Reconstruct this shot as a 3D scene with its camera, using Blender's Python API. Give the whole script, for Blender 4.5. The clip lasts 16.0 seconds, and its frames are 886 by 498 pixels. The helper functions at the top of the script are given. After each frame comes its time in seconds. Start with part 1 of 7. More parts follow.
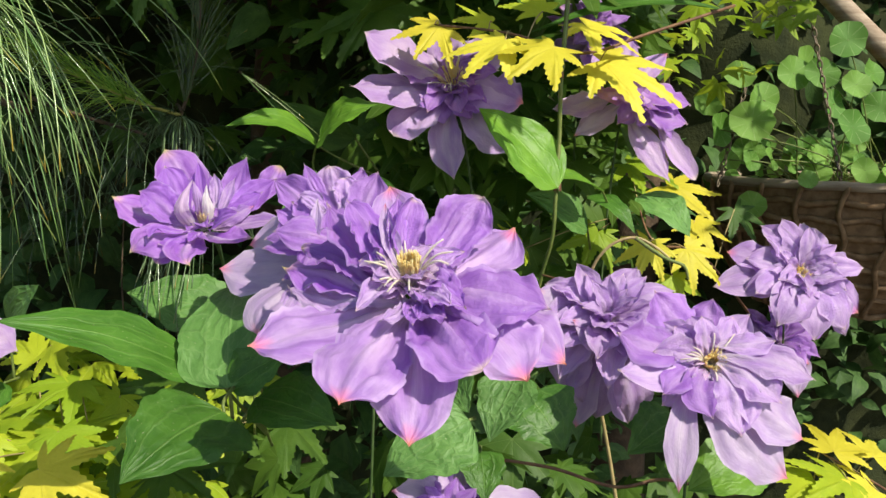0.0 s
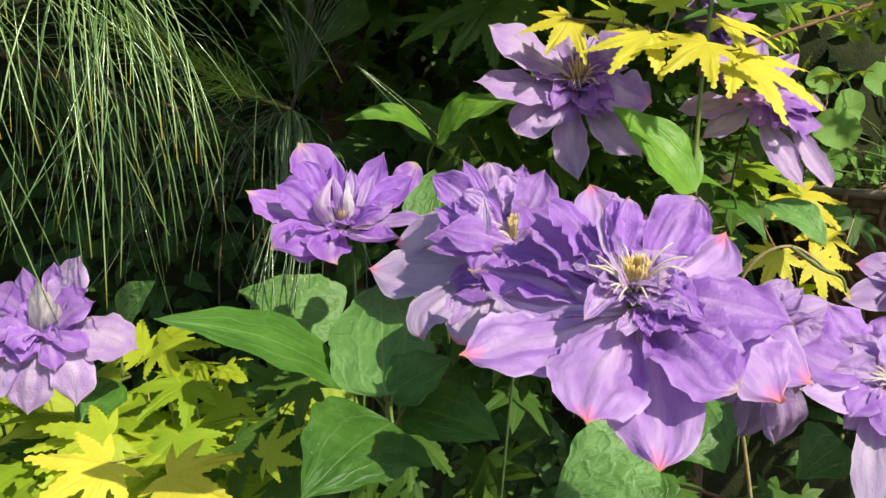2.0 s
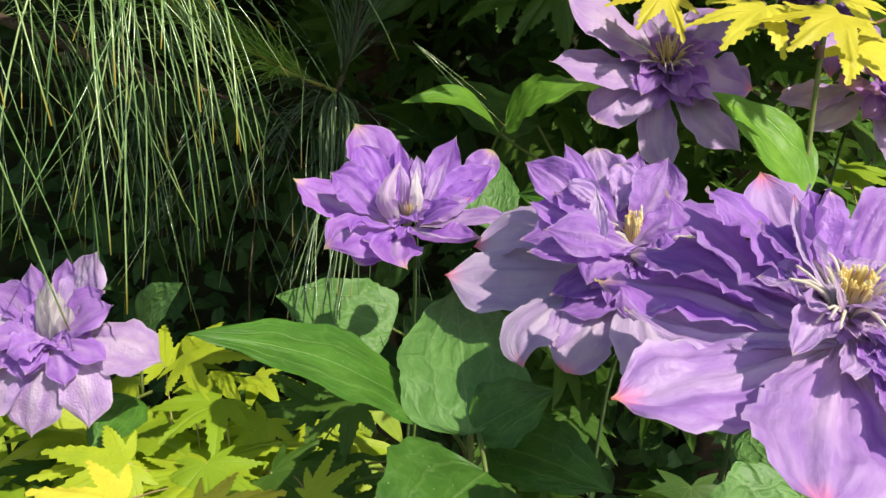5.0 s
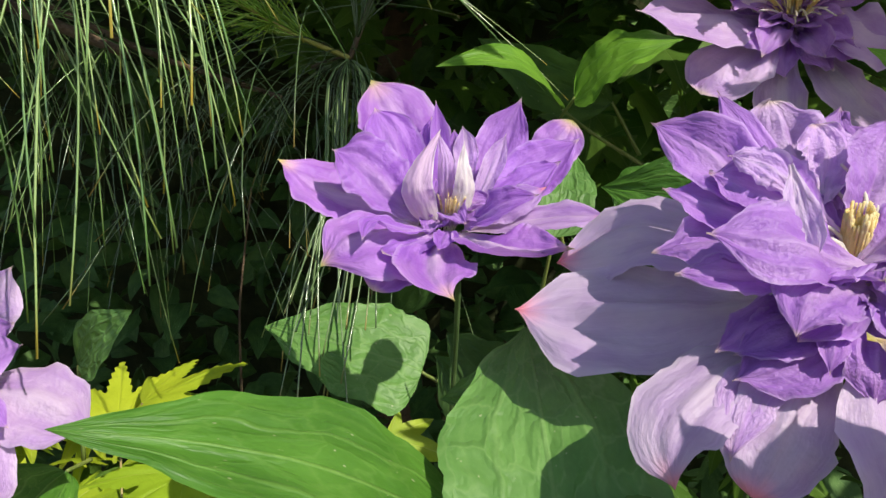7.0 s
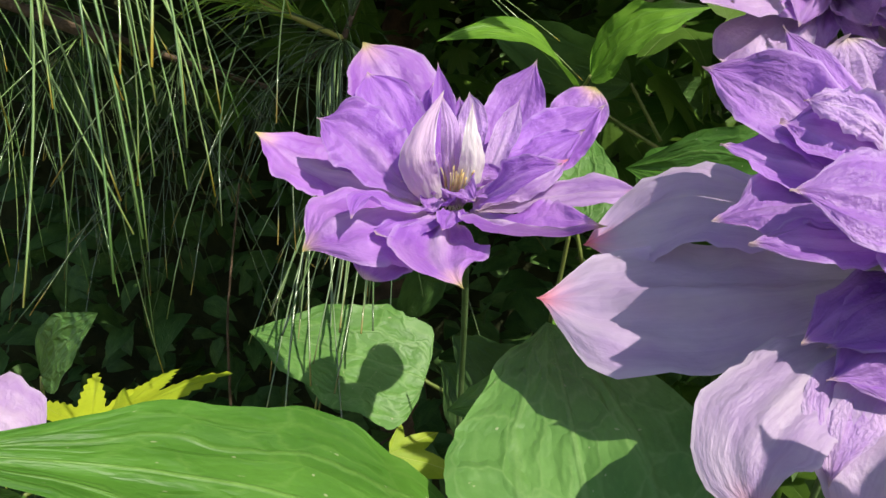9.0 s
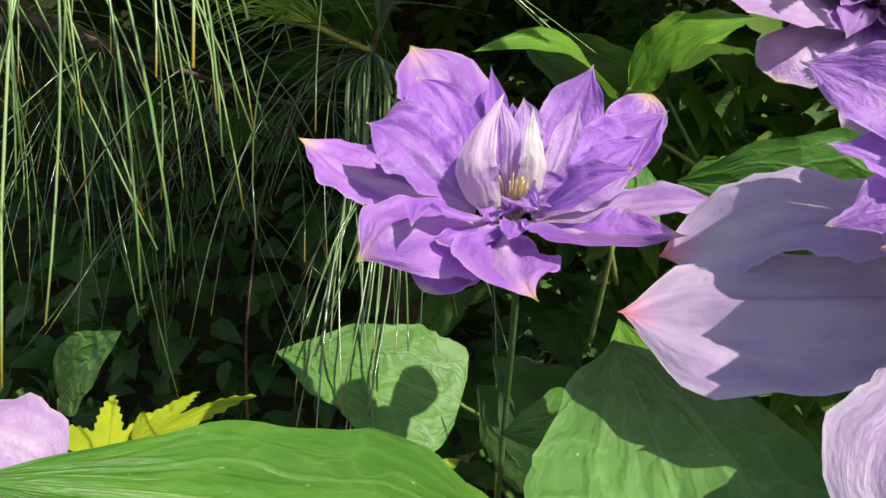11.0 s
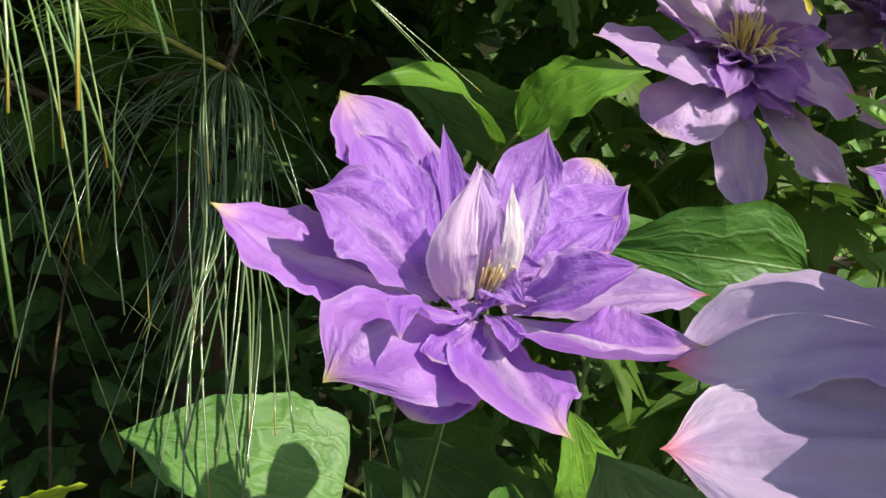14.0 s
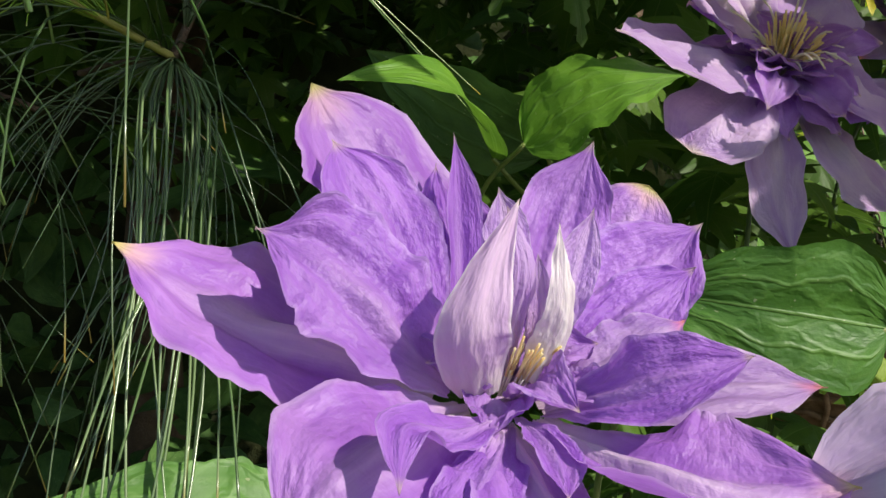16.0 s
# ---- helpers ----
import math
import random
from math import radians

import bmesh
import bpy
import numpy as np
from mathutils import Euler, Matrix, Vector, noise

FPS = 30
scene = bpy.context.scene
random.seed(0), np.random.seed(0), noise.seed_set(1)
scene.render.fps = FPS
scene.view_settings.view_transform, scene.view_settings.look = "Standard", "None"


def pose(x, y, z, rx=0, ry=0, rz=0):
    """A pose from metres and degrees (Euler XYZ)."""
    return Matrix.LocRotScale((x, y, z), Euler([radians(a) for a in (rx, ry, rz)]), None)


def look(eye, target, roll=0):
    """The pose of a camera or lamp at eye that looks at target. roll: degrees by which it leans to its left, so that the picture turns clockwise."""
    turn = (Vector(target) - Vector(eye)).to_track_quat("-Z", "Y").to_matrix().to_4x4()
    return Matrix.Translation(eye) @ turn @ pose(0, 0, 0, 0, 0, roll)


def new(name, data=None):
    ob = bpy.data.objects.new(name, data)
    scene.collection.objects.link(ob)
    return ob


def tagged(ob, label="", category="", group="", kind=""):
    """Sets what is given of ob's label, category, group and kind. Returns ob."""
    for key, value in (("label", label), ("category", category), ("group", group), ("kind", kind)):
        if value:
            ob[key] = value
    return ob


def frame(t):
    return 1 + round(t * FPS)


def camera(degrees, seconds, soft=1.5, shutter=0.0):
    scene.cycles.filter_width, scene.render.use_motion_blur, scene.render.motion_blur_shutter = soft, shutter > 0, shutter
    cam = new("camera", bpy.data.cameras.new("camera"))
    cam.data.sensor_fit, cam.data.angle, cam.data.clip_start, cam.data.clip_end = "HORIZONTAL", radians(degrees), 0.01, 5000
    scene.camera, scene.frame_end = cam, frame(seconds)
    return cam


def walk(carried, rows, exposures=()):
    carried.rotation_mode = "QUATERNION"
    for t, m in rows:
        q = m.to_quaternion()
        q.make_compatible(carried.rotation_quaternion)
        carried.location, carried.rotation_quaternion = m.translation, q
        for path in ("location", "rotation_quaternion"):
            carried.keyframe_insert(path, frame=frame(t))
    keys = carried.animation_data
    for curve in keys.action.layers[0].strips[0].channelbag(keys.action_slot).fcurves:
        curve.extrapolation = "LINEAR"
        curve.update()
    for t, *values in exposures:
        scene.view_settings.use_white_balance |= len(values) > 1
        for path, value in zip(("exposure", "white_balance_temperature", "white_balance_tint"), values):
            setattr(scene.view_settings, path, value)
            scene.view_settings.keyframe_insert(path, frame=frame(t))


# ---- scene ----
cam = camera(57.2, 16.0)
PATH = [
    (0, (-0.003, -0.002, 1.001), (0.011, 1.98, 0.731), 0.9),
    (0.5, (-0.023, -0.005, 1.006), (-0.024, 1.978, 0.741), 1.2),
    (1, (-0.053, 0.005, 1.0), (-0.095, 1.987, 0.738), 1.8),
    (1.5, (-0.073, 0.019, 0.998), (-0.138, 2.0, 0.734), 1.7),
    (2, (-0.082, 0.027, 0.994), (-0.131, 2.01, 0.733), 2.0),
    (2.5, (-0.09, 0.027, 0.998), (-0.143, 2.01, 0.739), 2.4),
    (3, (-0.095, 0.024, 1.002), (-0.147, 2.008, 0.751), 2.3),
    (3.5, (-0.102, 0.033, 0.996), (-0.164, 2.015, 0.743), 2.3),
    (4, (-0.109, 0.044, 0.99), (-0.171, 2.027, 0.736), 2.5),
    (6.5, (-0.138, 0.234, 0.967), (-0.26, 2.215, 0.725), 3.6),
    (7, (-0.142, 0.256, 0.963), (-0.277, 2.238, 0.736), 3.1),
    (7.5, (-0.143, 0.266, 0.963), (-0.272, 2.251, 0.754), 3.1),
    (8, (-0.145, 0.274, 0.962), (-0.276, 2.259, 0.762), 2.8),
    (8.5, (-0.144, 0.287, 0.954), (-0.287, 2.272, 0.756), 2.5),
    (11, (-0.162, 0.31, 0.944), (-0.308, 2.3, 0.809), 2.7),
    (11.5, (-0.169, 0.314, 0.941), (-0.367, 2.302, 0.842), 3.2),
    (12, (-0.182, 0.317, 0.952), (-0.277, 2.311, 0.84), 3.3),
    (12.5, (-0.186, 0.323, 0.955), (-0.137, 2.319, 0.836), 2.7),
    (13, (-0.189, 0.336, 0.965), (0.016, 2.323, 0.876), 3.4),
    (13.5, (-0.203, 0.342, 0.962), (0.106, 2.316, 0.874), 4.1),
    (14, (-0.208, 0.352, 0.961), (0.19, 2.309, 0.866), 4.5),
    (14.5, (-0.207, 0.375, 0.962), (0.255, 2.318, 0.866), 5.2),
    (15, (-0.208, 0.396, 0.964), (0.276, 2.334, 0.866), 6.3),
    (15.5, (-0.203, 0.409, 0.967), (0.291, 2.345, 0.883), 5.9),
    (16, (-0.204, 0.413, 0.968), (0.27, 2.354, 0.888), 6.0),
]
walk(cam, [(t, look(eye, target, roll)) for t, eye, target, roll in PATH], [(0.0, 0.24, 6800, 8), (4.0, 0.22, 6800, 8), (8.0, 0.30, 6800, 8), (11.5, 0.38, 6800, 8), (13.0, 0.40, 6800, 8), (14.0, 0.37, 6800, 8), (15.0, 0.28, 6800, 8), (16.0, 0.17, 6800, 8)])

# ---- world, sun, exposure ----
TO_SUN = Vector((0.47, -0.50, 0.70)).normalized()
world = bpy.data.worlds.new("garden_sky")
scene.world = world
world.use_nodes = True
wn = world.node_tree.nodes
sky = wn.new("ShaderNodeTexSky")
sky.sky_type = "NISHITA"
sky.sun_disc = False
sky.sun_elevation = math.asin(TO_SUN.z)
sky.sun_rotation = math.atan2(TO_SUN.x, TO_SUN.y)
world.node_tree.links.new(sky.outputs["Color"], wn["Background"].inputs["Color"])
wn["Background"].inputs["Strength"].default_value = 0.15
sun_data = bpy.data.lights.new("sun", "SUN")
sun_data.energy = 5.0
sun_data.angle = radians(0.5)
sun_data.color = (1.0, 0.95, 0.86)
sun = new("sun", sun_data)
sun.matrix_world = look(TO_SUN * 20, (0, 0, 0))


# ---- materials ----
def material(name):
    m = bpy.data.materials.new(name)
    m.use_nodes = True
    m.node_tree.nodes.clear()
    return m


class Net:
    """Short words for building a node tree."""

    def __init__(self, m):
        self.t = m.node_tree

    def n(self, kind, **sets):
        node = self.t.nodes.new("ShaderNode" + kind)
        for k, v in sets.items():
            if k == "operation":
                node.operation = v
            elif k == "feature":
                node.feature = v
            else:
                node.inputs[k].default_value = v
        return node

    def l(self, a, b):
        self.t.links.new(a, b)

    def maths(self, op, a, b=None, c=None):
        node = self.t.nodes.new("ShaderNodeMath")
        node.operation = op
        for i, v in enumerate((a, b, c)):
            if v is None:
                continue
            if isinstance(v, (int, float)):
                node.inputs[i].default_value = v
            else:
                self.l(v, node.inputs[i])
        return node.outputs[0]

    def ramp(self, v, lo, hi):
        node = self.t.nodes.new("ShaderNodeMapRange")
        node.interpolation_type = "SMOOTHSTEP"
        self.l(v, node.inputs["Value"])
        node.inputs["From Min"].default_value = lo
        node.inputs["From Max"].default_value = hi
        return node.outputs["Result"]

    def mix(self, f, a, b, blend="MIX"):
        node = self.t.nodes.new("ShaderNodeMix")
        node.data_type = "RGBA"
        node.blend_type = blend
        for i, v in ((0, f), (6, a), (7, b)):
            if isinstance(v, (int, float)):
                node.inputs[i].default_value = v
            elif isinstance(v, tuple):
                node.inputs[i].default_value = (*v, 1)
            else:
                self.l(v, node.inputs[i])
        return node.outputs[2]

    def noise(self, vec, scale, detail=3.0, rough=0.55):
        node = self.n("TexNoise", Scale=scale, Detail=detail, Roughness=rough)
        if vec is not None:
            self.l(vec, node.inputs["Vector"])
        return node.outputs["Fac"]

    def scaled(self, vec, s):
        node = self.t.nodes.new("ShaderNodeMapping")
        self.l(vec, node.inputs["Vector"])
        node.inputs["Scale"].default_value = s
        return node.outputs["Vector"]

    def finish(self, colour, rough, trans=None, amount=0.0, bump=None, height=0.001, strength=0.5, spec=0.5, metallic=0.0):
        bsdf = self.t.nodes.new("ShaderNodeBsdfPrincipled")
        if isinstance(colour, tuple):
            bsdf.inputs["Base Color"].default_value = (*colour, 1)
        else:
            self.l(colour, bsdf.inputs["Base Color"])
        if isinstance(rough, (int, float)):
            bsdf.inputs["Roughness"].default_value = rough
        else:
            self.l(rough, bsdf.inputs["Roughness"])
        bsdf.inputs["Specular IOR Level"].default_value = spec
        bsdf.inputs["Metallic"].default_value = metallic
        if bump is not None:
            b = self.t.nodes.new("ShaderNodeBump")
            b.inputs["Strength"].default_value = strength
            b.inputs["Distance"].default_value = height
            self.l(bump, b.inputs["Height"])
            self.l(b.outputs[0], bsdf.inputs["Normal"])
        out = self.t.nodes.new("ShaderNodeOutputMaterial")
        shader = bsdf.outputs[0]
        if amount > 0:
            tr = self.t.nodes.new("ShaderNodeBsdfTranslucent")
            if isinstance(trans, tuple):
                tr.inputs["Color"].default_value = (*trans, 1)
            else:
                self.l(trans, tr.inputs["Color"])
            mx = self.t.nodes.new("ShaderNodeMixShader")
            mx.inputs[0].default_value = amount
            self.l(shader, mx.inputs[1])
            self.l(tr.outputs[0], mx.inputs[2])
            shader = mx.outputs[0]
        self.l(shader, out.inputs["Surface"])


def petal_material(name, deep, pale, bar, tip, end, bar_amount, tip_from, wrinkle=0.75, rim=0.2):
    """A tepal: u runs from claw to tip, v across. Fine long veins, a pale central bar, a blushed tip."""
    m = material(name)
    k = Net(m)
    uv = k.n("TexCoord").outputs["UV"]
    sep = k.n("SeparateXYZ")
    k.l(uv, sep.inputs[0])
    s, v = sep.outputs[0], sep.outputs[1]
    obj = k.n("TexCoord").outputs["Object"]
    rnd = k.n("ObjectInfo").outputs["Random"]
    off = k.n("CombineXYZ")
    k.l(k.maths("MULTIPLY", rnd, 37.0), off.inputs[0])
    k.l(k.maths("MULTIPLY", rnd, 91.0), off.inputs[1])
    add = k.n("VectorMath", operation="ADD")
    k.l(uv, add.inputs[0])
    k.l(off.outputs[0], add.inputs[1])
    uvr = add.outputs[0]
    drawn = min(1.0, wrinkle * 1.4)
    veins = k.noise(k.scaled(uvr, (3.0, 30.0, 1.0)), 1.0, 4.0, 0.6)
    fine = k.noise(k.scaled(uvr, (12.0, 110.0, 1.0)), 1.0, 2.0)
    blotch = k.noise(k.scaled(uvr, (3.0, 3.0, 1.0)), 1.0, 4.0)
    crinkle = k.noise(k.scaled(uvr, (30.0, 19.0, 1.0)), 1.0, 2.0, 0.5)
    c = k.maths("ABSOLUTE", k.maths("MULTIPLY_ADD", v, 2.0, -1.0))
    col = k.mix(k.ramp(blotch, 0.32, 0.66), deep, pale)
    col = k.mix(k.maths("MULTIPLY", k.ramp(veins, 0.50, 0.74), 0.16 * drawn), col, tuple(min(1, q * 1.35 + 0.05) for q in pale))
    col = k.mix(k.maths("MULTIPLY", k.ramp(veins, 0.48, 0.26), 0.16 * drawn), col, tuple(q * 0.66 for q in deep))
    col = k.mix(k.maths("MULTIPLY", k.ramp(fine, 0.52, 0.72), 0.10 * drawn), col, tuple(q * 0.6 for q in deep))
    # pale central bar, strongest towards the claw
    barm = k.maths("MULTIPLY", k.ramp(c, 0.34, 0.02), k.ramp(s, 1.05, 0.30))
    barm = k.maths("MULTIPLY", barm, k.maths("MULTIPLY_ADD", veins, 1.1, 0.1))
    col = k.mix(k.maths("MULTIPLY", barm, bar_amount), col, bar)
    claw = k.ramp(s, 0.32, 0.03)
    col = k.mix(k.maths("MULTIPLY", claw, 0.75), col, bar)
    wob = k.maths("MULTIPLY_ADD", blotch, 0.16, s)
    wob = k.maths("MULTIPLY_ADD", k.ramp(c, 0.9, 0.0), 0.05, wob)
    amount = k.maths("MULTIPLY_ADD", rnd, 0.35, 0.65)
    col = k.mix(k.maths("MULTIPLY", k.ramp(wob, tip_from, tip_from + 0.13), k.maths("MULTIPLY", amount, 0.85)), col, tip)
    col = k.mix(k.maths("MULTIPLY", k.ramp(s, 0.93, 1.0), 0.9), col, end)
    col = k.mix(k.maths("MULTIPLY", k.ramp(c, 0.87, 0.98), rim), col, tuple(q * 0.5 + 0.42 for q in bar))
    shade = k.maths("MULTIPLY_ADD", rnd, 0.20, 0.99)
    hue = k.n("HueSaturation")
    k.l(col, hue.inputs["Color"])
    k.l(shade, hue.inputs["Value"])
    hue.inputs["Saturation"].default_value = 0.98
    swell = k.noise(k.scaled(uvr, (8.0, 7.0, 1.0)), 1.0, 2.0, 0.5)
    relief = k.maths("ADD", k.maths("MULTIPLY", veins, 0.20 * drawn), k.maths("ADD", k.maths("MULTIPLY", swell, 0.75), k.maths("MULTIPLY", crinkle, wrinkle * 0.56)))
    k.finish(hue.outputs[0], k.maths("MULTIPLY_ADD", crinkle, 0.2, 0.36), hue.outputs[0], 0.44, relief, 0.0014, 0.6, 0.40)
    return m


PETAL_OUT = petal_material("clematis_outer_tepal", (0.370, 0.185, 0.54), (0.515, 0.325, 0.63), (0.74, 0.57, 0.718), (0.86, 0.20, 0.400), (0.84, 0.34, 0.200), 0.7, 0.97)
PETAL_IN = petal_material("clematis_inner_tepal", (0.325, 0.132, 0.52), (0.45, 0.230, 0.625), (0.68, 0.50, 0.70), (0.52, 0.28, 0.644), (0.72, 0.56, 0.506), 0.6, 1.02, 1.2)
PETAL_LILAC = petal_material("clematis_lilac_tepal", (0.455, 0.265, 0.61), (0.605, 0.425, 0.69), (0.74, 0.64, 0.736), (0.66, 0.45, 0.662), (0.74, 0.60, 0.552), 0.6, 1.0, 1.7)
PETAL_PALE = petal_material("clematis_pale_tepal", (0.455, 0.31, 0.565), (0.575, 0.445, 0.635), (0.72, 0.63, 0.68), (0.80, 0.30, 0.47), (0.78, 0.24, 0.30), 0.5, 0.975, 0.7)
PETAL_CORE = petal_material("clematis_core_tepal", (0.60, 0.42, 0.62), (0.67, 0.50, 0.65), (0.86, 0.80, 0.70), (0.60, 0.46, 0.64), (0.78, 0.74, 0.55), 0.10, 1.0, 0.22, 0.75)
PETAL_CREAM = petal_material("clematis_cream_tepal", (0.62, 0.55, 0.58), (0.84, 0.80, 0.74), (0.90, 0.90, 0.80), (0.62, 0.48, 0.66), (0.72, 0.70, 0.48), 0.8, 1.0, 0.25)
PETAL_VIOLET = petal_material("clematis_violet_tepal", (0.305, 0.100, 0.53), (0.425, 0.190, 0.64), (0.64, 0.44, 0.71), (0.50, 0.26, 0.644), (0.72, 0.58, 0.50), 0.6, 1.02, 1.2)
PETAL_YELLOW = petal_material("clematis_yellow_tipped_tepal", (0.340, 0.118, 0.555), (0.465, 0.215, 0.655), (0.80, 0.64, 0.75), (0.78, 0.46, 0.506), (0.66, 0.60, 0.140), 0.95, 0.95, 1.05)


def leaf_material(name, deep, pale, vein, rough=0.46, trans=0.22, mottled=0.5, spec=0.36, quilt=1.0):
    """A clematis leaf: midrib and two side veins run from base to tip, with a fine net between."""
    m = material(name)
    k = Net(m)
    uv = k.n("TexCoord").outputs["UV"]
    sep = k.n("SeparateXYZ")
    k.l(uv, sep.inputs[0])
    s, v = sep.outputs[0], sep.outputs[1]
    rnd = k.n("ObjectInfo").outputs["Random"]
    off = k.n("CombineXYZ")
    k.l(k.maths("MULTIPLY", rnd, 53.0), off.inputs[0])
    add = k.n("VectorMath", operation="ADD")
    k.l(uv, add.inputs[0])
    k.l(off.outputs[0], add.inputs[1])
    uvr = add.outputs[0]
    wander = k.maths("MULTIPLY_ADD", k.noise(k.scaled(uvr, (5.0, 3.0, 1.0)), 1.0, 2.0), 0.34, -0.17)
    c = k.maths("ABSOLUTE", k.maths("MULTIPLY_ADD", v, 2.0, -1.0))
    cw = k.maths("ADD", c, wander)
    mid = k.ramp(c, 0.035, 0.008)
    side = k.ramp(k.maths("ABSOLUTE", k.maths("ADD", cw, -0.46)), 0.05, 0.008)
    vor = k.n("TexVoronoi", feature="DISTANCE_TO_EDGE", Scale=1.0)
    warp = k.n("CombineXYZ")
    k.l(k.maths("MULTIPLY_ADD", k.noise(k.scaled(uvr, (9.0, 7.0, 1.0)), 1.0, 2.0), 0.12, 0.0), warp.inputs[0])
    k.l(k.maths("MULTIPLY_ADD", k.noise(k.scaled(uvr, (8.0, 10.0, 1.0)), 1.0, 2.0), 0.16, 0.0), warp.inputs[1])
    bent = k.n("VectorMath", operation="ADD")
    k.l(uvr, bent.inputs[0])
    k.l(warp.outputs[0], bent.inputs[1])
    k.l(k.scaled(bent.outputs[0], (6.0, 5.5, 1.0)), vor.inputs["Vector"])
    net = k.ramp(vor.outputs["Distance"], 0.055, 0.0)
    outer = k.ramp(k.maths("ABSOLUTE", k.maths("ADD", cw, -0.76)), 0.045, 0.008)
    lines = k.maths("MAXIMUM", k.maths("MAXIMUM", mid, k.maths("MAXIMUM", k.maths("MULTIPLY", side, 0.6), k.maths("MULTIPLY", outer, 0.3))), k.maths("MULTIPLY", net, 0.30 * quilt))
    blot = k.noise(k.scaled(uvr, (4.0, 3.0, 1.0)), 1.0, 5.0)
    grain = k.noise(k.scaled(uvr, (60.0, 45.0, 1.0)), 1.0, 3.0)
    col = k.mix(k.ramp(blot, 0.35, 0.68), deep, pale)
    col = k.mix(k.maths("MULTIPLY", k.ramp(grain, 0.45, 0.8), 0.25 * mottled), col, tuple(q * 1.6 for q in pale))
    col = k.mix(k.maths("MULTIPLY", lines, k.maths("MULTIPLY_ADD", grain, 0.5, 0.06)), col, vein)
    specks = k.ramp(k.noise(k.scaled(uvr, (38.0, 26.0, 1.0)), 1.0, 1.0), 0.73, 0.77)
    col = k.mix(k.maths("MULTIPLY", specks, 0.5), col, (0.42, 0.44, 0.26))
    hue = k.n("HueSaturation")
    k.l(col, hue.inputs["Color"])
    k.l(k.maths("MULTIPLY_ADD", rnd, 0.35, 0.82), hue.inputs["Value"])
    puff = k.ramp(vor.outputs["Distance"], 0.0, 0.28)
    relief = k.maths("ADD", k.maths("MULTIPLY", puff, 0.26 * quilt), k.maths("MULTIPLY", k.maths("SUBTRACT", 1.0, k.maths("MAXIMUM", mid, side)), 0.25))
    relief = k.maths("ADD", relief, k.maths("MULTIPLY", blot, 0.28))
    relief = k.maths("ADD", relief, k.maths("MULTIPLY", grain, 0.12))
    k.finish(hue.outputs[0], k.maths("MULTIPLY_ADD", blot, 0.2, rough - 0.1), hue.outputs[0], trans, relief, 0.0015, 0.6, spec)
    return m


LEAF = leaf_material("clematis_leaf_green", (0.042, 0.124, 0.013), (0.070, 0.182, 0.021), (0.22, 0.36, 0.09), quilt=1.15)
LEAF_GREY = leaf_material("clematis_leaf_bluish", (0.080, 0.190, 0.039), (0.122, 0.260, 0.060), (0.24, 0.38, 0.13), 0.5, quilt=2.5)
LEAF_BRIGHT = leaf_material("clematis_leaf_bright", (0.095, 0.225, 0.022), (0.15, 0.31, 0.03), (0.26, 0.44, 0.12), 0.45, 0.3)
# Dark green with the deep shade already put into the colour.
LEAF_DARK = leaf_material("leaf_dark_shaded", (0.040, 0.092, 0.022), (0.070, 0.14, 0.034), (0.08, 0.15, 0.04), 0.6, 0.12, 0.5, 0.25)


def plain(name, a, b, scale, rough=0.6, bump=0.4, height=0.002, trans=0.0, spec=0.4, stretch=(1, 1, 1), metallic=0.0):
    m = material(name)
    k = Net(m)
    obj = k.scaled(k.n("TexCoord").outputs["Object"], stretch)
    big = k.noise(obj, scale, 5.0)
    small = k.noise(obj, scale * 9, 4.0)
    col = k.mix(k.ramp(big, 0.32, 0.68), a, b)
    col = k.mix(k.maths("MULTIPLY", k.ramp(small, 0.5, 0.8), 0.35), col, tuple(q * 0.6 for q in a))
    k.finish(col, rough, col, trans, k.maths("ADD", big, k.maths("MULTIPLY", small, 0.6)), height, bump, spec, metallic)
    return m


def maple_material(name, a, b, vein, trans):
    m = material(name)
    k = Net(m)
    uv = k.n("TexCoord").outputs["UV"]
    sep = k.n("SeparateXYZ")
    k.l(uv, sep.inputs[0])
    rnd = k.n("ObjectInfo").outputs["Random"]
    isl = k.n("NewGeometry").outputs["Random Per Island"]
    both = k.maths("FRACT", k.maths("ADD", rnd, isl))
    obj = k.n("TexCoord").outputs["Object"]
    blot = k.noise(obj, 60.0, 4.0)
    fine = k.noise(obj, 420.0, 3.0)
    col = k.mix(k.ramp(k.maths("MULTIPLY_ADD", both, 0.5, k.maths("MULTIPLY", blot, 0.6)), 0.3, 0.75), a, b)
    rib = k.ramp(sep.outputs[1], 0.10, 0.02)
    col = k.mix(k.maths("MULTIPLY", rib, 0.55), col, vein)
    col = k.mix(k.maths("MULTIPLY", k.ramp(fine, 0.5, 0.8), 0.25), col, tuple(q * 0.7 for q in a))
    relief = k.maths("ADD", k.maths("MULTIPLY", rib, -0.6), fine)
    k.finish(col, 0.5, col, trans, relief, 0.0008, 0.5, 0.3)
    return m


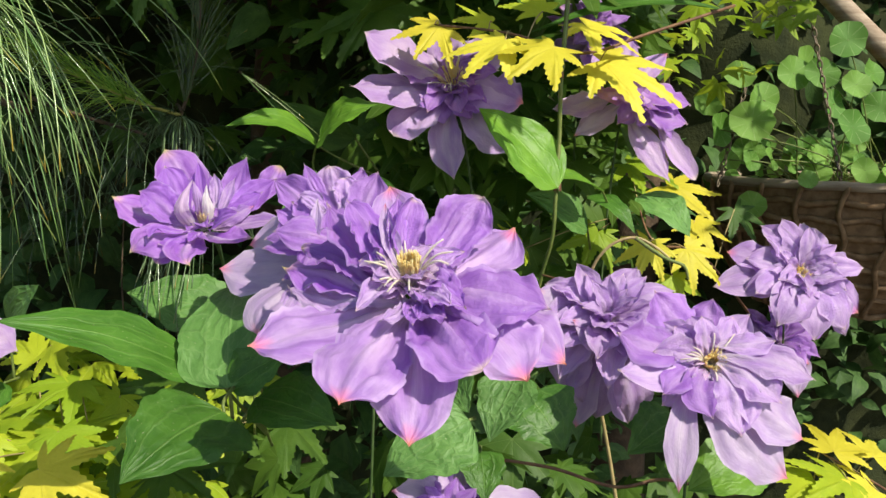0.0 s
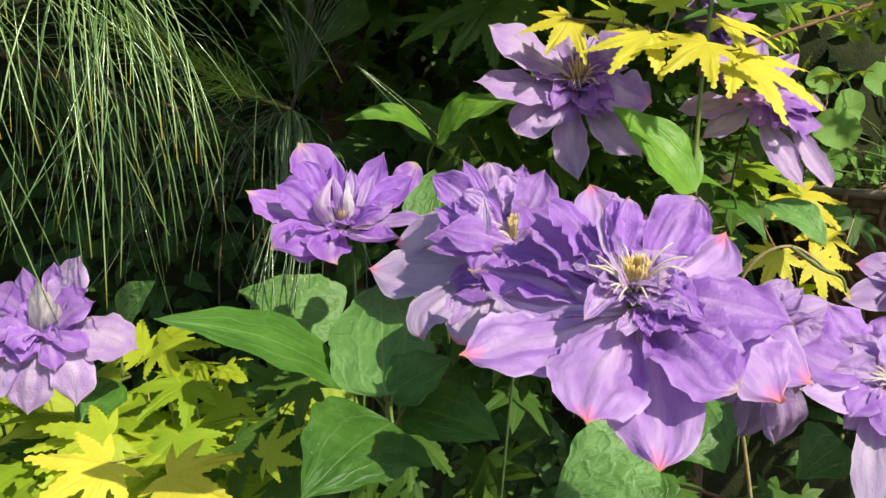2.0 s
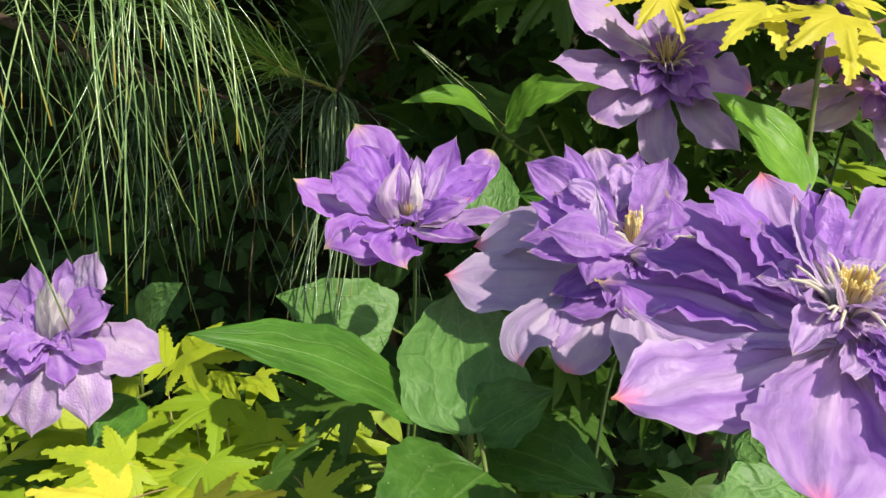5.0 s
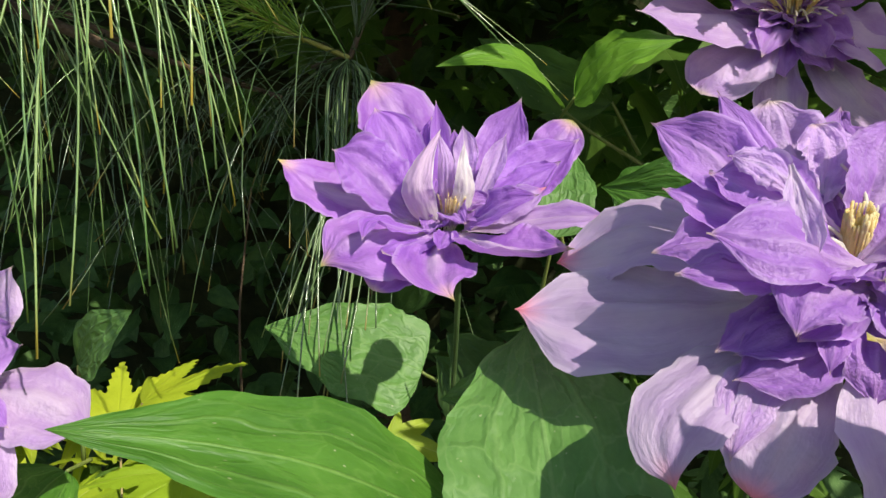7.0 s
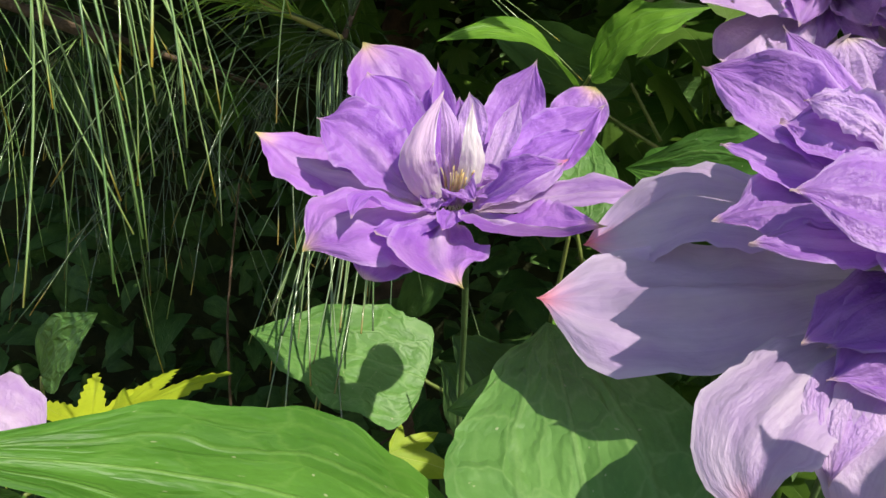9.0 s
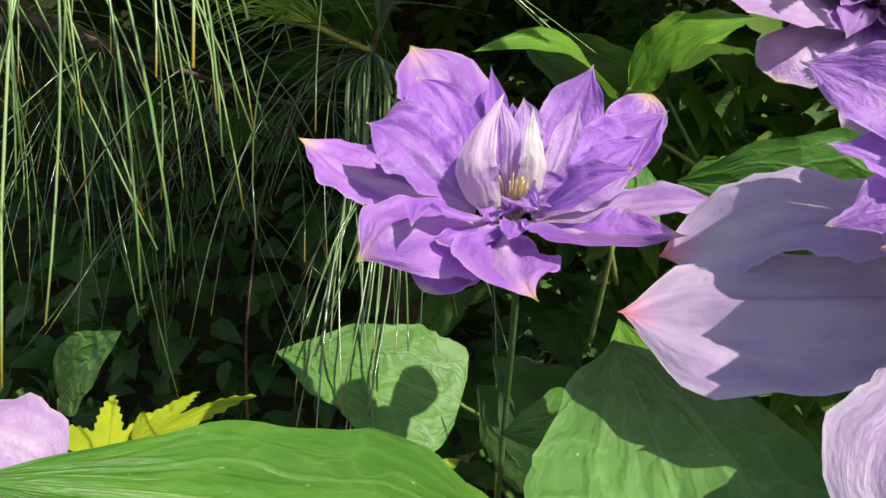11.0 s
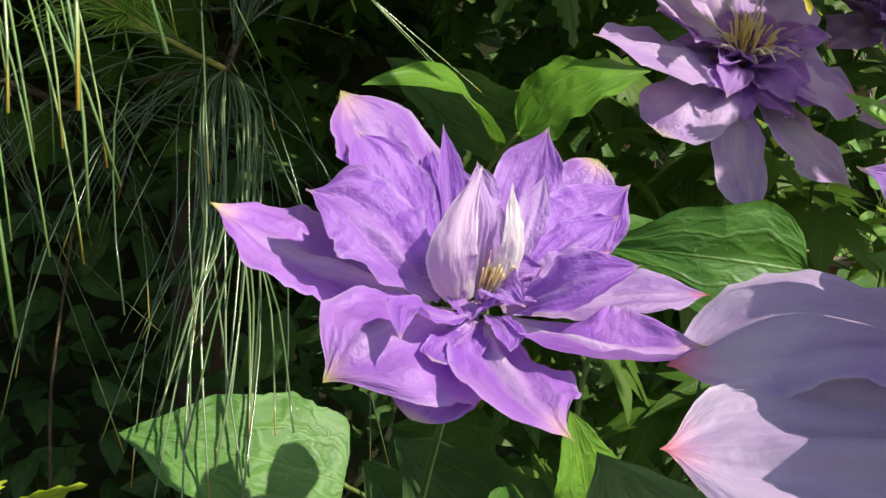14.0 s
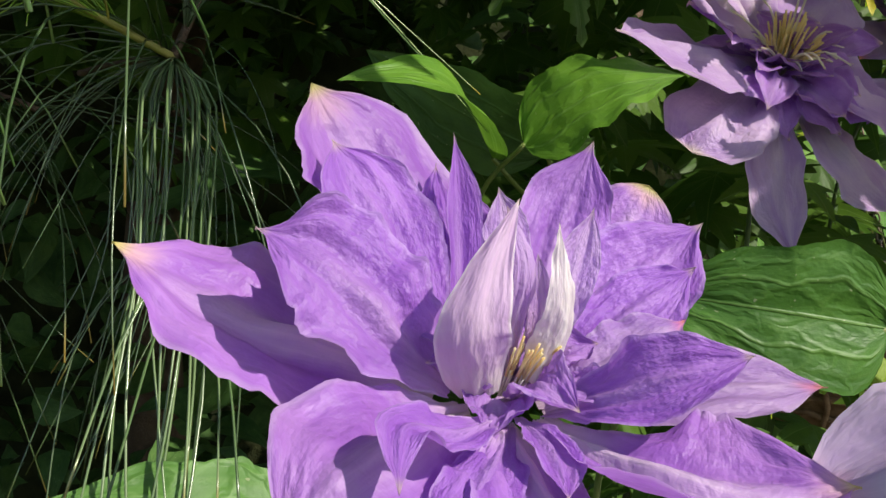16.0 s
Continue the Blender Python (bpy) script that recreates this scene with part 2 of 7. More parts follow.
MAPLE_GOLD = maple_material("maple_gold", (0.64, 0.56, 0.045), (0.78, 0.70, 0.070), (0.78, 0.72, 0.20), 0.38)
MAPLE_LIME = maple_material("maple_lime", (0.28, 0.42, 0.025), (0.47, 0.56, 0.035), (0.55, 0.60, 0.16), 0.42)
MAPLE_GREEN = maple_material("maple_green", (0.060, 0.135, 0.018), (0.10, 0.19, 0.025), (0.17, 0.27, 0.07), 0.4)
STEM_GREEN = plain("vine_green", (0.10, 0.15, 0.03), (0.17, 0.20, 0.05), 90.0, 0.5)
STEM_TAN = plain("vine_tan", (0.30, 0.22, 0.10), (0.40, 0.33, 0.14), 80.0, 0.6)
STEM_BROWN = plain("vine_brown", (0.13, 0.06, 0.035), (0.20, 0.11, 0.05), 80.0, 0.55)
BARK = plain("bark", (0.055, 0.036, 0.022), (0.13, 0.085, 0.05), 28.0, 0.85, 0.9, 0.006)
STAMEN = plain("stamen_cream", (0.95, 0.78, 0.34), (0.96, 0.88, 0.56), 200.0, 0.6, trans=0.5)
FILAMENT = plain("filament_white", (0.84, 0.80, 0.60), (0.86, 0.80, 0.78), 200.0, 0.5, trans=0.45)
CALYX = plain("stalk_hairy_green", (0.05, 0.095, 0.025), (0.085, 0.14, 0.045), 120.0, 0.6)


def needle_material(name, a, b, end):
    m = material(name)
    k = Net(m)
    uv = k.n("TexCoord").outputs["UV"]
    sep = k.n("SeparateXYZ")
    k.l(uv, sep.inputs[0])
    isl = k.maths("FRACT", k.maths("ADD", k.n("NewGeometry").outputs["Random Per Island"], k.n("ObjectInfo").outputs["Random"]))
    col = k.mix(isl, a, b)
    tipm = k.maths("MULTIPLY", k.ramp(sep.outputs[0], 0.90, 0.99), k.ramp(isl, 0.2, 0.9))
    col = k.mix(tipm, col, end)
    k.finish(col, 0.24, col, 0.12, spec=0.8)
    return m


NEEDLE = needle_material("pine_needle", (0.10, 0.21, 0.055), (0.34, 0.47, 0.17), (0.55, 0.40, 0.06))
NEEDLE_SAGE = needle_material("pine_needle_sage", (0.085, 0.150, 0.055), (0.19, 0.27, 0.12), (0.34, 0.30, 0.09))
NEEDLE_YOUNG = needle_material("pine_needle_young", (0.14, 0.32, 0.035), (0.32, 0.50, 0.06), (0.45, 0.48, 0.08))
# Darkened needle colour: the shade deep in the pine is put into it.
NEEDLE_SHADED = needle_material("pine_needle_shaded", (0.045, 0.085, 0.032), (0.10, 0.15, 0.065), (0.28, 0.20, 0.05))
SHOOT = plain("pine_shoot", (0.26, 0.27, 0.05), (0.34, 0.30, 0.08), 120.0, 0.6)
SOIL = plain("garden_soil", (0.030, 0.022, 0.014), (0.065, 0.048, 0.030), 9.0, 0.95, 0.9, 0.02)
# Near-black colour that stands in for the shade between the shrubs.
HEDGE_SHADE = plain("hedge_painted_shade", (0.026, 0.032, 0.016), (0.045, 0.052, 0.022), 18.0, 1.0, 0.5, 0.01, spec=0.05)
WICKER = plain("wicker", (0.20, 0.115, 0.055), (0.34, 0.21, 0.11), 60.0, 0.75, 0.7, 0.003)
WOOD = plain("weathered_wood", (0.30, 0.22, 0.15), (0.45, 0.36, 0.26), 14.0, 0.8, 0.6, 0.003, stretch=(1, 1, 8))
IRON = plain("rusted_chain", (0.16, 0.11, 0.07), (0.24, 0.20, 0.15), 120.0, 0.55, 0.4, 0.001, metallic=0.6)
NASTURTIUM = maple_material("nasturtium_leaf", (0.11, 0.27, 0.04), (0.24, 0.44, 0.08), (0.40, 0.55, 0.22), 0.35)


# ---- builders ----
def part(name, mesh, mat, parent=None, label=""):
    ob = new(name, mesh)
    if not mesh.materials:
        mesh.materials.append(mat)
    ob.parent = parent
    if label:
        ob["label"] = label
    return ob


def thing(name, label, category, group="", at=(0, 0, 0)):
    ob = new(name)
    ob.empty_display_size = 0.02
    ob.location = at
    return tagged(ob, label, category, group)


def from_lists(name, verts, faces, uvs=None, smooth=True):
    me = bpy.data.meshes.new(name)
    me.from_pydata(verts, [], faces)
    if uvs:
        layer = me.uv_layers.new(name="UVMap")
        loops = np.empty(len(me.loops), dtype=np.int32)
        me.loops.foreach_get("vertex_index", loops)
        layer.data.foreach_set("uv", np.asarray(uvs, dtype=np.float32)[loops].ravel())
    if smooth:
        me.polygons.foreach_set("use_smooth", [True] * len(me.polygons))
    me.update()
    return me


TEPAL = ((0, 0.16), (0.10, 0.26), (0.25, 0.56), (0.42, 0.88), (0.58, 1.0), (0.71, 0.98), (0.81, 0.86), (0.875, 0.66), (0.92, 0.42), (0.95, 0.21), (0.975, 0.08), (1, 0.0))
TEPAL_POINT = ((0, 0.22), (0.12, 0.36), (0.28, 0.66), (0.45, 0.95), (0.58, 1.0), (0.70, 0.90), (0.80, 0.68), (0.87, 0.44), (0.92, 0.24), (0.96, 0.10), (1, 0.0))
TEPAL_BLUNT = ((0, 0.2), (0.15, 0.40), (0.35, 0.80), (0.55, 1.0), (0.72, 1.03), (0.85, 0.90), (0.93, 0.64), (0.97, 0.38), (0.99, 0.16), (1, 0.0))
TEPAL_ACUTE = ((0, 0.20), (0.12, 0.34), (0.28, 0.66), (0.45, 0.94), (0.60, 1.0), (0.71, 0.95), (0.80, 0.76), (0.865, 0.50), (0.91, 0.28), (0.945, 0.13), (0.97, 0.06), (1, 0.0))
TEPAL_BUD = ((0, 0.55), (0.14, 0.86), (0.30, 1.0), (0.48, 0.88), (0.63, 0.64), (0.78, 0.38), (0.91, 0.15), (1, 0.0))
TEPAL_LONG = ((0, 0.30), (0.15, 0.52), (0.35, 0.84), (0.52, 1.0), (0.66, 0.93), (0.78, 0.70), (0.87, 0.42), (0.925, 0.20), (0.96, 0.085), (1, 0.0))
TEPAL_SLIM = ((0, 0.3), (0.15, 0.5), (0.35, 0.85), (0.5, 1.0), (0.68, 0.9), (0.82, 0.62), (0.93, 0.25), (1, 0.0))
OVATE = ((0, 0.0), (0.03, 0.36), (0.10, 0.70), (0.22, 0.95), (0.34, 1.0), (0.50, 0.93), (0.66, 0.74), (0.80, 0.48), (0.91, 0.22), (1, 0.0))
ROUND = ((0, 0.40), (0.025, 0.76), (0.09, 0.94), (0.22, 1.0), (0.42, 0.95), (0.64, 0.71), (0.81, 0.42), (0.93, 0.15), (1, 0.0))
HEART = ((0, 0.10), (0.02, 0.45), (0.08, 0.80), (0.20, 1.0), (0.36, 0.99), (0.54, 0.84), (0.70, 0.60), (0.84, 0.33), (0.94, 0.12), (1, 0.0))


def profile(table, s):
    xs = [p[0] for p in table]
    ys = [p[1] for p in table]
    i = max(0, min(len(xs) - 2, sum(1 for x in xs[1:-1] if x <= s)))
    f = (s - xs[i]) / (xs[i + 1] - xs[i])
    m = [0.0, 0.0]
    for q, j in enumerate((i, i + 1)):
        a, b = max(0, j - 1), min(len(xs) - 1, j + 1)
        m[q] = (ys[b] - ys[a]) / (xs[b] - xs[a]) * (xs[i + 1] - xs[i])
    return max(0.0, (2 * f**3 - 3 * f * f + 1) * ys[i] + (f**3 - 2 * f * f + f) * m[0] + (3 * f * f - 2 * f**3) * ys[i + 1] + (f**3 - f * f) * m[1])


def blade(reach, facing, width, shape, bow=0.0, cup=0.0, fold=0.0, ruffle=0.0, curl=0.0, sway=0.0, twist=0.0, rough=0.0, seed=0, ns=16, nt=8, groove=0.0, pleat=0.35):
    """A petal or leaf: from the origin to reach, its upper side towards facing. bow lifts the middle, curl bends the
    end back, cup raises the edges, fold creases the midrib, sway bends it sideways, twist turns it, ruffle waves the edges."""
    rng = random.Random(seed)
    v = Vector(reach)
    length = v.length
    e = v.normalized()
    up = Vector(facing)
    up = up - e * up.dot(e)
    if up.length < 1e-4:
        up = e.orthogonal()
    up.normalize()
    side = e.cross(up)
    ph = [rng.uniform(0, 6.28) for _ in range(6)]
    fr = [rng.uniform(5, 9), rng.uniform(9, 15)]
    verts, uvs, faces = [], [], []
    o = Vector((rng.uniform(-50, 50), rng.uniform(-50, 50), rng.uniform(-50, 50)))
    for i in range(ns + 1):
        s = i / ns
        s = s if s < 0.5 else 0.5 + 0.5 * (1 - (1 - (s - 0.5) * 2) ** 1.25)
        w = profile(shape, s) * width / 2
        mid = v * s + up * (length * (bow * math.sin(math.pi * s) - curl * s**3 + curl * s)) + side * (length * sway * math.sin(math.pi * s))
        a = twist * s
        sd = side * math.cos(a) + up * math.sin(a)
        u2 = up * math.cos(a) - side * math.sin(a)
        for j in range(nt + 1):
            t = 2 * j / nt - 1
            edge = abs(t) ** 2
            wave = ruffle * width * edge * (math.sin(fr[0] * s * 2 + ph[0 if t < 0 else 1]) * 0.6 + math.sin(fr[1] * s * 2 + ph[2 if t < 0 else 3]) * 0.4) * min(1, 4 * s) * min(1, 5 * (1 - s))
            wi = 1 + (0.06 * math.sin(fr[1] * s * 1.6 + ph[4 if t < 0 else 5]) + 0.05 * noise.noise(Vector((s * 24, math.copysign(3, t), 1)) + o)) * (1 if ruffle else 0)
            wave += 0.5 * ruffle * width * t**4 * noise.noise(Vector((s * 17, math.copysign(5, t), 2)) + o) * min(1, 3 * s)
            p = mid + sd * (w * t * wi) + u2 * (cup * w * 2 * edge + fold * w * abs(t) + wave)
            calm = min(1.0, 0.12 + 5 * (1 - s))
            if rough:
                p = p + u2 * (calm * rough * width * (noise.noise(Vector((s * 3.0, t * 2.4, 0)) + o) + 0.55 * noise.noise(Vector((s * 7, t * 6, 3)) + o) + 0.30 * noise.noise(Vector((s * 12, t * 14, 7)) + o)))
                p = p + u2 * (calm * pleat * rough * width * (noise.noise(Vector((s * 1.6, t * 5.5, 11)) + o) + 0.5 * noise.noise(Vector((s * 2.6, t * 11, 15)) + o)) * min(1, 3 * s))
                p = p + u2 * (groove * w * math.cos(3.5 * math.pi * t) * math.exp(-6 * t * t) * (1 - s) * min(1, 6 * s))
            verts.append(p)
            uvs.append((s, (t + 1) / 2))
    for i in range(ns):
        for j in range(nt):
            k = i * (nt + 1) + j
            faces.append((k, k + nt + 1, k + nt + 2, k + 1))
    return from_lists("blade", verts, faces, uvs)


def tube_lists(points, radii, sides, verts, faces, uvs):
    pts = [Vector(p) for p in points]
    first = len(verts)
    for i, p in enumerate(pts):
        d = (pts[min(i + 1, len(pts) - 1)] - pts[max(i - 1, 0)]).normalized()
        x = d.orthogonal().normalized() if i == 0 else (x - d * x.dot(d)).normalized()
        y = d.cross(x)
        r = radii if isinstance(radii, (int, float)) else radii[0] + (radii[1] - radii[0]) * i / (len(pts) - 1)
        for q in range(sides):
            a = 2 * math.pi * q / sides
            verts.append(p + (x * math.cos(a) + y * math.sin(a)) * r)
            uvs.append((i / (len(pts) - 1), q / sides))
    for i in range(len(pts) - 1):
        for q in range(sides):
            a, b = first + i * sides + q, first + i * sides + (q + 1) % sides
            faces.append((a, b, b + sides, a + sides))
    faces.append(tuple(first + q for q in reversed(range(sides))))
    faces.append(tuple(first + (len(pts) - 1) * sides + q for q in range(sides)))


def smooth_line(points, per=6):
    pts = [Vector(p) for p in points]
    out = []
    for i in range(len(pts) - 1):
        a, b, c, d = pts[max(i - 1, 0)], pts[i], pts[i + 1], pts[min(i + 2, len(pts) - 1)]
        for q in range(per):
            f = q / per
            out.append(0.5 * (2 * b + (c - a) * f + (2 * a - 5 * b + 4 * c - d) * f * f + (3 * b - a - 3 * c + d) * f**3))
    out.append(pts[-1])
    return out


def tube(points, radii, sides=7, per=6):
    verts, faces, uvs = [], [], []
    tube_lists(smooth_line(points, per), radii, sides, verts, faces, uvs)
    return from_lists("tube", verts, faces, uvs)


def petal_mesh(spine, width, facing, shape, lift=(0.0, 0.0), fold=0.0, ruffle=0.06, rough=0.1, pleat=0.4, groove=0.14, sides=(1.0, 1.0), turn=0.0, frill=1.0, seed=0, ns=30, nt=18):
    """A petal along a bent spine, its upper side towards facing. lift raises the edges to the left and right of the
    spine (seen from above, tip away), fold creases the midrib, sides scales the two halves, turn twists the end."""
    rng = random.Random(seed)
    pts = [Vector(p) for p in spine]
    line = smooth_line(pts, 14)
    gaps = [0.0]
    for a, b in zip(line, line[1:]):
        gaps.append(gaps[-1] + (b - a).length)
    length = gaps[-1]
    o = Vector((rng.uniform(-50, 50), rng.uniform(-50, 50), rng.uniform(-50, 50)))
    ph = [rng.uniform(0, 6.28) for _ in range(6)]
    fr = [rng.uniform(5, 9), rng.uniform(10, 16)]
    verts, uvs, faces = [], [], []
    k = 0
    for i in range(ns + 1):
        s = i / ns
        s = s if s < 0.5 else 0.5 + 0.5 * (1 - (1 - (s - 0.5) * 2) ** 1.3)
        while k < len(line) - 2 and gaps[k + 1] < s * length:
            k += 1
        f = (s * length - gaps[k]) / max(1e-9, gaps[k + 1] - gaps[k])
        mid = line[k].lerp(line[k + 1], min(1.0, f))
        e = (line[min(k + 2, len(line) - 1)] - line[max(k - 1, 0)]).normalized()
        up = Vector(facing)
        up = (up - e * up.dot(e)).normalized()
        side = e.cross(up)
        a = turn * s * s
        side, up = side * math.cos(a) + up * math.sin(a), up * math.cos(a) - side * math.sin(a)
        w = profile(shape, s) * width / 2
        calm = min(1.0, 0.10 + 5 * (1 - s))
        for j in range(nt + 1):
            t = 2 * j / nt - 1
            q = 0 if t < 0 else 1
            edge = t * t
            wave = ruffle * width * edge * (0.6 * math.sin(fr[0] * s * 2 + ph[q]) + 0.4 * math.sin(fr[1] * s * 2 + ph[2 + q])) * min(1, 4 * s) * min(1, 5 * (1 - s))
            wave += 1.6 * frill * ruffle * width * t**4 * noise.noise(Vector((s * 19, math.copysign(5, t), 2)) + o) * min(1, 3 * s)
            wi = 1 + 0.05 * frill * math.sin(fr[1] * s * 1.6 + ph[4 + q]) + 0.06 * frill * noise.noise(Vector((s * 20, math.copysign(3, t), 1)) + o) + 0.04 * frill * noise.noise(Vector((s * 47, math.copysign(3, t), 6)) + o)
            bump = noise.noise(Vector((s * 2.6, t * 1.7, 0)) + o) + 0.5 * noise.noise(Vector((s * 6, t * 4.5, 3)) + o) + 0.26 * noise.noise(Vector((s * 14, t * 9, 7)) + o)
            bump += pleat * (noise.noise(Vector((s * 1.5, t * 5.5, 11)) + o) + 0.6 * noise.noise(Vector((s * 3.0, t * 11, 15)) + o)) * min(1, 3 * s)
            h = lift[q] * w * 2 * edge + fold * w * abs(t) + wave + calm * rough * width * bump
            h += groove * w * math.cos(3.5 * math.pi * t) * math.exp(-6 * t * t) * (1 - s * s) * min(1, 6 * s)
            verts.append(mid + side * (w * t * wi * sides[q]) + up * h)
            uvs.append((s, (t + 1) / 2))
    for i in range(ns):
        for j in range(nt):
            v = i * (nt + 1) + j
            faces.append((v, v + nt + 1, v + nt + 2, v + 1))
    return from_lists("petal", verts, faces, uvs)


SERIAL = iter(range(1, 100000))


class Bloom:
    """One clematis flower: a top-level thing with its tepals, stamens and stalk as parts."""

    def __init__(self, centre, axis, label, group="clematis flowers", fine=(16, 10), shape=TEPAL_POINT, crumple=0.11, pleat=0.8, frill=1.0):
        self.frill = frill
        self.fine = fine
        self.pleat = pleat
        self.crumple = crumple
        self.shape = shape
        self.c = Vector(centre)
        self.axis = Vector(axis).normalized()
        self.root = thing("clematis_flower", label, "flower", group, self.c)

    def tepal(self, tip, width, mat=None, bow=0.08, cup=0.12, fold=0.0, ruffle=0.06, curl=0.0, sway=0.0, twist=0.0, facing=None, base=(0, 0, 0), slim=False, rough=None, label="", shape=None, pleat=0.40):
        b = Vector(base)
        reach = Vector(tip) - self.c - b
        rough = self.crumple if rough is None else rough
        me = blade(reach, facing or self.axis, width, shape or (TEPAL_SLIM if slim else self.shape), bow, cup, fold, ruffle, curl, sway, twist, rough, next(SERIAL), self.fine[0], self.fine[1], 0.12, pleat)
        ob = part("tepal", me, mat or PETAL_OUT, self.root, label)
        ob.location = b
        return ob

    def petal(self, spine, width, mat=None, facing=None, shape=None, label="", **bends):
        """A tepal along a spine of places in the bed."""
        b = Vector(spine[0])
        bends.setdefault("rough", self.crumple * 0.7)
        bends["frill"] = self.frill
        inner = mat in (PETAL_IN, PETAL_LILAC, PETAL_VIOLET)
        bends.setdefault("pleat", self.pleat if inner else self.pleat * (0.25 if mat is PETAL_PALE else 0.5))
        shape = shape or (TEPAL_ACUTE if inner else self.shape)
        me = petal_mesh([Vector(p) - b for p in spine], width, facing or self.axis, shape, seed=next(SERIAL), ns=self.fine[0], nt=self.fine[1], **bends)
        ob = part("tepal", me, mat or PETAL_OUT, self.root, label)
        ob.location = b - self.c
        return ob

    def rosette(self, rings, seed, mat=None, slim=0.4):
        """Rings of (count, length, width, rise in degrees above the flower's plane)."""
        rng = random.Random(seed)
        x = self.axis.orthogonal().normalized()
        y = self.axis.cross(x)
        for k, (count, length, width, rise) in enumerate(rings):
            turn = rng.uniform(0, 6.28)
            for i in range(count):
                a = turn + 2 * math.pi * (i + rng.uniform(-0.28, 0.28)) / count
                el = radians(rise + rng.uniform(-11, 11))
                out = x * math.cos(a) + y * math.sin(a)
                d = out * math.cos(el) + self.axis * math.sin(el)
                ln = length * rng.uniform(0.82, 1.14)
                base = self.axis * (0.002 + 0.0015 * k) + out * 0.002
                face = self.axis - out * 0.4 if rise > 45 else self.axis
                self.tepal(self.c + base + d * ln, width * rng.uniform(0.85, 1.15), mat or PETAL_IN, rng.uniform(0.02, 0.12), rng.uniform(0.05, 0.25), rng.uniform(0, 0.15), rng.uniform(0.06, 0.13), rng.uniform(-0.05, 0.25), rng.uniform(-0.06, 0.06), rng.uniform(-0.35, 0.35), face, base, rng.random() < slim, 0.14, pleat=0.45)

    def stamens(self, count, length, spread, lean=(0, 0, 0), seed=1, slim=1.0):
        rng = random.Random(seed)
        x = self.axis.orthogonal().normalized()
        y = self.axis.cross(x)
        for i in range(count):
            a = rng.uniform(0, 6.28)
            q = math.sqrt(rng.random()) * spread
            ring = x * math.cos(a) + y * math.sin(a)
            d = (self.axis + ring * q + Vector(lean)).normalized()
            ln = length * rng.uniform(0.75, 1.1)
            p0 = ring * 0.0025
            bend = ring * ln * rng.uniform(-0.05, 0.45) * q
            pts = [p0, p0 + d * ln * 0.3 - bend * 0.15, p0 + d * ln * 0.55, p0 + d * ln * 0.8 + bend * 0.35, p0 + d * ln + bend]
            verts, faces, uvs = [], [], []
            tube_lists(smooth_line(pts[:3], 2), 0.00042 * slim, 4, verts, faces, uvs)
            stem = part("stamen", from_lists("stamen", verts, faces, uvs), FILAMENT, self.root, "pale stamen with a yellow anther" if i == 0 else "")
            verts, faces, uvs = [], [], []
            tube_lists(smooth_line(pts[2:], 2), (0.00056 * slim, 0.00045 * slim), 5, verts, faces, uvs)
            part("anther", from_lists("anther", verts, faces, uvs), STAMEN, stem, "cream yellow anther" if i == 0 else "")

    def filaments(self, count, length, seed, lean=(0, 0, 0)):
        """Long pale filaments that arch outward round the stamens."""
        rng = random.Random(seed)
        x = self.axis.orthogonal().normalized()
        y = self.axis.cross(x)
        for i in range(count):
            a = rng.uniform(0, 6.28)
            ring = x * math.cos(a) + y * math.sin(a)
            ln = length * rng.uniform(0.7, 1.15)
            up = (self.axis + Vector(lean)).normalized()
            p0 = ring * 0.003
            pts = [p0, p0 + up * ln * 0.45 + ring * ln * 0.12, p0 + up * ln * 0.75 + ring * ln * 0.42, p0 + up * ln * rng.uniform(0.6, 0.95) + ring * ln * rng.uniform(0.6, 0.9)]
            part("filament", tube(pts, (0.0007, 0.0004), 5, 3), FILAMENT, self.root, "long curling white filament" if i == 0 else "")

    def stalk(self, *points, radius=0.0010):
        pts = [Vector((0, 0, 0)) - self.axis * 0.001] + [Vector(p) - self.c for p in points]
        part("flower_stalk", tube(pts, (radius * 1.3, radius), 8), CALYX, self.root, "hairy green stalk")


def clematis_leaf(base, tip, width, facing, mat=None, label="pointed green clematis leaf with pale parallel veins", bow=0.05, cup=0.0, fold=0.16, curl=0.0, sway=0.0, twist=0.0, ruffle=0.02, shape=None, stalk=None, rough=0.02, name="clematis_leaf"):
    b = Vector(base)
    root = thing(name, label, "leaf", "clematis leaves", b)
    me = blade(Vector(tip) - b, facing, width, shape or OVATE, bow, cup, fold, ruffle, curl, sway, twist, rough, next(SERIAL), 40, 18)
    part("blade", me, mat or LEAF, root)
    if stalk:
        pts = [Vector((0, 0, 0))] + [Vector(p) - b for p in stalk]
        part("petiole", tube(pts, (0.0009, 0.0012), 7), STEM_GREEN, root, "thin leaf stalk")
    return root


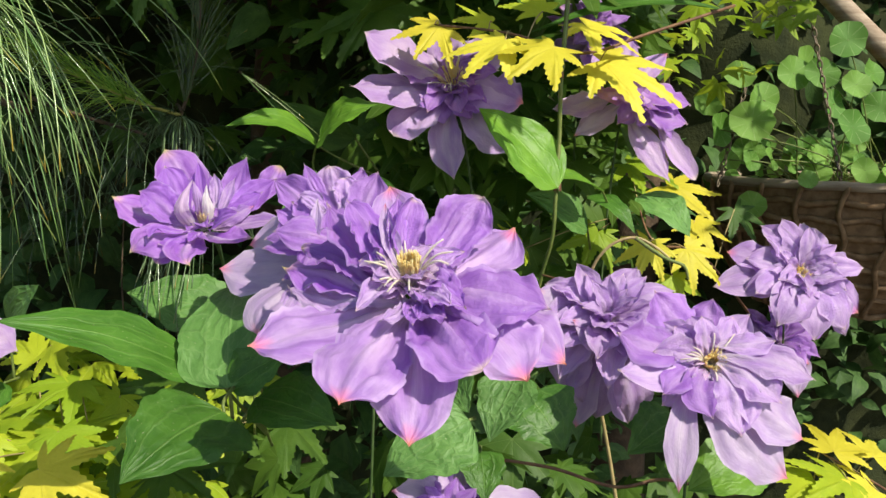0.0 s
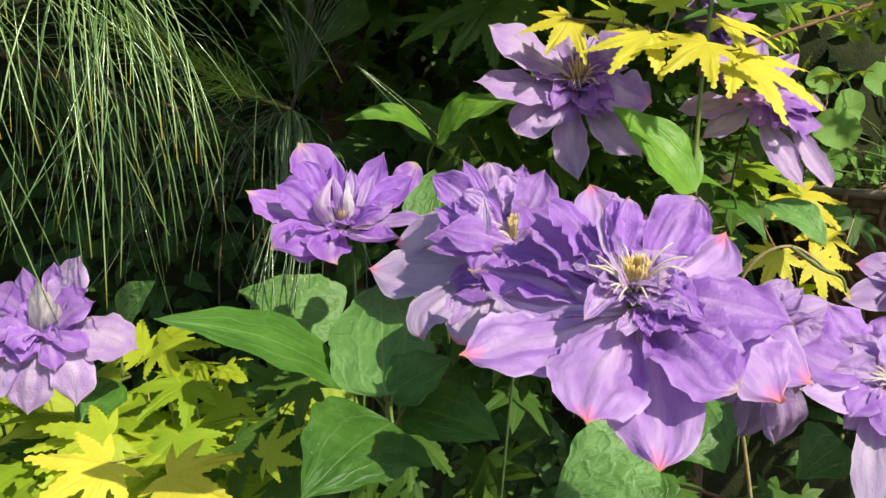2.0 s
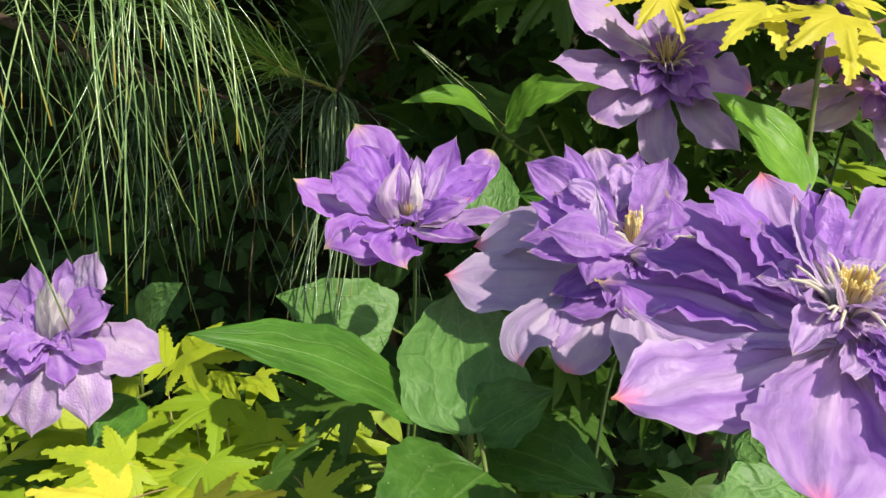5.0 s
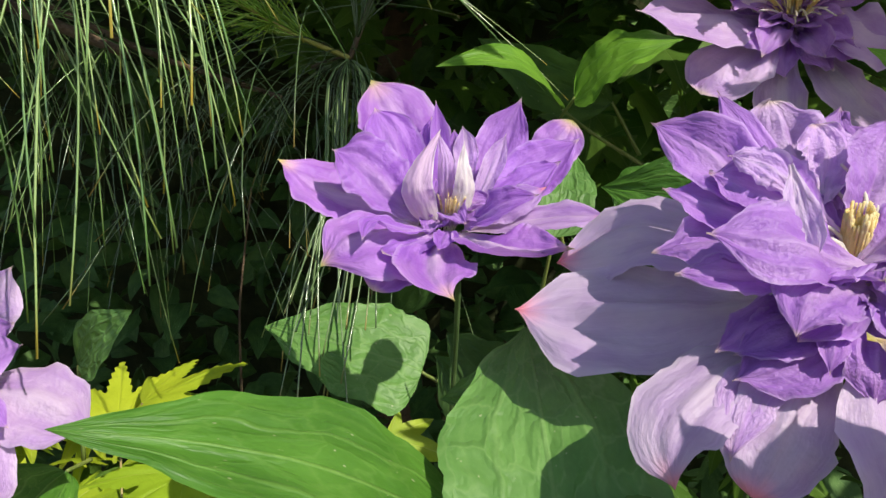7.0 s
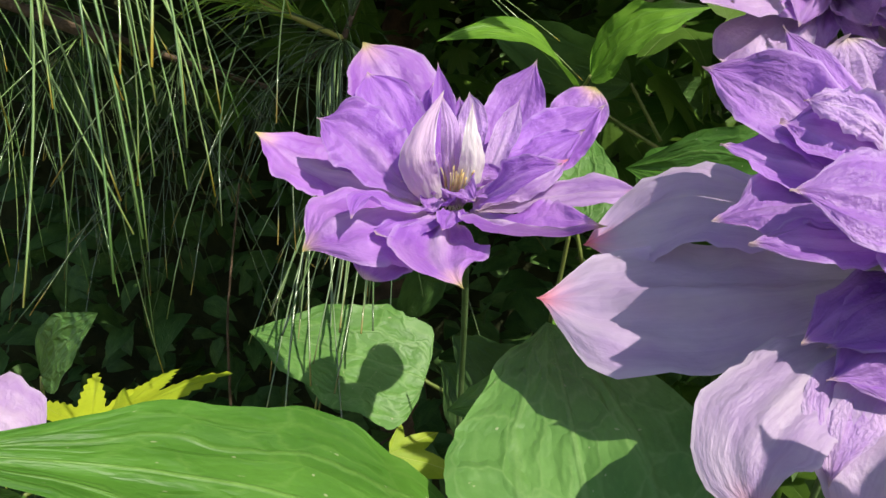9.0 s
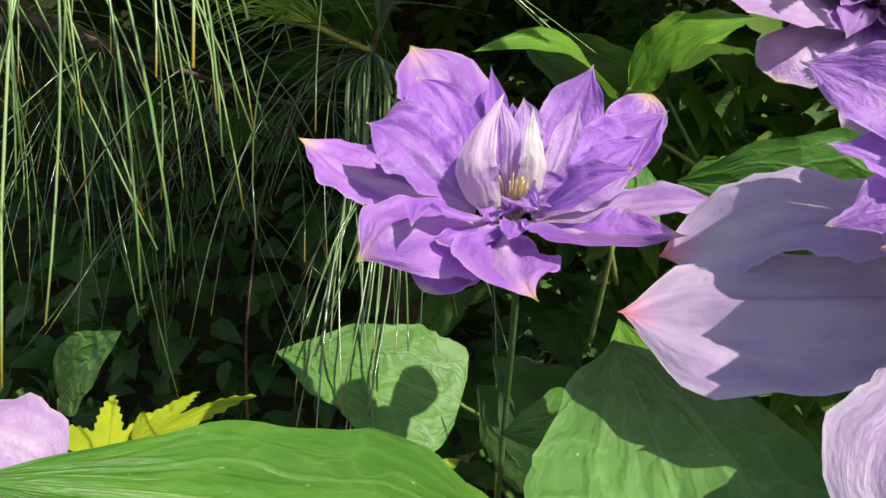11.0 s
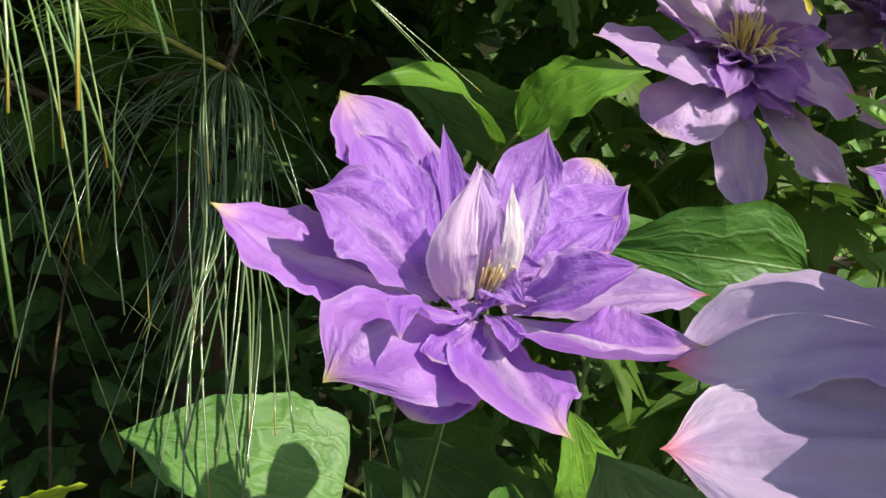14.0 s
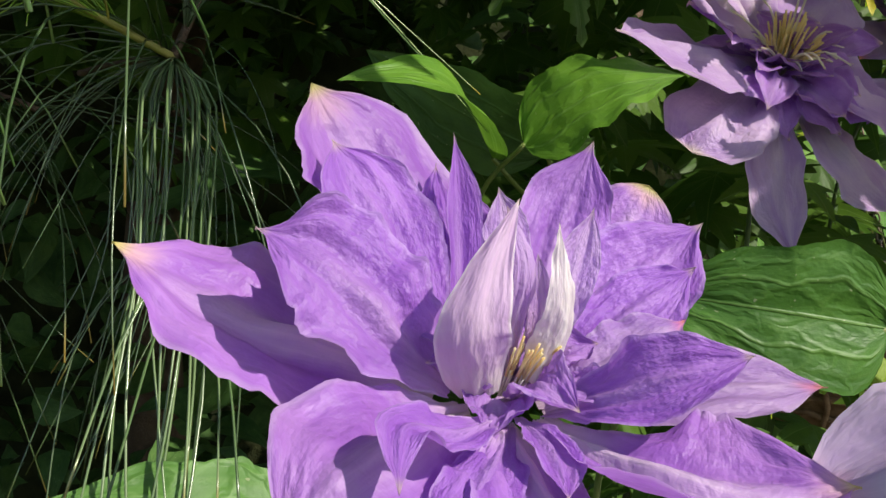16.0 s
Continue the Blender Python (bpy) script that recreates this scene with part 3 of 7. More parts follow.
def maple_mesh(seed, size=1.0, lobes=7, joined=0.52, droop=0.25, coarse=False):
    """A palmate leaf about its stalk's end: toothed, long-pointed lobes joined to the middle. The middle lobe points to +y."""
    rng = random.Random(seed)
    half = lobes // 2
    step = 128 / half
    angles = [q * step * (1 - 0.02 * abs(q)) + rng.uniform(-3, 3) for q in range(-half, half + 1)]
    lengths = [(1.0, 0.96, 0.86, 0.66, 0.44)[min(4, round(abs(q) * 4 / half))] * rng.uniform(0.94, 1.05) for q in range(-half, half + 1)]
    sinus = [(angles[0] - 17, lengths[0] * 0.35)]
    for i in range(lobes - 1):
        sinus.append(((angles[i] + angles[i + 1]) / 2, joined * (lengths[i] + lengths[i + 1]) / 2 * rng.uniform(0.9, 1.08)))
    sinus.append((angles[-1] + 17, lengths[-1] * 0.35))
    teeth = 0 if coarse else 5
    edge = []
    for i in range(lobes):
        a = radians(angles[i])
        d = Vector((math.sin(a), math.cos(a)))
        n = Vector((d.y, -d.x))
        ln = lengths[i]
        for sgn in (-1, 1):
            b, r = sinus[i] if sgn < 0 else sinus[i + 1]
            b = radians(b)
            p0 = Vector((math.sin(b), math.cos(b))) * r
            s0, h0 = p0.dot(d), abs(p0.dot(n))
            side = [(p0, p0, 1.0)]
            steps = 2 if coarse else teeth
            for k in range(1, steps + 1):
                q = (k - 0.5) / (steps + 0.4)
                h = h0 * ((1 - q) ** 1.1 * (1 + 0.75 * q))
                x = s0 + (ln - s0) * q
                if coarse:
                    side.append((d * x + n * (sgn * h), d * x + n * (sgn * h), 0.6))
                else:
                    side.append((d * (x - 0.015 * ln) + n * (sgn * h * 0.95), d * (x - 0.02 * ln) + n * (sgn * h * 0.95), 0.7))
                    side.append((d * (x + 0.065 * ln) + n * (sgn * (h * 0.98 + 0.012 * ln)), d * (x + 0.04 * ln) + n * (sgn * h * 0.88), 0.7))
            if sgn > 0:
                side = side[1:][::-1]
                edge.append((d * ln, d * ln, 0.0))
                edge.extend(side)
            else:
                edge.extend(side)
    b, r = sinus[-1]
    last = Vector((math.sin(radians(b)), math.cos(radians(b)))) * r
    edge.append((last, last, 1.0))
    rings = (0.5, 1.0) if coarse else (0.22, 0.45, 0.65, 0.82, 0.93, 1.0)
    m = len(edge)
    verts, uvs, faces = [Vector((0, 0, 0))], [(0, 0)], []
    tilt = rng.uniform(-0.10, 0.10)
    for f in rings:
        for toothed, e, rib in edge:
            p = toothed.copy() if f == 1.0 else e * f
            r = p.length
            limp = 0.10 * noise.noise(Vector((e.x * 2.2 + seed, e.y * 2.2, 4))) * r * r
            z = 0.012 * rib * r - droop * r * r + tilt * p.x + limp + 0.04 * noise.noise(Vector((p.x * 3 + seed, p.y * 3, 0)))
            verts.append(Vector((p.x, p.y, z)) * size)
            uvs.append((r, rib))
    for i in range(m - 1):
        faces.append((0, 2 + i, 1 + i))
        for q in range(len(rings) - 1):
            a = 1 + q * m + i
            faces.append((a, a + 1, a + m + 1, a + m))
    return from_lists("maple_leaf", verts, faces, uvs)


def leaf_pose(at, tip, facing):
    """Turns a leaf at the origin that points to +y, upper side +z, to at, pointing to tip, upper side towards facing."""
    at, tip = Vector(at), Vector(tip)
    y = (tip - at).normalized()
    z = Vector(facing)
    z = (z - y * z.dot(y)).normalized()
    x = y.cross(z)
    return Matrix((x, y, z)).transposed().to_4x4(), (tip - at).length


class MapleTwig:
    """A maple twig with its leaves as parts."""

    def __init__(self, label, points, radius=0.0016):
        self.o = Vector(points[0])
        self.root = thing("maple_twig", label, "maple twig", "maple twigs", self.o)
        self.pts = [Vector(p) for p in points]
        part("twig", tube([p - self.o for p in self.pts], (radius, radius * 0.6), 6), STEM_BROWN, self.root, "thin reddish brown twig")

    def leaf(self, at, tip, facing=(0, -0.5, 0.85), mat=None, stem=None, droop=0.22, joined=0.45, lobes=7, grow=1.12):
        turn, size = leaf_pose(at, tip, facing)
        me = maple_mesh(next(SERIAL), size * grow, lobes, joined, droop)
        ob = part("maple_leaf", me, mat or MAPLE_GOLD, self.root)
        ob.matrix_local = Matrix.Translation(Vector(at) - self.o) @ turn
        near = Vector(stem) if stem else min(smooth_line(self.pts, 4), key=lambda p: (p - Vector(at)).length)
        mid = (Vector(at) + near) / 2 + Vector((0, 0, 0.004))
        stalk = part("petiole", tube([near - self.o, mid - self.o, Vector(at) - self.o], 0.0006, 5, 3), STEM_TAN, self.root)
        return ob


NEEDLES = {}


def needle_mesh(rise, droop, k, thick):
    """One long pine needle of length 1 that leaves along +x, rising by so many degrees, and bends down."""
    key = (rise, droop, k, thick)
    if key not in NEEDLES:
        rng = random.Random(int(rise * 7 + droop * 1000 + k * 131 + thick * 1e5))
        d = Vector((math.cos(radians(rise)), 0, math.sin(radians(rise))))
        bend = droop * rng.uniform(0.55, 1.25)
        p = Vector((0, 0, 0))
        pts = [p.copy()]
        lean = rng.gauss(0, 0.055)
        for i in range(9):
            d = (d + Vector((0, lean + rng.gauss(0, 0.02), -bend * rng.uniform(0.6, 1.4)))).normalized()
            p = p + d / 9
            pts.append(p.copy())
        verts, faces, uvs = [], [], []
        tube_lists(pts, (thick, thick * 0.7), 4, verts, faces, uvs)
        NEEDLES[key] = from_lists("needle", verts, faces, uvs)
    return NEEDLES[key]


class PineShoot:
    def __init__(self, label, points, radius=0.003, mat=None):
        self.o = Vector(points[0])
        self.line = smooth_line(points, 10)
        self.root = thing("pine_branch", label, "pine branch", "pine branches", self.o)
        part("shoot", tube([Vector(p) - self.o for p in points], (radius, radius * 0.55), 8), mat or BARK, self.root)

    def tassel(self, count, foot, waist, ends, seed, mat, thick=0.0005):
        """Needles that spring from one point, lean together at the waist and part again at their ends."""
        rng = random.Random(seed)
        p = Vector(foot) - self.o
        for i in range(count):
            q, e = rng.gauss(0, 1), rng.gauss(0, 1)
            side = Vector((rng.gauss(0, 0.009), rng.gauss(0, 0.009), 0))
            w = Vector(waist) - self.o + side
            tip = Vector(ends) - self.o + Vector((q * 0.012 + side.x * 0.5, e * 0.010, rng.uniform(-0.028, 0.035)))
            knee = p.lerp(w, 0.3) + side * 0.9 + Vector((0, 0, 0.004))
            part("needle", tube([p, knee, w, w.lerp(tip, 0.5) + side * 0.25 + Vector((0, 0, 0.003)), tip], (thick, thick * 0.7), 4, 3), mat, self.root)

    def needles(self, bundles, length, droop, spread, seed, lo=0.0, hi=1.0, out=0.9, along=0.5, mat=None, bias=(0, 0, 0), each=5, thick=0.00055):
        rng = random.Random(seed)
        for i in range(bundles):
            f = lo + (hi - lo) * rng.random()
            j = min(len(self.line) - 2, int(f * (len(self.line) - 1)))
            p, d = self.line[j], (self.line[j + 1] - self.line[j]).normalized()
            x = d.orthogonal().normalized()
            y = d.cross(x)
            a = rng.uniform(0, 6.28)
            way = ((x * math.cos(a) + y * math.sin(a)) * out + d * along + Vector(bias)).normalized()
            for q in range(each):
                w = (way + Vector((rng.gauss(0, spread), rng.gauss(0, spread), rng.gauss(0, spread)))).normalized()
                rise = round(math.degrees(math.asin(max(-1, min(1, w.z)))) / 12) * 12
                ln = length * rng.uniform(0.5, 1.12)
                me = needle_mesh(rise, droop, rng.randrange(9), round(thick / length, 4))
                ob = new("needle", me)
                if not me.materials:
                    me.materials.append(mat or NEEDLE)
                ob.parent = self.root
                ob.matrix_local = Matrix.Translation(p - self.o) @ Matrix.Rotation(math.atan2(w.y, w.x), 4, "Z") @ Matrix.Scale(ln, 4)


# ---- setting ----
def ground_sheet():
    verts, faces, n = [], [], 48
    for i in range(n + 1):
        for j in range(n + 1):
            x, y = (2 * i / n - 1), (2 * j / n - 1)
            x, y = math.copysign(abs(x) ** 3, x) * 300, math.copysign(abs(y) ** 3, y) * 300
            verts.append((x, y, 0.05 * noise.noise(Vector((x * 0.7, y * 0.7, 0)))))
    for i in range(n):
        for j in range(n):
            k = i * (n + 1) + j
            faces.append((k, k + n + 1, k + n + 2, k + 1))
    return from_lists("ground", verts, faces)


ground = part("ground", ground_sheet(), SOIL)
tagged(ground, "dark garden soil under the shrubs", "ground", kind="structure")


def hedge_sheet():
    """A lumpy dark sheet; its colour stands in for the deep shade inside the shrubs behind."""
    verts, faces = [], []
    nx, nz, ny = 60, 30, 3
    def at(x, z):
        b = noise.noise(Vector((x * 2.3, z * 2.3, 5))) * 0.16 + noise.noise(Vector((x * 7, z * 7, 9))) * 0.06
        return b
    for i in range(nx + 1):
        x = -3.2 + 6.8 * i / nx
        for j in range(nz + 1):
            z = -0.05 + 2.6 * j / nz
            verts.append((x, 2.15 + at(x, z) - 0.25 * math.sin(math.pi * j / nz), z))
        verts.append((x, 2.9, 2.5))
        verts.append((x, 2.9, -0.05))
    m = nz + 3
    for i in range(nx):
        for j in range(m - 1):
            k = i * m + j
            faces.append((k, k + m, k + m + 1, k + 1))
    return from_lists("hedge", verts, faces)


hedge = part("hedge", hedge_sheet(), HEDGE_SHADE)
tagged(hedge, "dark sheet standing in for the shade inside the garden shrubs", "hedge", kind="structure")


def leaf_mass(name, label, category, count, box, size, mat, seed, facing=(0, -0.4, 0.8), tumble=0.6, keep=None, mapled=False):
    """A mass of small leaves nobody could count, joined in one mesh."""
    rng = random.Random(seed)
    verts, faces, uvs = [], [], []
    shapes = []
    for q in range(4):
        if mapled:
            me = maple_mesh(900 + q + seed, 1.0, 7, 0.5, 0.3, True)
        else:
            me = blade((0, 1, 0), (0, 0, 1), 0.5, OVATE, 0.08, 0.05, 0.15, 0, 0.15, 0, 0, 0, 50 + q, 5, 2)
        lay = me.uv_layers[0].data
        per = {}
        for lp in me.loops:
            per[lp.vertex_index] = tuple(lay[lp.index].uv)
        shapes.append(([v.co.copy() for v in me.vertices], [tuple(p.vertices) for p in me.polygons], [per.get(i, (0, 0)) for i in range(len(me.vertices))]))
        bpy.data.meshes.remove(me)
    made = 0
    while made < count:
        p = Vector([rng.uniform(a, b) for a, b in box])
        if keep and not keep(p, rng):
            continue
        made += 1
        up = (Vector(facing) + Vector((rng.gauss(0, tumble), rng.gauss(0, tumble), rng.gauss(0, tumble)))).normalized()
        out = Vector((rng.gauss(0, 1), rng.gauss(0, 1) - 0.5, rng.gauss(0, 0.5) - 0.4))
        turn, _ = leaf_pose((0, 0, 0), out.normalized(), up)
        turn = turn * (size * rng.uniform(0.6, 1.3))
        vs, fs, us = rng.choice(shapes)
        first = len(verts)
        verts.extend([turn.to_3x3() @ v + p for v in vs])
        faces.extend([tuple(first + i for i in f) for f in fs])
        uvs.extend(us)
    ob = part(name, from_lists(name, verts, faces, uvs), mat)
    return tagged(ob, label, category, kind="stuff")


def overhead(p, rng):
    """The maple's crown leans over the bed; thin over the flowers, thick behind them."""
    edge = (0.72 if p.x > 0.06 else 0.54) + 0.06 * noise.noise(Vector((p.x * 3, 0, p.z * 2)))
    # Separate unseen patch of crown, added to shade the background at the right.
    side = Vector(((p.x - 0.91) / 0.34, (p.y - 0.80) / 0.36, (p.z - 1.42) / 0.17))
    if side.length < 0.95 + 0.5 * noise.noise(p * 4):
        return True
    if p.x > 0.30 + 0.15 * noise.noise(Vector((p.y * 4, p.z * 4, 3))):
        return False
    far = Vector(((p.x + 0.25) / 1.15, (p.y - 1.15) / 0.78, (p.z - 1.40) / 0.34))
    if far.length > 1.0 + 0.35 * noise.noise(p * 3.1):
        return False
    return p.y > edge + (p.z - 1.42) * 0.35 and noise.noise(Vector((p.x * 6, p.y * 6, p.z * 6))) > -0.42


leaf_mass("maple_crown", "green maple crown leaning over the bed", "maple foliage", 3000, ((-1.6, 1.4), (0.4, 1.95), (1.24, 1.78)), 0.072, MAPLE_GREEN, 11, (0, -0.3, 0.9), 0.35, overhead, True)
# Two unseen sprays, added only to cast shade on the flowers and pine.
leaf_mass("maple_crown", "green maple spray added out of view to shade the far flowers", "maple foliage", 15, ((0.185, 0.265), (0.485, 0.55), (1.31, 1.37)), 0.06, MAPLE_GREEN, 23, (0, -0.3, 0.9), 0.35, None, True)
leaf_mass("maple_crown", "green maple spray added out of view to shade the pine", "maple foliage", 34, ((-0.18, -0.03), (0.48, 0.63), (1.24, 1.36)), 0.06, MAPLE_GREEN, 20, (0, -0.3, 0.9), 0.35, None, True)
leaf_mass("shrub_foliage", "shrub leaves in deep shade, coloured darker green for it", "shrub foliage", 2400, ((-1.2, 1.3), (0.88, 2.0), (0.25, 1.45)), 0.075, LEAF_DARK, 12, (0, -0.6, 0.7), 0.5, lambda p, rng: (p.x < 0.24 * p.y or p.y > 1.9) and (p.x > -0.24 * p.y or p.y > 1.3))
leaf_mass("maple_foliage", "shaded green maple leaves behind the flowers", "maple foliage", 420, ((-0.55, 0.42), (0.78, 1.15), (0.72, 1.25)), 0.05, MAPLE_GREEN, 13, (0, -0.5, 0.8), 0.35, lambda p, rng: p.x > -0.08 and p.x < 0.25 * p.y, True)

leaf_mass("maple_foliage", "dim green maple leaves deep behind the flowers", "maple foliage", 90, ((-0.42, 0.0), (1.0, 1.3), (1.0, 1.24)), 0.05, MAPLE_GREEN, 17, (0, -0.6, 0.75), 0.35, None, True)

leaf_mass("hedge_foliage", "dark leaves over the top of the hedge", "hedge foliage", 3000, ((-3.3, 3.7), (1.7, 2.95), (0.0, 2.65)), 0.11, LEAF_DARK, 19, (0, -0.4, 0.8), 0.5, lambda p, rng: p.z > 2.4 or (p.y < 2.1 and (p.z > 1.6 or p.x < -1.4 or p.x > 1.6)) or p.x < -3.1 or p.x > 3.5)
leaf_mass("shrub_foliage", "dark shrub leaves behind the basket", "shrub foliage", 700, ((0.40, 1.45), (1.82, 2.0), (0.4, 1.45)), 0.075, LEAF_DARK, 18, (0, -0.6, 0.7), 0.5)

# ---- the double flower that the walk ends at ----
A = Bloom((-0.160, 0.542, 0.938), (-0.08, -0.50, 0.86), "open violet double clematis flower with a cream and lilac core", fine=(44, 28), shape=TEPAL_ACUTE, crumple=0.08, pleat=0.30, frill=0.5)
A.petal([(-0.1663, 0.5460, 0.9407), (-0.1732, 0.5560, 0.9550), (-0.1821, 0.5660, 0.9731), (-0.1946, 0.5700, 0.9905)], 0.0351, PETAL_YELLOW, (0.25, -0.85, 0.45), lift=(0.20, 0.02), fold=0.06, ruffle=0.05, shape=TEPAL)
A.petal([(-0.1689, 0.5400, 0.9410), (-0.1762, 0.5460, 0.9541), (-0.1829, 0.5530, 0.9675), (-0.1908, 0.5580, 0.9795)], 0.0203, PETAL_VIOLET, (0.3, -0.85, 0.4), lift=(0.05, 0.08), fold=0.12, ruffle=0.06, shape=TEPAL)
A.petal([(-0.1699, 0.5380, 0.9408), (-0.1804, 0.5360, 0.9493), (-0.1907, 0.5380, 0.9589), (-0.2026, 0.5410, 0.9633)], 0.0247, PETAL_VIOLET, (0.2, -0.75, 0.6), lift=(0.0, 0.06), fold=0.10, ruffle=0.09)
A.petal([(-0.1833, 0.5480, 0.9474), (-0.1910, 0.5500, 0.9551), (-0.1976, 0.5520, 0.9600)], 0.0068, PETAL_CORE, (0.2, -0.75, 0.6), lift=(0.1, 0.1))
A.petal([(-0.1707, 0.5450, 0.9385), (-0.1896, 0.5480, 0.9433), (-0.2071, 0.5490, 0.9497), (-0.2241, 0.5490, 0.9586)], 0.0401, PETAL_YELLOW, (0.0, -0.42, 0.9), lift=(0.0, -0.04), fold=0.08, ruffle=0.04, sides=(0.9, 1.2), shape=TEPAL_LONG)
A.petal([(-0.1659, 0.5380, 0.9368), (-0.1808, 0.5200, 0.9369), (-0.1909, 0.5100, 0.9337), (-0.1978, 0.5080, 0.9261)], 0.0310, PETAL_YELLOW, (0.05, -0.55, 0.83), lift=(-0.05, -0.03), ruffle=0.04, sides=(1.5, 0.95))
A.petal([(-0.1653, 0.5350, 0.9359), (-0.1740, 0.5120, 0.9295), (-0.1804, 0.5050, 0.9201)], 0.0198, PETAL_VIOLET, (0.0, -0.6, 0.8), lift=(-0.03, -0.05), ruffle=0.05, shape=TEPAL_BLUNT)
A.petal([(-0.1624, 0.5330, 0.9373), (-0.1743, 0.5190, 0.9385), (-0.1827, 0.5110, 0.9412), (-0.1841, 0.5030, 0.9356)], 0.0094, PETAL_VIOLET, (0.0, -0.5, 0.86), lift=(0.12, 0.08), ruffle=0.10, shape=TEPAL_POINT)
A.petal([(-0.1614, 0.5340, 0.9363), (-0.1616, 0.5120, 0.9310), (-0.1593, 0.4940, 0.9268), (-0.1535, 0.4880, 0.9214)], 0.0265, PETAL_YELLOW, (0.1, -0.6, 0.8), lift=(-0.04, 0.03), fold=0.06, ruffle=0.05)
A.petal([(-0.1614, 0.5320, 0.9366), (-0.1703, 0.5140, 0.9337), (-0.1776, 0.5040, 0.9321)], 0.0109, PETAL_VIOLET, (0.0, -0.6, 0.8), lift=(0.05, -0.05), ruffle=0.10, shape=TEPAL_BLUNT)
A.petal([(-0.1601, 0.5330, 0.9377), (-0.1591, 0.5210, 0.9367), (-0.1608, 0.5080, 0.9337)], 0.0085, PETAL_VIOLET, (0.1, -0.6, 0.8), lift=(0.15, 0.15), ruffle=0.08, shape=TEPAL_POINT)
A.petal([(-0.1560, 0.5340, 0.9365), (-0.1469, 0.5160, 0.9351), (-0.1348, 0.5080, 0.9348), (-0.1187, 0.5060, 0.9370)], 0.0305, PETAL_YELLOW, (0.0, -0.35, 0.94), lift=(0.02, 0.14), fold=0.10, sides=(1.1, 0.8), ruffle=0.04, shape=TEPAL_ACUTE)
A.petal([(-0.1530, 0.5400, 0.9375), (-0.1343, 0.5360, 0.9415), (-0.1184, 0.5340, 0.9447), (-0.1037, 0.5330, 0.9453)], 0.0162, PETAL_OUT, (0.0, -0.5, 0.86), fold=0.12)
A.petal([(-0.1543, 0.5360, 0.9381), (-0.1466, 0.5250, 0.9439), (-0.1391, 0.5190, 0.9491), (-0.1300, 0.5170, 0.9524)], 0.0141, PETAL_VIOLET, (-0.2, -0.7, 0.65), lift=(0.08, 0.12), fold=0.15, shape=TEPAL_POINT)
A.petal([(-0.1539, 0.5460, 0.9390), (-0.1409, 0.5520, 0.9500), (-0.1275, 0.5580, 0.9614), (-0.1144, 0.5610, 0.9722)], 0.0234, PETAL_VIOLET, (-0.25, -0.8, 0.5), lift=(0.05, 0.05), fold=0.10, ruffle=0.07)
A.petal([(-0.1538, 0.5420, 0.9390), (-0.1420, 0.5450, 0.9487), (-0.1314, 0.5480, 0.9565), (-0.1215, 0.5500, 0.9633)], 0.0158, PETAL_VIOLET, (-0.25, -0.75, 0.55), fold=0.08, ruffle=0.10)
A.petal([(-0.1541, 0.5410, 0.9385), (-0.1402, 0.5390, 0.9470), (-0.1265, 0.5430, 0.9542)], 0.0145, PETAL_OUT, (-0.2, -0.7, 0.6), ruffle=0.08)
A.petal([(-0.1536, 0.5520, 0.9400), (-0.1475, 0.5600, 0.9562), (-0.1428, 0.5660, 0.9695), (-0.1366, 0.5690, 0.9867)], 0.0196, PETAL_VIOLET, (-0.1, -0.9, 0.4), lift=(0.06, 0.02), fold=0.12, ruffle=0.07)
A.petal([(-0.1529, 0.5460, 0.9422), (-0.1470, 0.5500, 0.9562), (-0.1415, 0.5540, 0.9725)], 0.0081, PETAL_LILAC, (-0.1, -0.9, 0.3), lift=(0.15, 0.15), fold=0.2, ruffle=0.08)
A.petal([(-0.1373, 0.5700, 0.9500), (-0.1242, 0.5780, 0.9661), (-0.1158, 0.5830, 0.9797)], 0.0190, PETAL_YELLOW, (-0.1, -0.9, 0.4), ruffle=0.06, shape=TEPAL_BLUNT)
A.petal([(-0.1654, 0.5530, 0.9417), (-0.1658, 0.5580, 0.9608), (-0.1684, 0.5600, 0.9837)], 0.0074, PETAL_VIOLET, (0.3, -0.9, 0.2), fold=0.8, ruffle=0.05)
A.petal([(-0.1671, 0.5560, 0.9451), (-0.1701, 0.5620, 0.9663), (-0.1700, 0.5650, 0.9779)], 0.0099, PETAL_VIOLET, (0.3, -0.9, 0.2), lift=(0.2, 0.2), ruffle=0.08)
A.petal([(-0.1614, 0.5560, 0.9482), (-0.1600, 0.5620, 0.9612), (-0.1613, 0.5660, 0.9735)], 0.0098, PETAL_VIOLET, (0.0, -0.9, 0.3), fold=0.3, ruffle=0.1)
A.petal([(-0.1560, 0.5560, 0.9485), (-0.1561, 0.5600, 0.9642), (-0.1580, 0.5620, 0.9748)], 0.0093, PETAL_LILAC, (0.0, -0.9, 0.3), fold=0.3, ruffle=0.1)
# the closed core: pale erect tepals round the stamens
A.petal([(-0.1660, 0.5340, 0.9401), (-0.1703, 0.5260, 0.9504), (-0.1687, 0.5270, 0.9602), (-0.1637, 0.5320, 0.9720)], 0.0116, PETAL_CORE, (-0.2, -0.95, 0.2), lift=(-0.18, -0.14), ruffle=0.03, rough=0.05, groove=0.02, pleat=0.1, shape=TEPAL_BUD)
A.petal([(-0.1603, 0.5400, 0.9411), (-0.1610, 0.5350, 0.9537), (-0.1614, 0.5330, 0.9618), (-0.1646, 0.5350, 0.9707)], 0.0060, PETAL_LILAC, (0.2, -0.95, 0.2), lift=(-0.2, -0.2), ruffle=0.06, shape=TEPAL_SLIM)
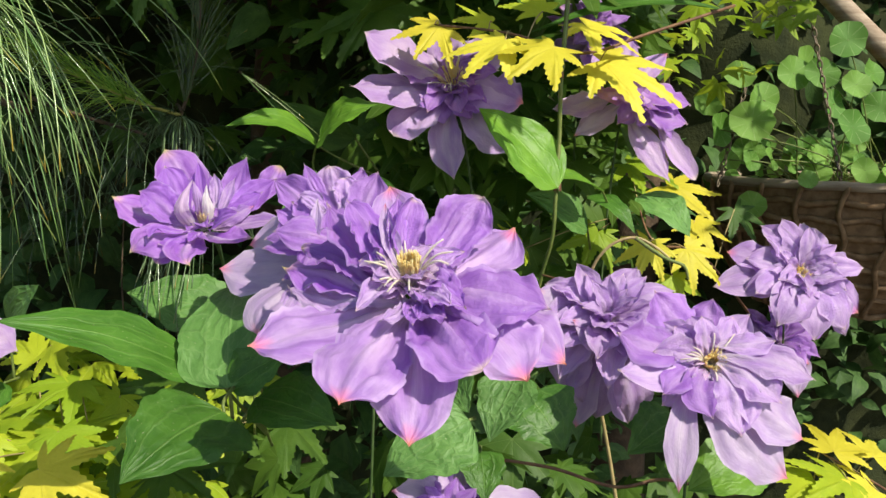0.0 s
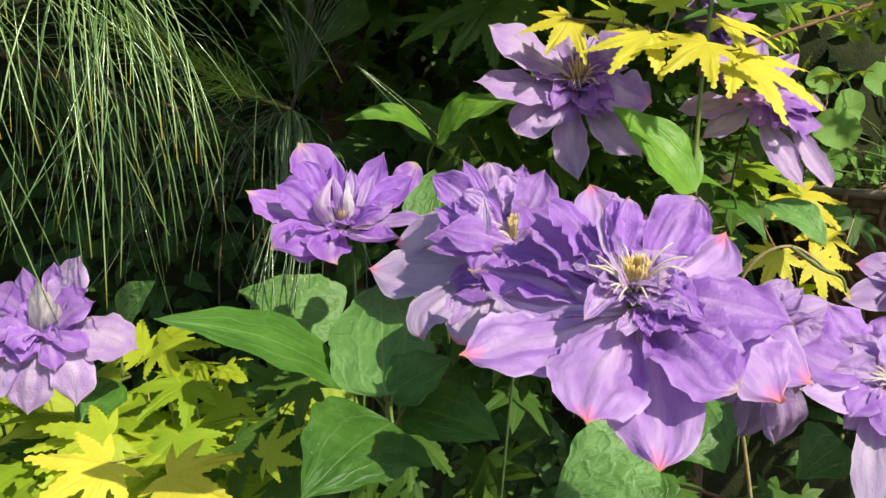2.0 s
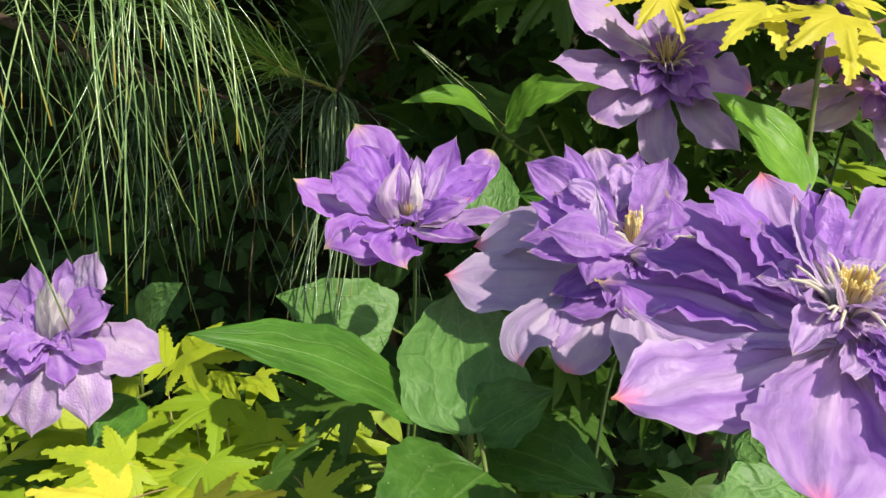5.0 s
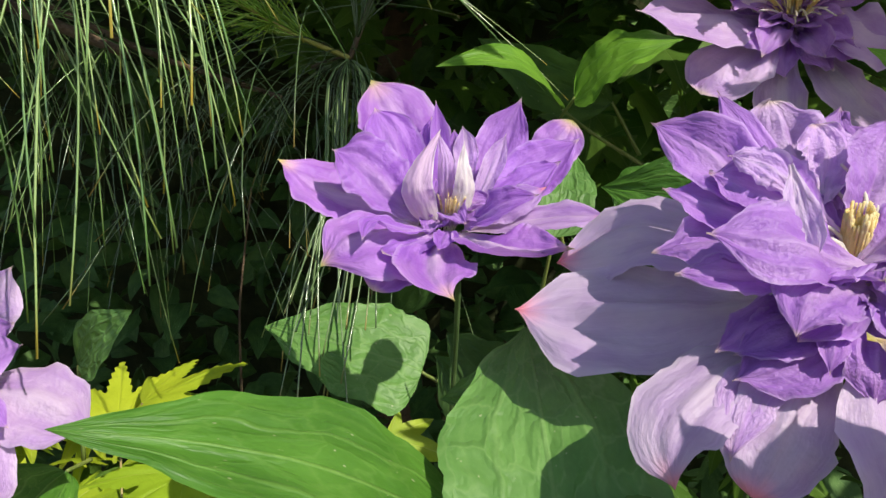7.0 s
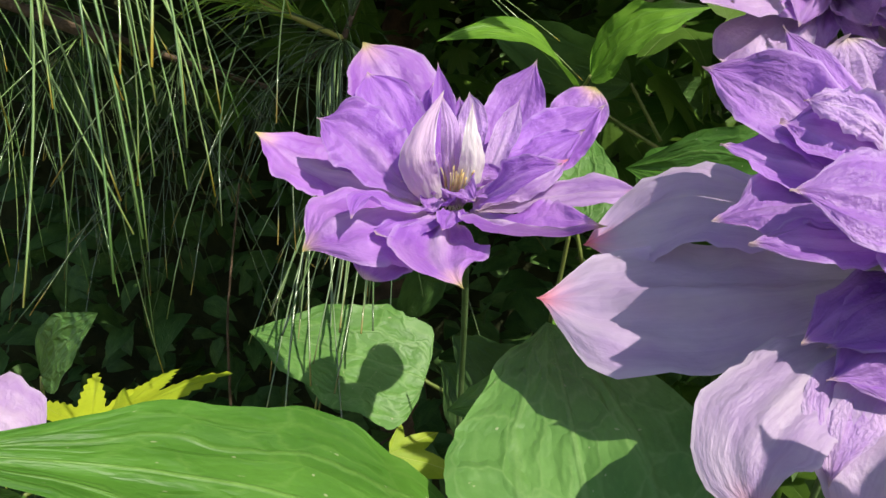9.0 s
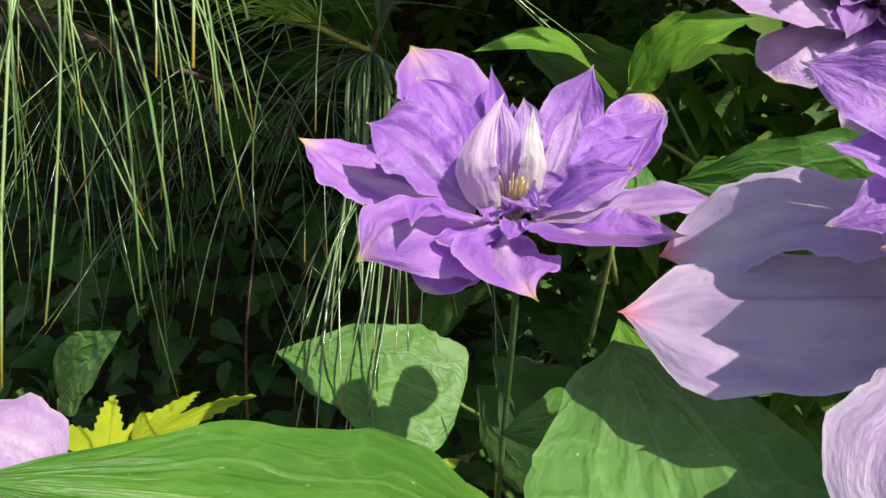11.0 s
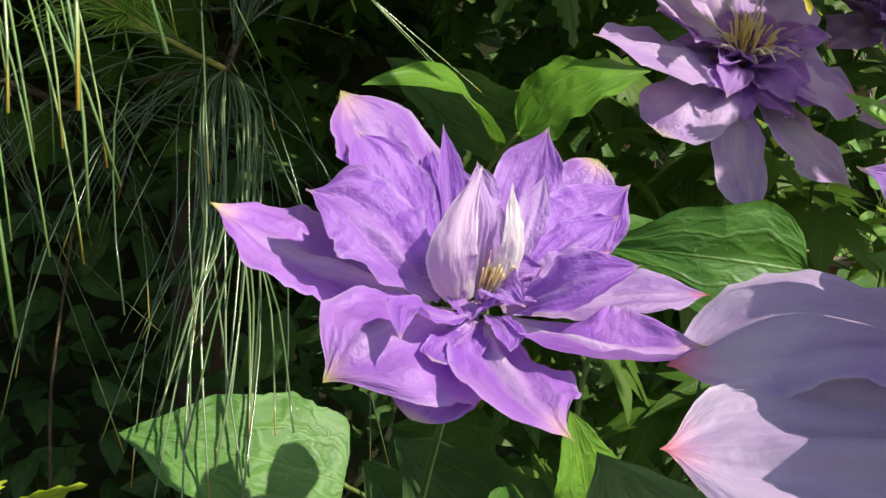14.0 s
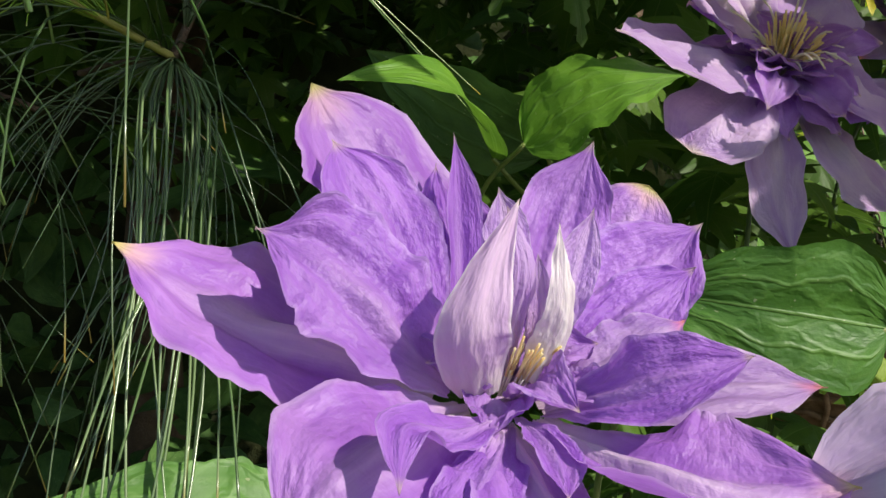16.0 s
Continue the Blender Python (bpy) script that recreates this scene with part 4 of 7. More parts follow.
A.petal([(-0.1560, 0.5360, 0.9424), (-0.1541, 0.5320, 0.9521), (-0.1550, 0.5310, 0.9601), (-0.1556, 0.5350, 0.9689)], 0.0078, PETAL_CREAM, (0.3, -0.9, 0.2), lift=(-0.3, -0.3), ruffle=0.05, rough=0.06, groove=0.02, pleat=0.1, shape=TEPAL_BUD)
A.petal([(-0.1559, 0.5410, 0.9420), (-0.1557, 0.5380, 0.9538), (-0.1568, 0.5400, 0.9635)], 0.0046, PETAL_LILAC, (-0.4, -0.8, 0.2), lift=(0.3, 0.3), ruffle=0.08, shape=TEPAL_SLIM)
A.rosette(((8, 0.017, 0.011, 30),), 65)
A.stamens(44, 0.0150, 0.24, (0.25, 0.05, 0.35), 3, 0.5)
A.stalk((-0.157, 0.570, 0.918), (-0.158, 0.605, 0.86), (-0.160, 0.625, 0.78))

# ---- the large open flower in front ----
C = Bloom((-0.014, 0.347, 0.936), (-0.12, -0.50, 0.86), "large open violet clematis flower with pink tepal tips", fine=(28, 20), shape=TEPAL, crumple=0.14)
C.petal([(-0.0154, 0.3450, 0.9306), (-0.0380, 0.3390, 0.9219), (-0.0625, 0.3330, 0.9177), (-0.0819, 0.3300, 0.9133)], 0.0344, PETAL_OUT, (0.0, -0.55, 0.83), lift=(0.0, -0.05), fold=0.06, ruffle=0.05)
C.petal([(-0.0148, 0.3420, 0.9284), (-0.0267, 0.3220, 0.9175), (-0.0351, 0.3030, 0.9092), (-0.0387, 0.2890, 0.9026)], 0.0374, PETAL_OUT, (0.0, -0.6, 0.8), lift=(-0.04, 0.02), ruffle=0.06)
C.petal([(-0.0106, 0.3430, 0.9261), (-0.0115, 0.3200, 0.9113), (-0.0113, 0.3030, 0.8982), (-0.0128, 0.2920, 0.8855)], 0.0328, PETAL_OUT, (0.0, -0.6, 0.8), lift=(0.0, -0.06), fold=0.05, ruffle=0.04)
C.petal([(-0.0091, 0.3430, 0.9296), (-0.0004, 0.3250, 0.9238), (0.0075, 0.3090, 0.9182), (0.0153, 0.3020, 0.9132)], 0.0372, PETAL_IN, (0.05, -0.55, 0.83), ruffle=0.07, shape=TEPAL_BLUNT)
C.petal([(-0.0069, 0.3430, 0.9297), (0.0115, 0.3300, 0.9253), (0.0247, 0.3180, 0.9176), (0.0336, 0.3100, 0.9059)], 0.0377, PETAL_OUT, (0.1, -0.55, 0.83), ruffle=0.07)
C.petal([(-0.0050, 0.3500, 0.9282), (0.0243, 0.3420, 0.9228), (0.0400, 0.3330, 0.9155), (0.0518, 0.3280, 0.9081)], 0.0339, PETAL_OUT, (0.1, -0.6, 0.8), fold=0.08, ruffle=0.05)
C.petal([(-0.0089, 0.3450, 0.9337), (0.0113, 0.3390, 0.9355), (0.0287, 0.3360, 0.9344), (0.0454, 0.3340, 0.9299)], 0.0366, PETAL_IN, (0.0, -0.5, 0.86), lift=(0.05, 0.0), ruffle=0.06)
C.petal([(-0.0079, 0.3500, 0.9361), (0.0090, 0.3640, 0.9420), (0.0251, 0.3800, 0.9491), (0.0346, 0.3890, 0.9586)], 0.0301, PETAL_OUT, (-0.2, -0.65, 0.7), lift=(0.05, 0.02), ruffle=0.05)
C.petal([(-0.0104, 0.3500, 0.9395), (0.0017, 0.3640, 0.9517), (0.0107, 0.3740, 0.9640), (0.0183, 0.3790, 0.9738)], 0.0247, PETAL_IN, (-0.1, -0.8, 0.55), lift=(0.2, 0.05), ruffle=0.13, rough=0.12, shape=TEPAL_BLUNT)
C.petal([(-0.0101, 0.3560, 0.9383), (-0.0051, 0.3720, 0.9526), (-0.0023, 0.3850, 0.9659)], 0.0134, PETAL_OUT, (0.0, -0.8, 0.5), ruffle=0.06)
C.petal([(-0.0136, 0.3550, 0.9360), (-0.0178, 0.3720, 0.9532), (-0.0231, 0.3850, 0.9663), (-0.0266, 0.3920, 0.9778)], 0.0278, PETAL_OUT, (0.1, -0.8, 0.55), lift=(0.1, 0.1), ruffle=0.05)
C.petal([(-0.0176, 0.3430, 0.9405), (-0.0241, 0.3530, 0.9568), (-0.0266, 0.3600, 0.9720)], 0.0083, PETAL_PALE, (0.3, -0.85, 0.3), lift=(0.3, 0.3), ruffle=0.1, turn=0.6, shape=TEPAL_SLIM)
C.petal([(-0.0159, 0.3460, 0.9411), (-0.0180, 0.3580, 0.9587), (-0.0144, 0.3660, 0.9739)], 0.0138, PETAL_IN, (0.2, -0.9, 0.3), lift=(0.4, 0.4), ruffle=0.14, rough=0.13, turn=-0.5, shape=TEPAL_BLUNT)
C.petal([(-0.0183, 0.3450, 0.9401), (-0.0221, 0.3570, 0.9586), (-0.0210, 0.3640, 0.9754)], 0.0110, PETAL_IN, (0.4, -0.8, 0.3), lift=(0.4, 0.2), ruffle=0.16, rough=0.14)
C.petal([(-0.0186, 0.3420, 0.9350), (-0.0321, 0.3550, 0.9450), (-0.0441, 0.3780, 0.9554), (-0.0576, 0.3950, 0.9686)], 0.0276, PETAL_IN, (0.32, -0.62, 0.70), lift=(0.05, 0.0), fold=0.1, ruffle=0.10, rough=0.10)
C.petal([(-0.0186, 0.3410, 0.9330), (-0.0346, 0.3520, 0.9345), (-0.0555, 0.3750, 0.9370), (-0.0793, 0.3950, 0.9362)], 0.0288, PETAL_YELLOW, (0.32, -0.62, 0.70), lift=(0.0, -0.04), fold=0.08, ruffle=0.10, rough=0.10, shape=TEPAL_POINT)
C.petal([(-0.0187, 0.3410, 0.9341), (-0.0329, 0.3500, 0.9389), (-0.0481, 0.3700, 0.9465), (-0.0688, 0.3880, 0.9469)], 0.0237, PETAL_IN, (0.32, -0.62, 0.70), fold=0.08, ruffle=0.12, rough=0.10, shape=TEPAL_POINT)
C.petal([(-0.0176, 0.3400, 0.9310), (-0.0354, 0.3450, 0.9301), (-0.0552, 0.3600, 0.9282), (-0.0725, 0.3720, 0.9310)], 0.0189, PETAL_LILAC, (0.05, -0.55, 0.83), fold=0.1, ruffle=0.12, shape=TEPAL_POINT)
C.petal([(-0.0184, 0.3430, 0.9359), (-0.0294, 0.3560, 0.9515), (-0.0392, 0.3740, 0.9654), (-0.0467, 0.3850, 0.9709)], 0.0184, PETAL_IN, (0.32, -0.62, 0.70), fold=0.12, ruffle=0.14, rough=0.10)
C.petal([(-0.0174, 0.3430, 0.9371), (-0.0252, 0.3540, 0.9520), (-0.0343, 0.3660, 0.9629)], 0.0138, PETAL_IN, (0.32, -0.62, 0.70), lift=(0.2, 0.1), fold=0.12, ruffle=0.16, rough=0.10)
C.petal([(-0.0113, 0.3400, 0.9342), (-0.0022, 0.3300, 0.9372), (0.0093, 0.3250, 0.9320)], 0.0181, PETAL_IN, (0.0, -0.6, 0.8), lift=(0.1, 0.2), ruffle=0.18, rough=0.16)
C.petal([(-0.0104, 0.3390, 0.9338), (-0.0059, 0.3260, 0.9310), (0.0015, 0.3200, 0.9286)], 0.0136, PETAL_IN, (0.0, -0.6, 0.8), lift=(0.2, 0.1), ruffle=0.18, rough=0.16)
C.petal([(-0.0146, 0.3390, 0.9325), (-0.0192, 0.3250, 0.9289), (-0.0256, 0.3180, 0.9278)], 0.0084, PETAL_LILAC, (0.0, -0.6, 0.8), lift=(0.2, 0.1), ruffle=0.14)
C.petal([(-0.0136, 0.3390, 0.9330), (-0.0128, 0.3260, 0.9298), (-0.0125, 0.3190, 0.9261)], 0.0083, PETAL_IN, (0.0, -0.6, 0.8), lift=(0.2, 0.2), ruffle=0.14)
C.petal([(-0.0105, 0.3410, 0.9356), (-0.0021, 0.3360, 0.9426), (0.0056, 0.3360, 0.9452)], 0.0118, PETAL_IN, (-0.1, -0.7, 0.7), lift=(0.2, 0.2), ruffle=0.16, rough=0.15)
C.petal([(-0.0110, 0.3420, 0.9365), (-0.0060, 0.3380, 0.9442), (0.0018, 0.3400, 0.9487)], 0.0041, PETAL_CORE, (0.0, -0.7, 0.7), lift=(0.2, 0.2), ruffle=0.14, shape=TEPAL_SLIM)
C.petal([(-0.0144, 0.3410, 0.9354), (-0.0209, 0.3340, 0.9443), (-0.0250, 0.3300, 0.9534)], 0.0038, PETAL_CORE, (0.1, -0.8, 0.5), lift=(0.2, 0.2), ruffle=0.14, shape=TEPAL_SLIM)
C.rosette(((5, 0.027, 0.015, 16), (5, 0.020, 0.011, 32)), 64, PETAL_LILAC, 0.2)
C.rosette(((7, 0.016, 0.008, 18),), 66, PETAL_LILAC, 0.3)
C.rosette(((12, 0.015, 0.005, 28),), 67, PETAL_CORE, 1.0)
C.filaments(20, 0.020, 71, (0, -0.1, 0.05))
C.stamens(140, 0.0175, 0.12, (0.05, -0.1, 0.05), 4, 0.75)
C.stalk((-0.008, 0.40, 0.915), (-0.005, 0.46, 0.86), (0.0, 0.49, 0.74))

# ---- the full flower between them ----
B = Bloom((-0.0540, 0.4680, 0.9340), (-0.08, -0.52, 0.85), "violet double clematis flower with broad pale outer tepals", fine=(26, 18), shape=TEPAL, crumple=0.125)
B.petal([(-0.0646, 0.4660, 0.9498), (-0.0803, 0.4740, 0.9619), (-0.0910, 0.4810, 0.9699), (-0.1020, 0.4880, 0.9754)], 0.0203, PETAL_IN, (-0.15, -0.85, 0.45), lift=(0.04, 0.08), fold=0.1, ruffle=0.06)
B.petal([(-0.0637, 0.4700, 0.9527), (-0.0759, 0.4820, 0.9703), (-0.0842, 0.4900, 0.9851)], 0.0107, PETAL_IN, (0.0, -0.9, 0.3), fold=0.3, ruffle=0.07)
B.petal([(-0.0601, 0.4740, 0.9526), (-0.0651, 0.4860, 0.9681), (-0.0691, 0.4920, 0.9833)], 0.0217, PETAL_LILAC, (0.0, -0.9, 0.4), lift=(0.15, 0.1), ruffle=0.14, rough=0.13, shape=TEPAL_BLUNT)
B.petal([(-0.0548, 0.4760, 0.9545), (-0.0518, 0.4880, 0.9689), (-0.0490, 0.4940, 0.9829)], 0.0175, PETAL_IN, (0.0, -0.9, 0.4), lift=(0.2, 0.2), ruffle=0.16, rough=0.14)
B.petal([(-0.0595, 0.4720, 0.9561), (-0.0570, 0.4800, 0.9671), (-0.0590, 0.4840, 0.9769)], 0.0154, PETAL_LILAC, (0.0, -0.9, 0.4), lift=(0.3, 0.2), ruffle=0.18, rough=0.16, shape=TEPAL_BLUNT)
B.petal([(-0.0604, 0.4620, 0.9481), (-0.0747, 0.4676, 0.9583), (-0.0885, 0.4735, 0.9621)], 0.0230, PETAL_IN, (-0.1, -0.75, 0.6), lift=(0.08, 0.0), fold=0.1, ruffle=0.08)
B.petal([(-0.0653, 0.4660, 0.9561), (-0.0758, 0.4680, 0.9648), (-0.0845, 0.4720, 0.9671)], 0.0111, PETAL_LILAC, (-0.1, -0.8, 0.5), lift=(0.1, 0.1), ruffle=0.14, rough=0.14)
B.petal([(-0.0617, 0.4620, 0.9465), (-0.0814, 0.4683, 0.9517), (-0.0994, 0.4769, 0.9577)], 0.0170, PETAL_IN, (-0.1, -0.65, 0.7), lift=(0.05, 0.08), fold=0.12, ruffle=0.06)
B.petal([(-0.0626, 0.4700, 0.9423), (-0.0812, 0.4840, 0.9435), (-0.1003, 0.5000, 0.9432), (-0.1233, 0.5145, 0.9312)], 0.0324, PETAL_PALE, (0.0, -0.65, 0.75), fold=0.06, ruffle=0.05)
B.petal([(-0.0622, 0.4680, 0.9328), (-0.0858, 0.4740, 0.9266), (-0.1095, 0.4820, 0.9216), (-0.1361, 0.4895, 0.9200)], 0.0399, PETAL_PALE, (-0.1, -0.65, 0.75), lift=(-0.03, -0.03), ruffle=0.03, label="pale lilac tepal with a red tip")
B.petal([(-0.0633, 0.4600, 0.9411), (-0.0841, 0.4609, 0.9455), (-0.1033, 0.4641, 0.9415)], 0.0179, PETAL_IN, (0.0, -0.55, 0.83), fold=0.1, ruffle=0.06)
B.petal([(-0.0623, 0.4580, 0.9399), (-0.0816, 0.4500, 0.9394), (-0.1006, 0.4470, 0.9388)], 0.0148, PETAL_IN, (0.0, -0.55, 0.83), fold=0.1, ruffle=0.06)
B.petal([(-0.0538, 0.4550, 0.9410), (-0.0752, 0.4450, 0.9479), (-0.0946, 0.4460, 0.9485)], 0.0235, PETAL_IN, (-0.35, -0.70, 0.60), lift=(-0.03, -0.05), ruffle=0.08, shape=TEPAL_POINT)
B.petal([(-0.0553, 0.4520, 0.9383), (-0.0718, 0.4390, 0.9363), (-0.0765, 0.4340, 0.9281)], 0.0197, PETAL_IN, (-0.05, -0.65, 0.75), lift=(-0.06, -0.04), fold=0.08, ruffle=0.06, shape=TEPAL_POINT)
B.petal([(-0.0586, 0.4580, 0.9340), (-0.0775, 0.4500, 0.9279), (-0.0899, 0.4470, 0.9209)], 0.0160, PETAL_IN, (-0.2, -0.65, 0.7), ruffle=0.06, shape=TEPAL_POINT)
B.petal([(-0.0577, 0.4560, 0.9328), (-0.0738, 0.4470, 0.9270), (-0.0862, 0.4450, 0.9207)], 0.0158, PETAL_IN, (-0.2, -0.65, 0.7), ruffle=0.06, shape=TEPAL_POINT)
B.petal([(-0.0549, 0.4550, 0.9317), (-0.0697, 0.4450, 0.9232), (-0.0865, 0.4430, 0.9152)], 0.0201, PETAL_IN, (-0.1, -0.7, 0.7), ruffle=0.06)
B.petal([(-0.0571, 0.4530, 0.9319), (-0.0653, 0.4410, 0.9263), (-0.0670, 0.4380, 0.9193)], 0.0083, PETAL_IN, (0.0, -0.75, 0.65), ruffle=0.06)
B.petal([(-0.0513, 0.4530, 0.9323), (-0.0554, 0.4410, 0.9248), (-0.0567, 0.4380, 0.9122)], 0.0162, PETAL_IN, (0.0, -0.75, 0.65), ruffle=0.06)
B.petal([(-0.0639, 0.4600, 0.9253), (-0.0863, 0.4480, 0.9154), (-0.1015, 0.4360, 0.9041), (-0.1002, 0.4300, 0.8932)], 0.0226, PETAL_PALE, (-0.3, -0.75, 0.55), lift=(-0.06, -0.06), ruffle=0.04, rough=0.04, pleat=0.05)
B.petal([(-0.0635, 0.4560, 0.9246), (-0.0823, 0.4430, 0.9122), (-0.0877, 0.4350, 0.8985)], 0.0142, PETAL_LILAC, (-0.1, -0.85, 0.5), ruffle=0.05)
B.petal([(-0.0592, 0.4550, 0.9236), (-0.0734, 0.4410, 0.9091), (-0.0827, 0.4330, 0.8918)], 0.0239, PETAL_PALE, (0.0, -0.85, 0.5), lift=(-0.05, -0.05), fold=0.06, ruffle=0.05, shape=TEPAL_BLUNT, rough=0.04, pleat=0.05)
B.petal([(-0.0490, 0.4520, 0.9281), (-0.0507, 0.4380, 0.9136), (-0.0451, 0.4280, 0.8996), (-0.0361, 0.4240, 0.8916)], 0.0326, PETAL_PALE, (0.1, -0.8, 0.55), lift=(-0.05, -0.05), ruffle=0.05, shape=TEPAL_BLUNT, rough=0.04, pleat=0.05)
B.petal([(-0.0718, 0.4620, 0.9656), (-0.0710, 0.4520, 0.9530), (-0.0693, 0.4460, 0.9438)], 0.0083, PETAL_PALE, (-0.4, -0.85, 0.3), lift=(0.1, 0.1), ruffle=0.08, rough=0.12)
B.petal([(-0.0547, 0.4620, 0.9446), (-0.0448, 0.4700, 0.9628), (-0.0385, 0.4780, 0.9813)], 0.0240, PETAL_IN, (0.0, -0.8, 0.5), lift=(0.06, 0.06), fold=0.08, ruffle=0.07)
B.petal([(-0.0544, 0.4580, 0.9428), (-0.0438, 0.4560, 0.9530), (-0.0325, 0.4580, 0.9581)], 0.0169, PETAL_IN, (0.1, -0.7, 0.65), ruffle=0.08)
B.petal([(-0.0552, 0.4550, 0.9409), (-0.0465, 0.4460, 0.9414), (-0.0347, 0.4440, 0.9454)], 0.0201, PETAL_IN, (0.1, -0.65, 0.75), ruffle=0.08)
B.petal([(-0.0527, 0.4530, 0.9383), (-0.0436, 0.4440, 0.9329), (-0.0324, 0.4410, 0.9267)], 0.0254, PETAL_IN, (0.1, -0.7, 0.7), ruffle=0.08)
B.rosette(((7, 0.033, 0.020, 16), (7, 0.026, 0.015, 34)), 22, slim=0.1)
B.stamens(150, 0.0225, 0.05, (0.02, 0.05, 0.15), 5, 0.75)
B.filaments(26, 0.028, 72, (0.5, -0.2, 0.1))
B.stalk((-0.04, 0.51, 0.91), (-0.045, 0.55, 0.85), (-0.05, 0.57, 0.72))

# ---- the flower half under the maple ----
D = Bloom((0.0110, 0.7250, 1.0410), (-0.22, -0.66, 0.70), "violet clematis flower half shaded by maple leaves", shape=TEPAL)
D.petal([(0.0026, 0.7220, 1.0500), (-0.0272, 0.7150, 1.0677), (-0.0513, 0.7100, 1.0800), (-0.0684, 0.7080, 1.0900)], 0.0513, PETAL_LILAC, (-0.1, -0.65, 0.75), ruffle=0.04)
D.petal([(0.0003, 0.7200, 1.0451), (-0.0383, 0.7050, 1.0419), (-0.0786, 0.6950, 1.0435)], 0.0485, PETAL_LILAC, (-0.1, -0.65, 0.75), lift=(-0.04, -0.04), ruffle=0.03)
D.petal([(0.0025, 0.7180, 1.0427), (-0.0212, 0.7050, 1.0228), (-0.0417, 0.6950, 1.0023)], 0.0425, PETAL_LILAC, (-0.2, -0.7, 0.65), ruffle=0.05, shape=TEPAL_BLUNT)
D.petal([(0.0047, 0.7150, 1.0380), (0.0020, 0.7040, 1.0029), (0.0107, 0.6980, 0.9655)], 0.0298, PETAL_LILAC, (-0.1, -0.8, 0.5), lift=(-0.1, 0.0), ruffle=0.05)
D.petal([(0.0120, 0.7180, 1.0407), (0.0355, 0.7080, 1.0111), (0.0627, 0.7020, 0.9876)], 0.0377, PETAL_LILAC, (0.1, -0.75, 0.6), ruffle=0.04)
D.petal([(0.0122, 0.7220, 1.0479), (0.0395, 0.7150, 1.0423), (0.0697, 0.7120, 1.0321)], 0.0624, PETAL_OUT, (0.1, -0.65, 0.75), ruffle=0.04)
D.petal([(0.0127, 0.7280, 1.0531), (0.0345, 0.7380, 1.0735), (0.0523, 0.7450, 1.0932)], 0.0420, PETAL_OUT, (0.0, -0.7, 0.7), ruffle=0.04)
D.petal([(0.0055, 0.7280, 1.0552), (0.0033, 0.7380, 1.0748), (-0.0028, 0.7450, 1.0962)], 0.0345, PETAL_OUT, (0.0, -0.75, 0.65), ruffle=0.04)
D.petal([(0.0025, 0.7200, 1.0475), (-0.0246, 0.7120, 1.0584), (-0.0436, 0.7080, 1.0619)], 0.0352, PETAL_IN, (-0.1, -0.65, 0.75), fold=0.1, ruffle=0.06)
D.petal([(0.0071, 0.7160, 1.0404), (-0.0007, 0.7020, 1.0234), (0.0017, 0.6980, 1.0120)], 0.0188, PETAL_IN, (-0.1, -0.7, 0.7), ruffle=0.08)
D.petal([(0.0093, 0.7150, 1.0404), (0.0175, 0.7020, 1.0263), (0.0252, 0.6980, 1.0173)], 0.0196, PETAL_IN, (0.0, -0.7, 0.7), ruffle=0.08)
D.petal([(0.0116, 0.7160, 1.0429), (0.0266, 0.7040, 1.0321), (0.0424, 0.7000, 1.0248)], 0.0236, PETAL_IN, (0.1, -0.7, 0.7), ruffle=0.08)
D.petal([(0.0034, 0.7180, 1.0427), (-0.0172, 0.7040, 1.0343), (-0.0288, 0.7000, 1.0292)], 0.0283, PETAL_IN, (-0.2, -0.7, 0.7), ruffle=0.06)
D.rosette(((9, 0.038, 0.019, 14), (10, 0.030, 0.014, 32), (9, 0.022, 0.010, 48)), 23, None, 0.2)
D.stamens(50, 0.026, 0.4, (0, -0.1, 0), 6)
D.filaments(18, 0.032, 74)
D.stalk((0.02, 0.745, 1.00), (0.03, 0.76, 0.93), (0.03, 0.78, 0.80))

# ---- the flower turned aside under the gold leaf ----
E = Bloom((0.1780, 0.7450, 1.0270), (0.42, -0.60, 0.68), "violet clematis flower with drooping pale tepals")
E.petal([(0.1557, 0.7500, 1.0402), (0.1247, 0.7500, 1.0329), (0.1000, 0.7520, 1.0292)], 0.0348, PETAL_LILAC, (0.1, -0.6, 0.8), ruffle=0.04)
E.petal([(0.1617, 0.7450, 1.0353), (0.1382, 0.7350, 1.0184), (0.1177, 0.7300, 1.0048)], 0.0264, PETAL_PALE, (0.0, -0.6, 0.8), ruffle=0.04)
E.petal([(0.1659, 0.7420, 1.0306), (0.1809, 0.7260, 0.9989), (0.2016, 0.7160, 0.9654)], 0.0239, PETAL_LILAC, (0.2, -0.8, 0.5), lift=(0.2, -0.1), ruffle=0.05, shape=TEPAL_POINT)
E.petal([(0.1867, 0.7400, 1.0312), (0.2061, 0.7260, 0.9922), (0.2248, 0.7180, 0.9676)], 0.0194, PETAL_LILAC, (0.3, -0.8, 0.5), lift=(0.3, 0.1), ruffle=0.05, shape=TEPAL_BLUNT)
E.petal([(0.1705, 0.7450, 1.0452), (0.1964, 0.7360, 1.0280), (0.2191, 0.7320, 1.0163)], 0.0448, PETAL_IN, (0.3, -0.6, 0.7), ruffle=0.08)
E.petal([(0.1717, 0.7500, 1.0528), (0.2042, 0.7440, 1.0410), (0.2242, 0.7420, 1.0339)], 0.0382, PETAL_IN, (0.3, -0.6, 0.7), ruffle=0.08)
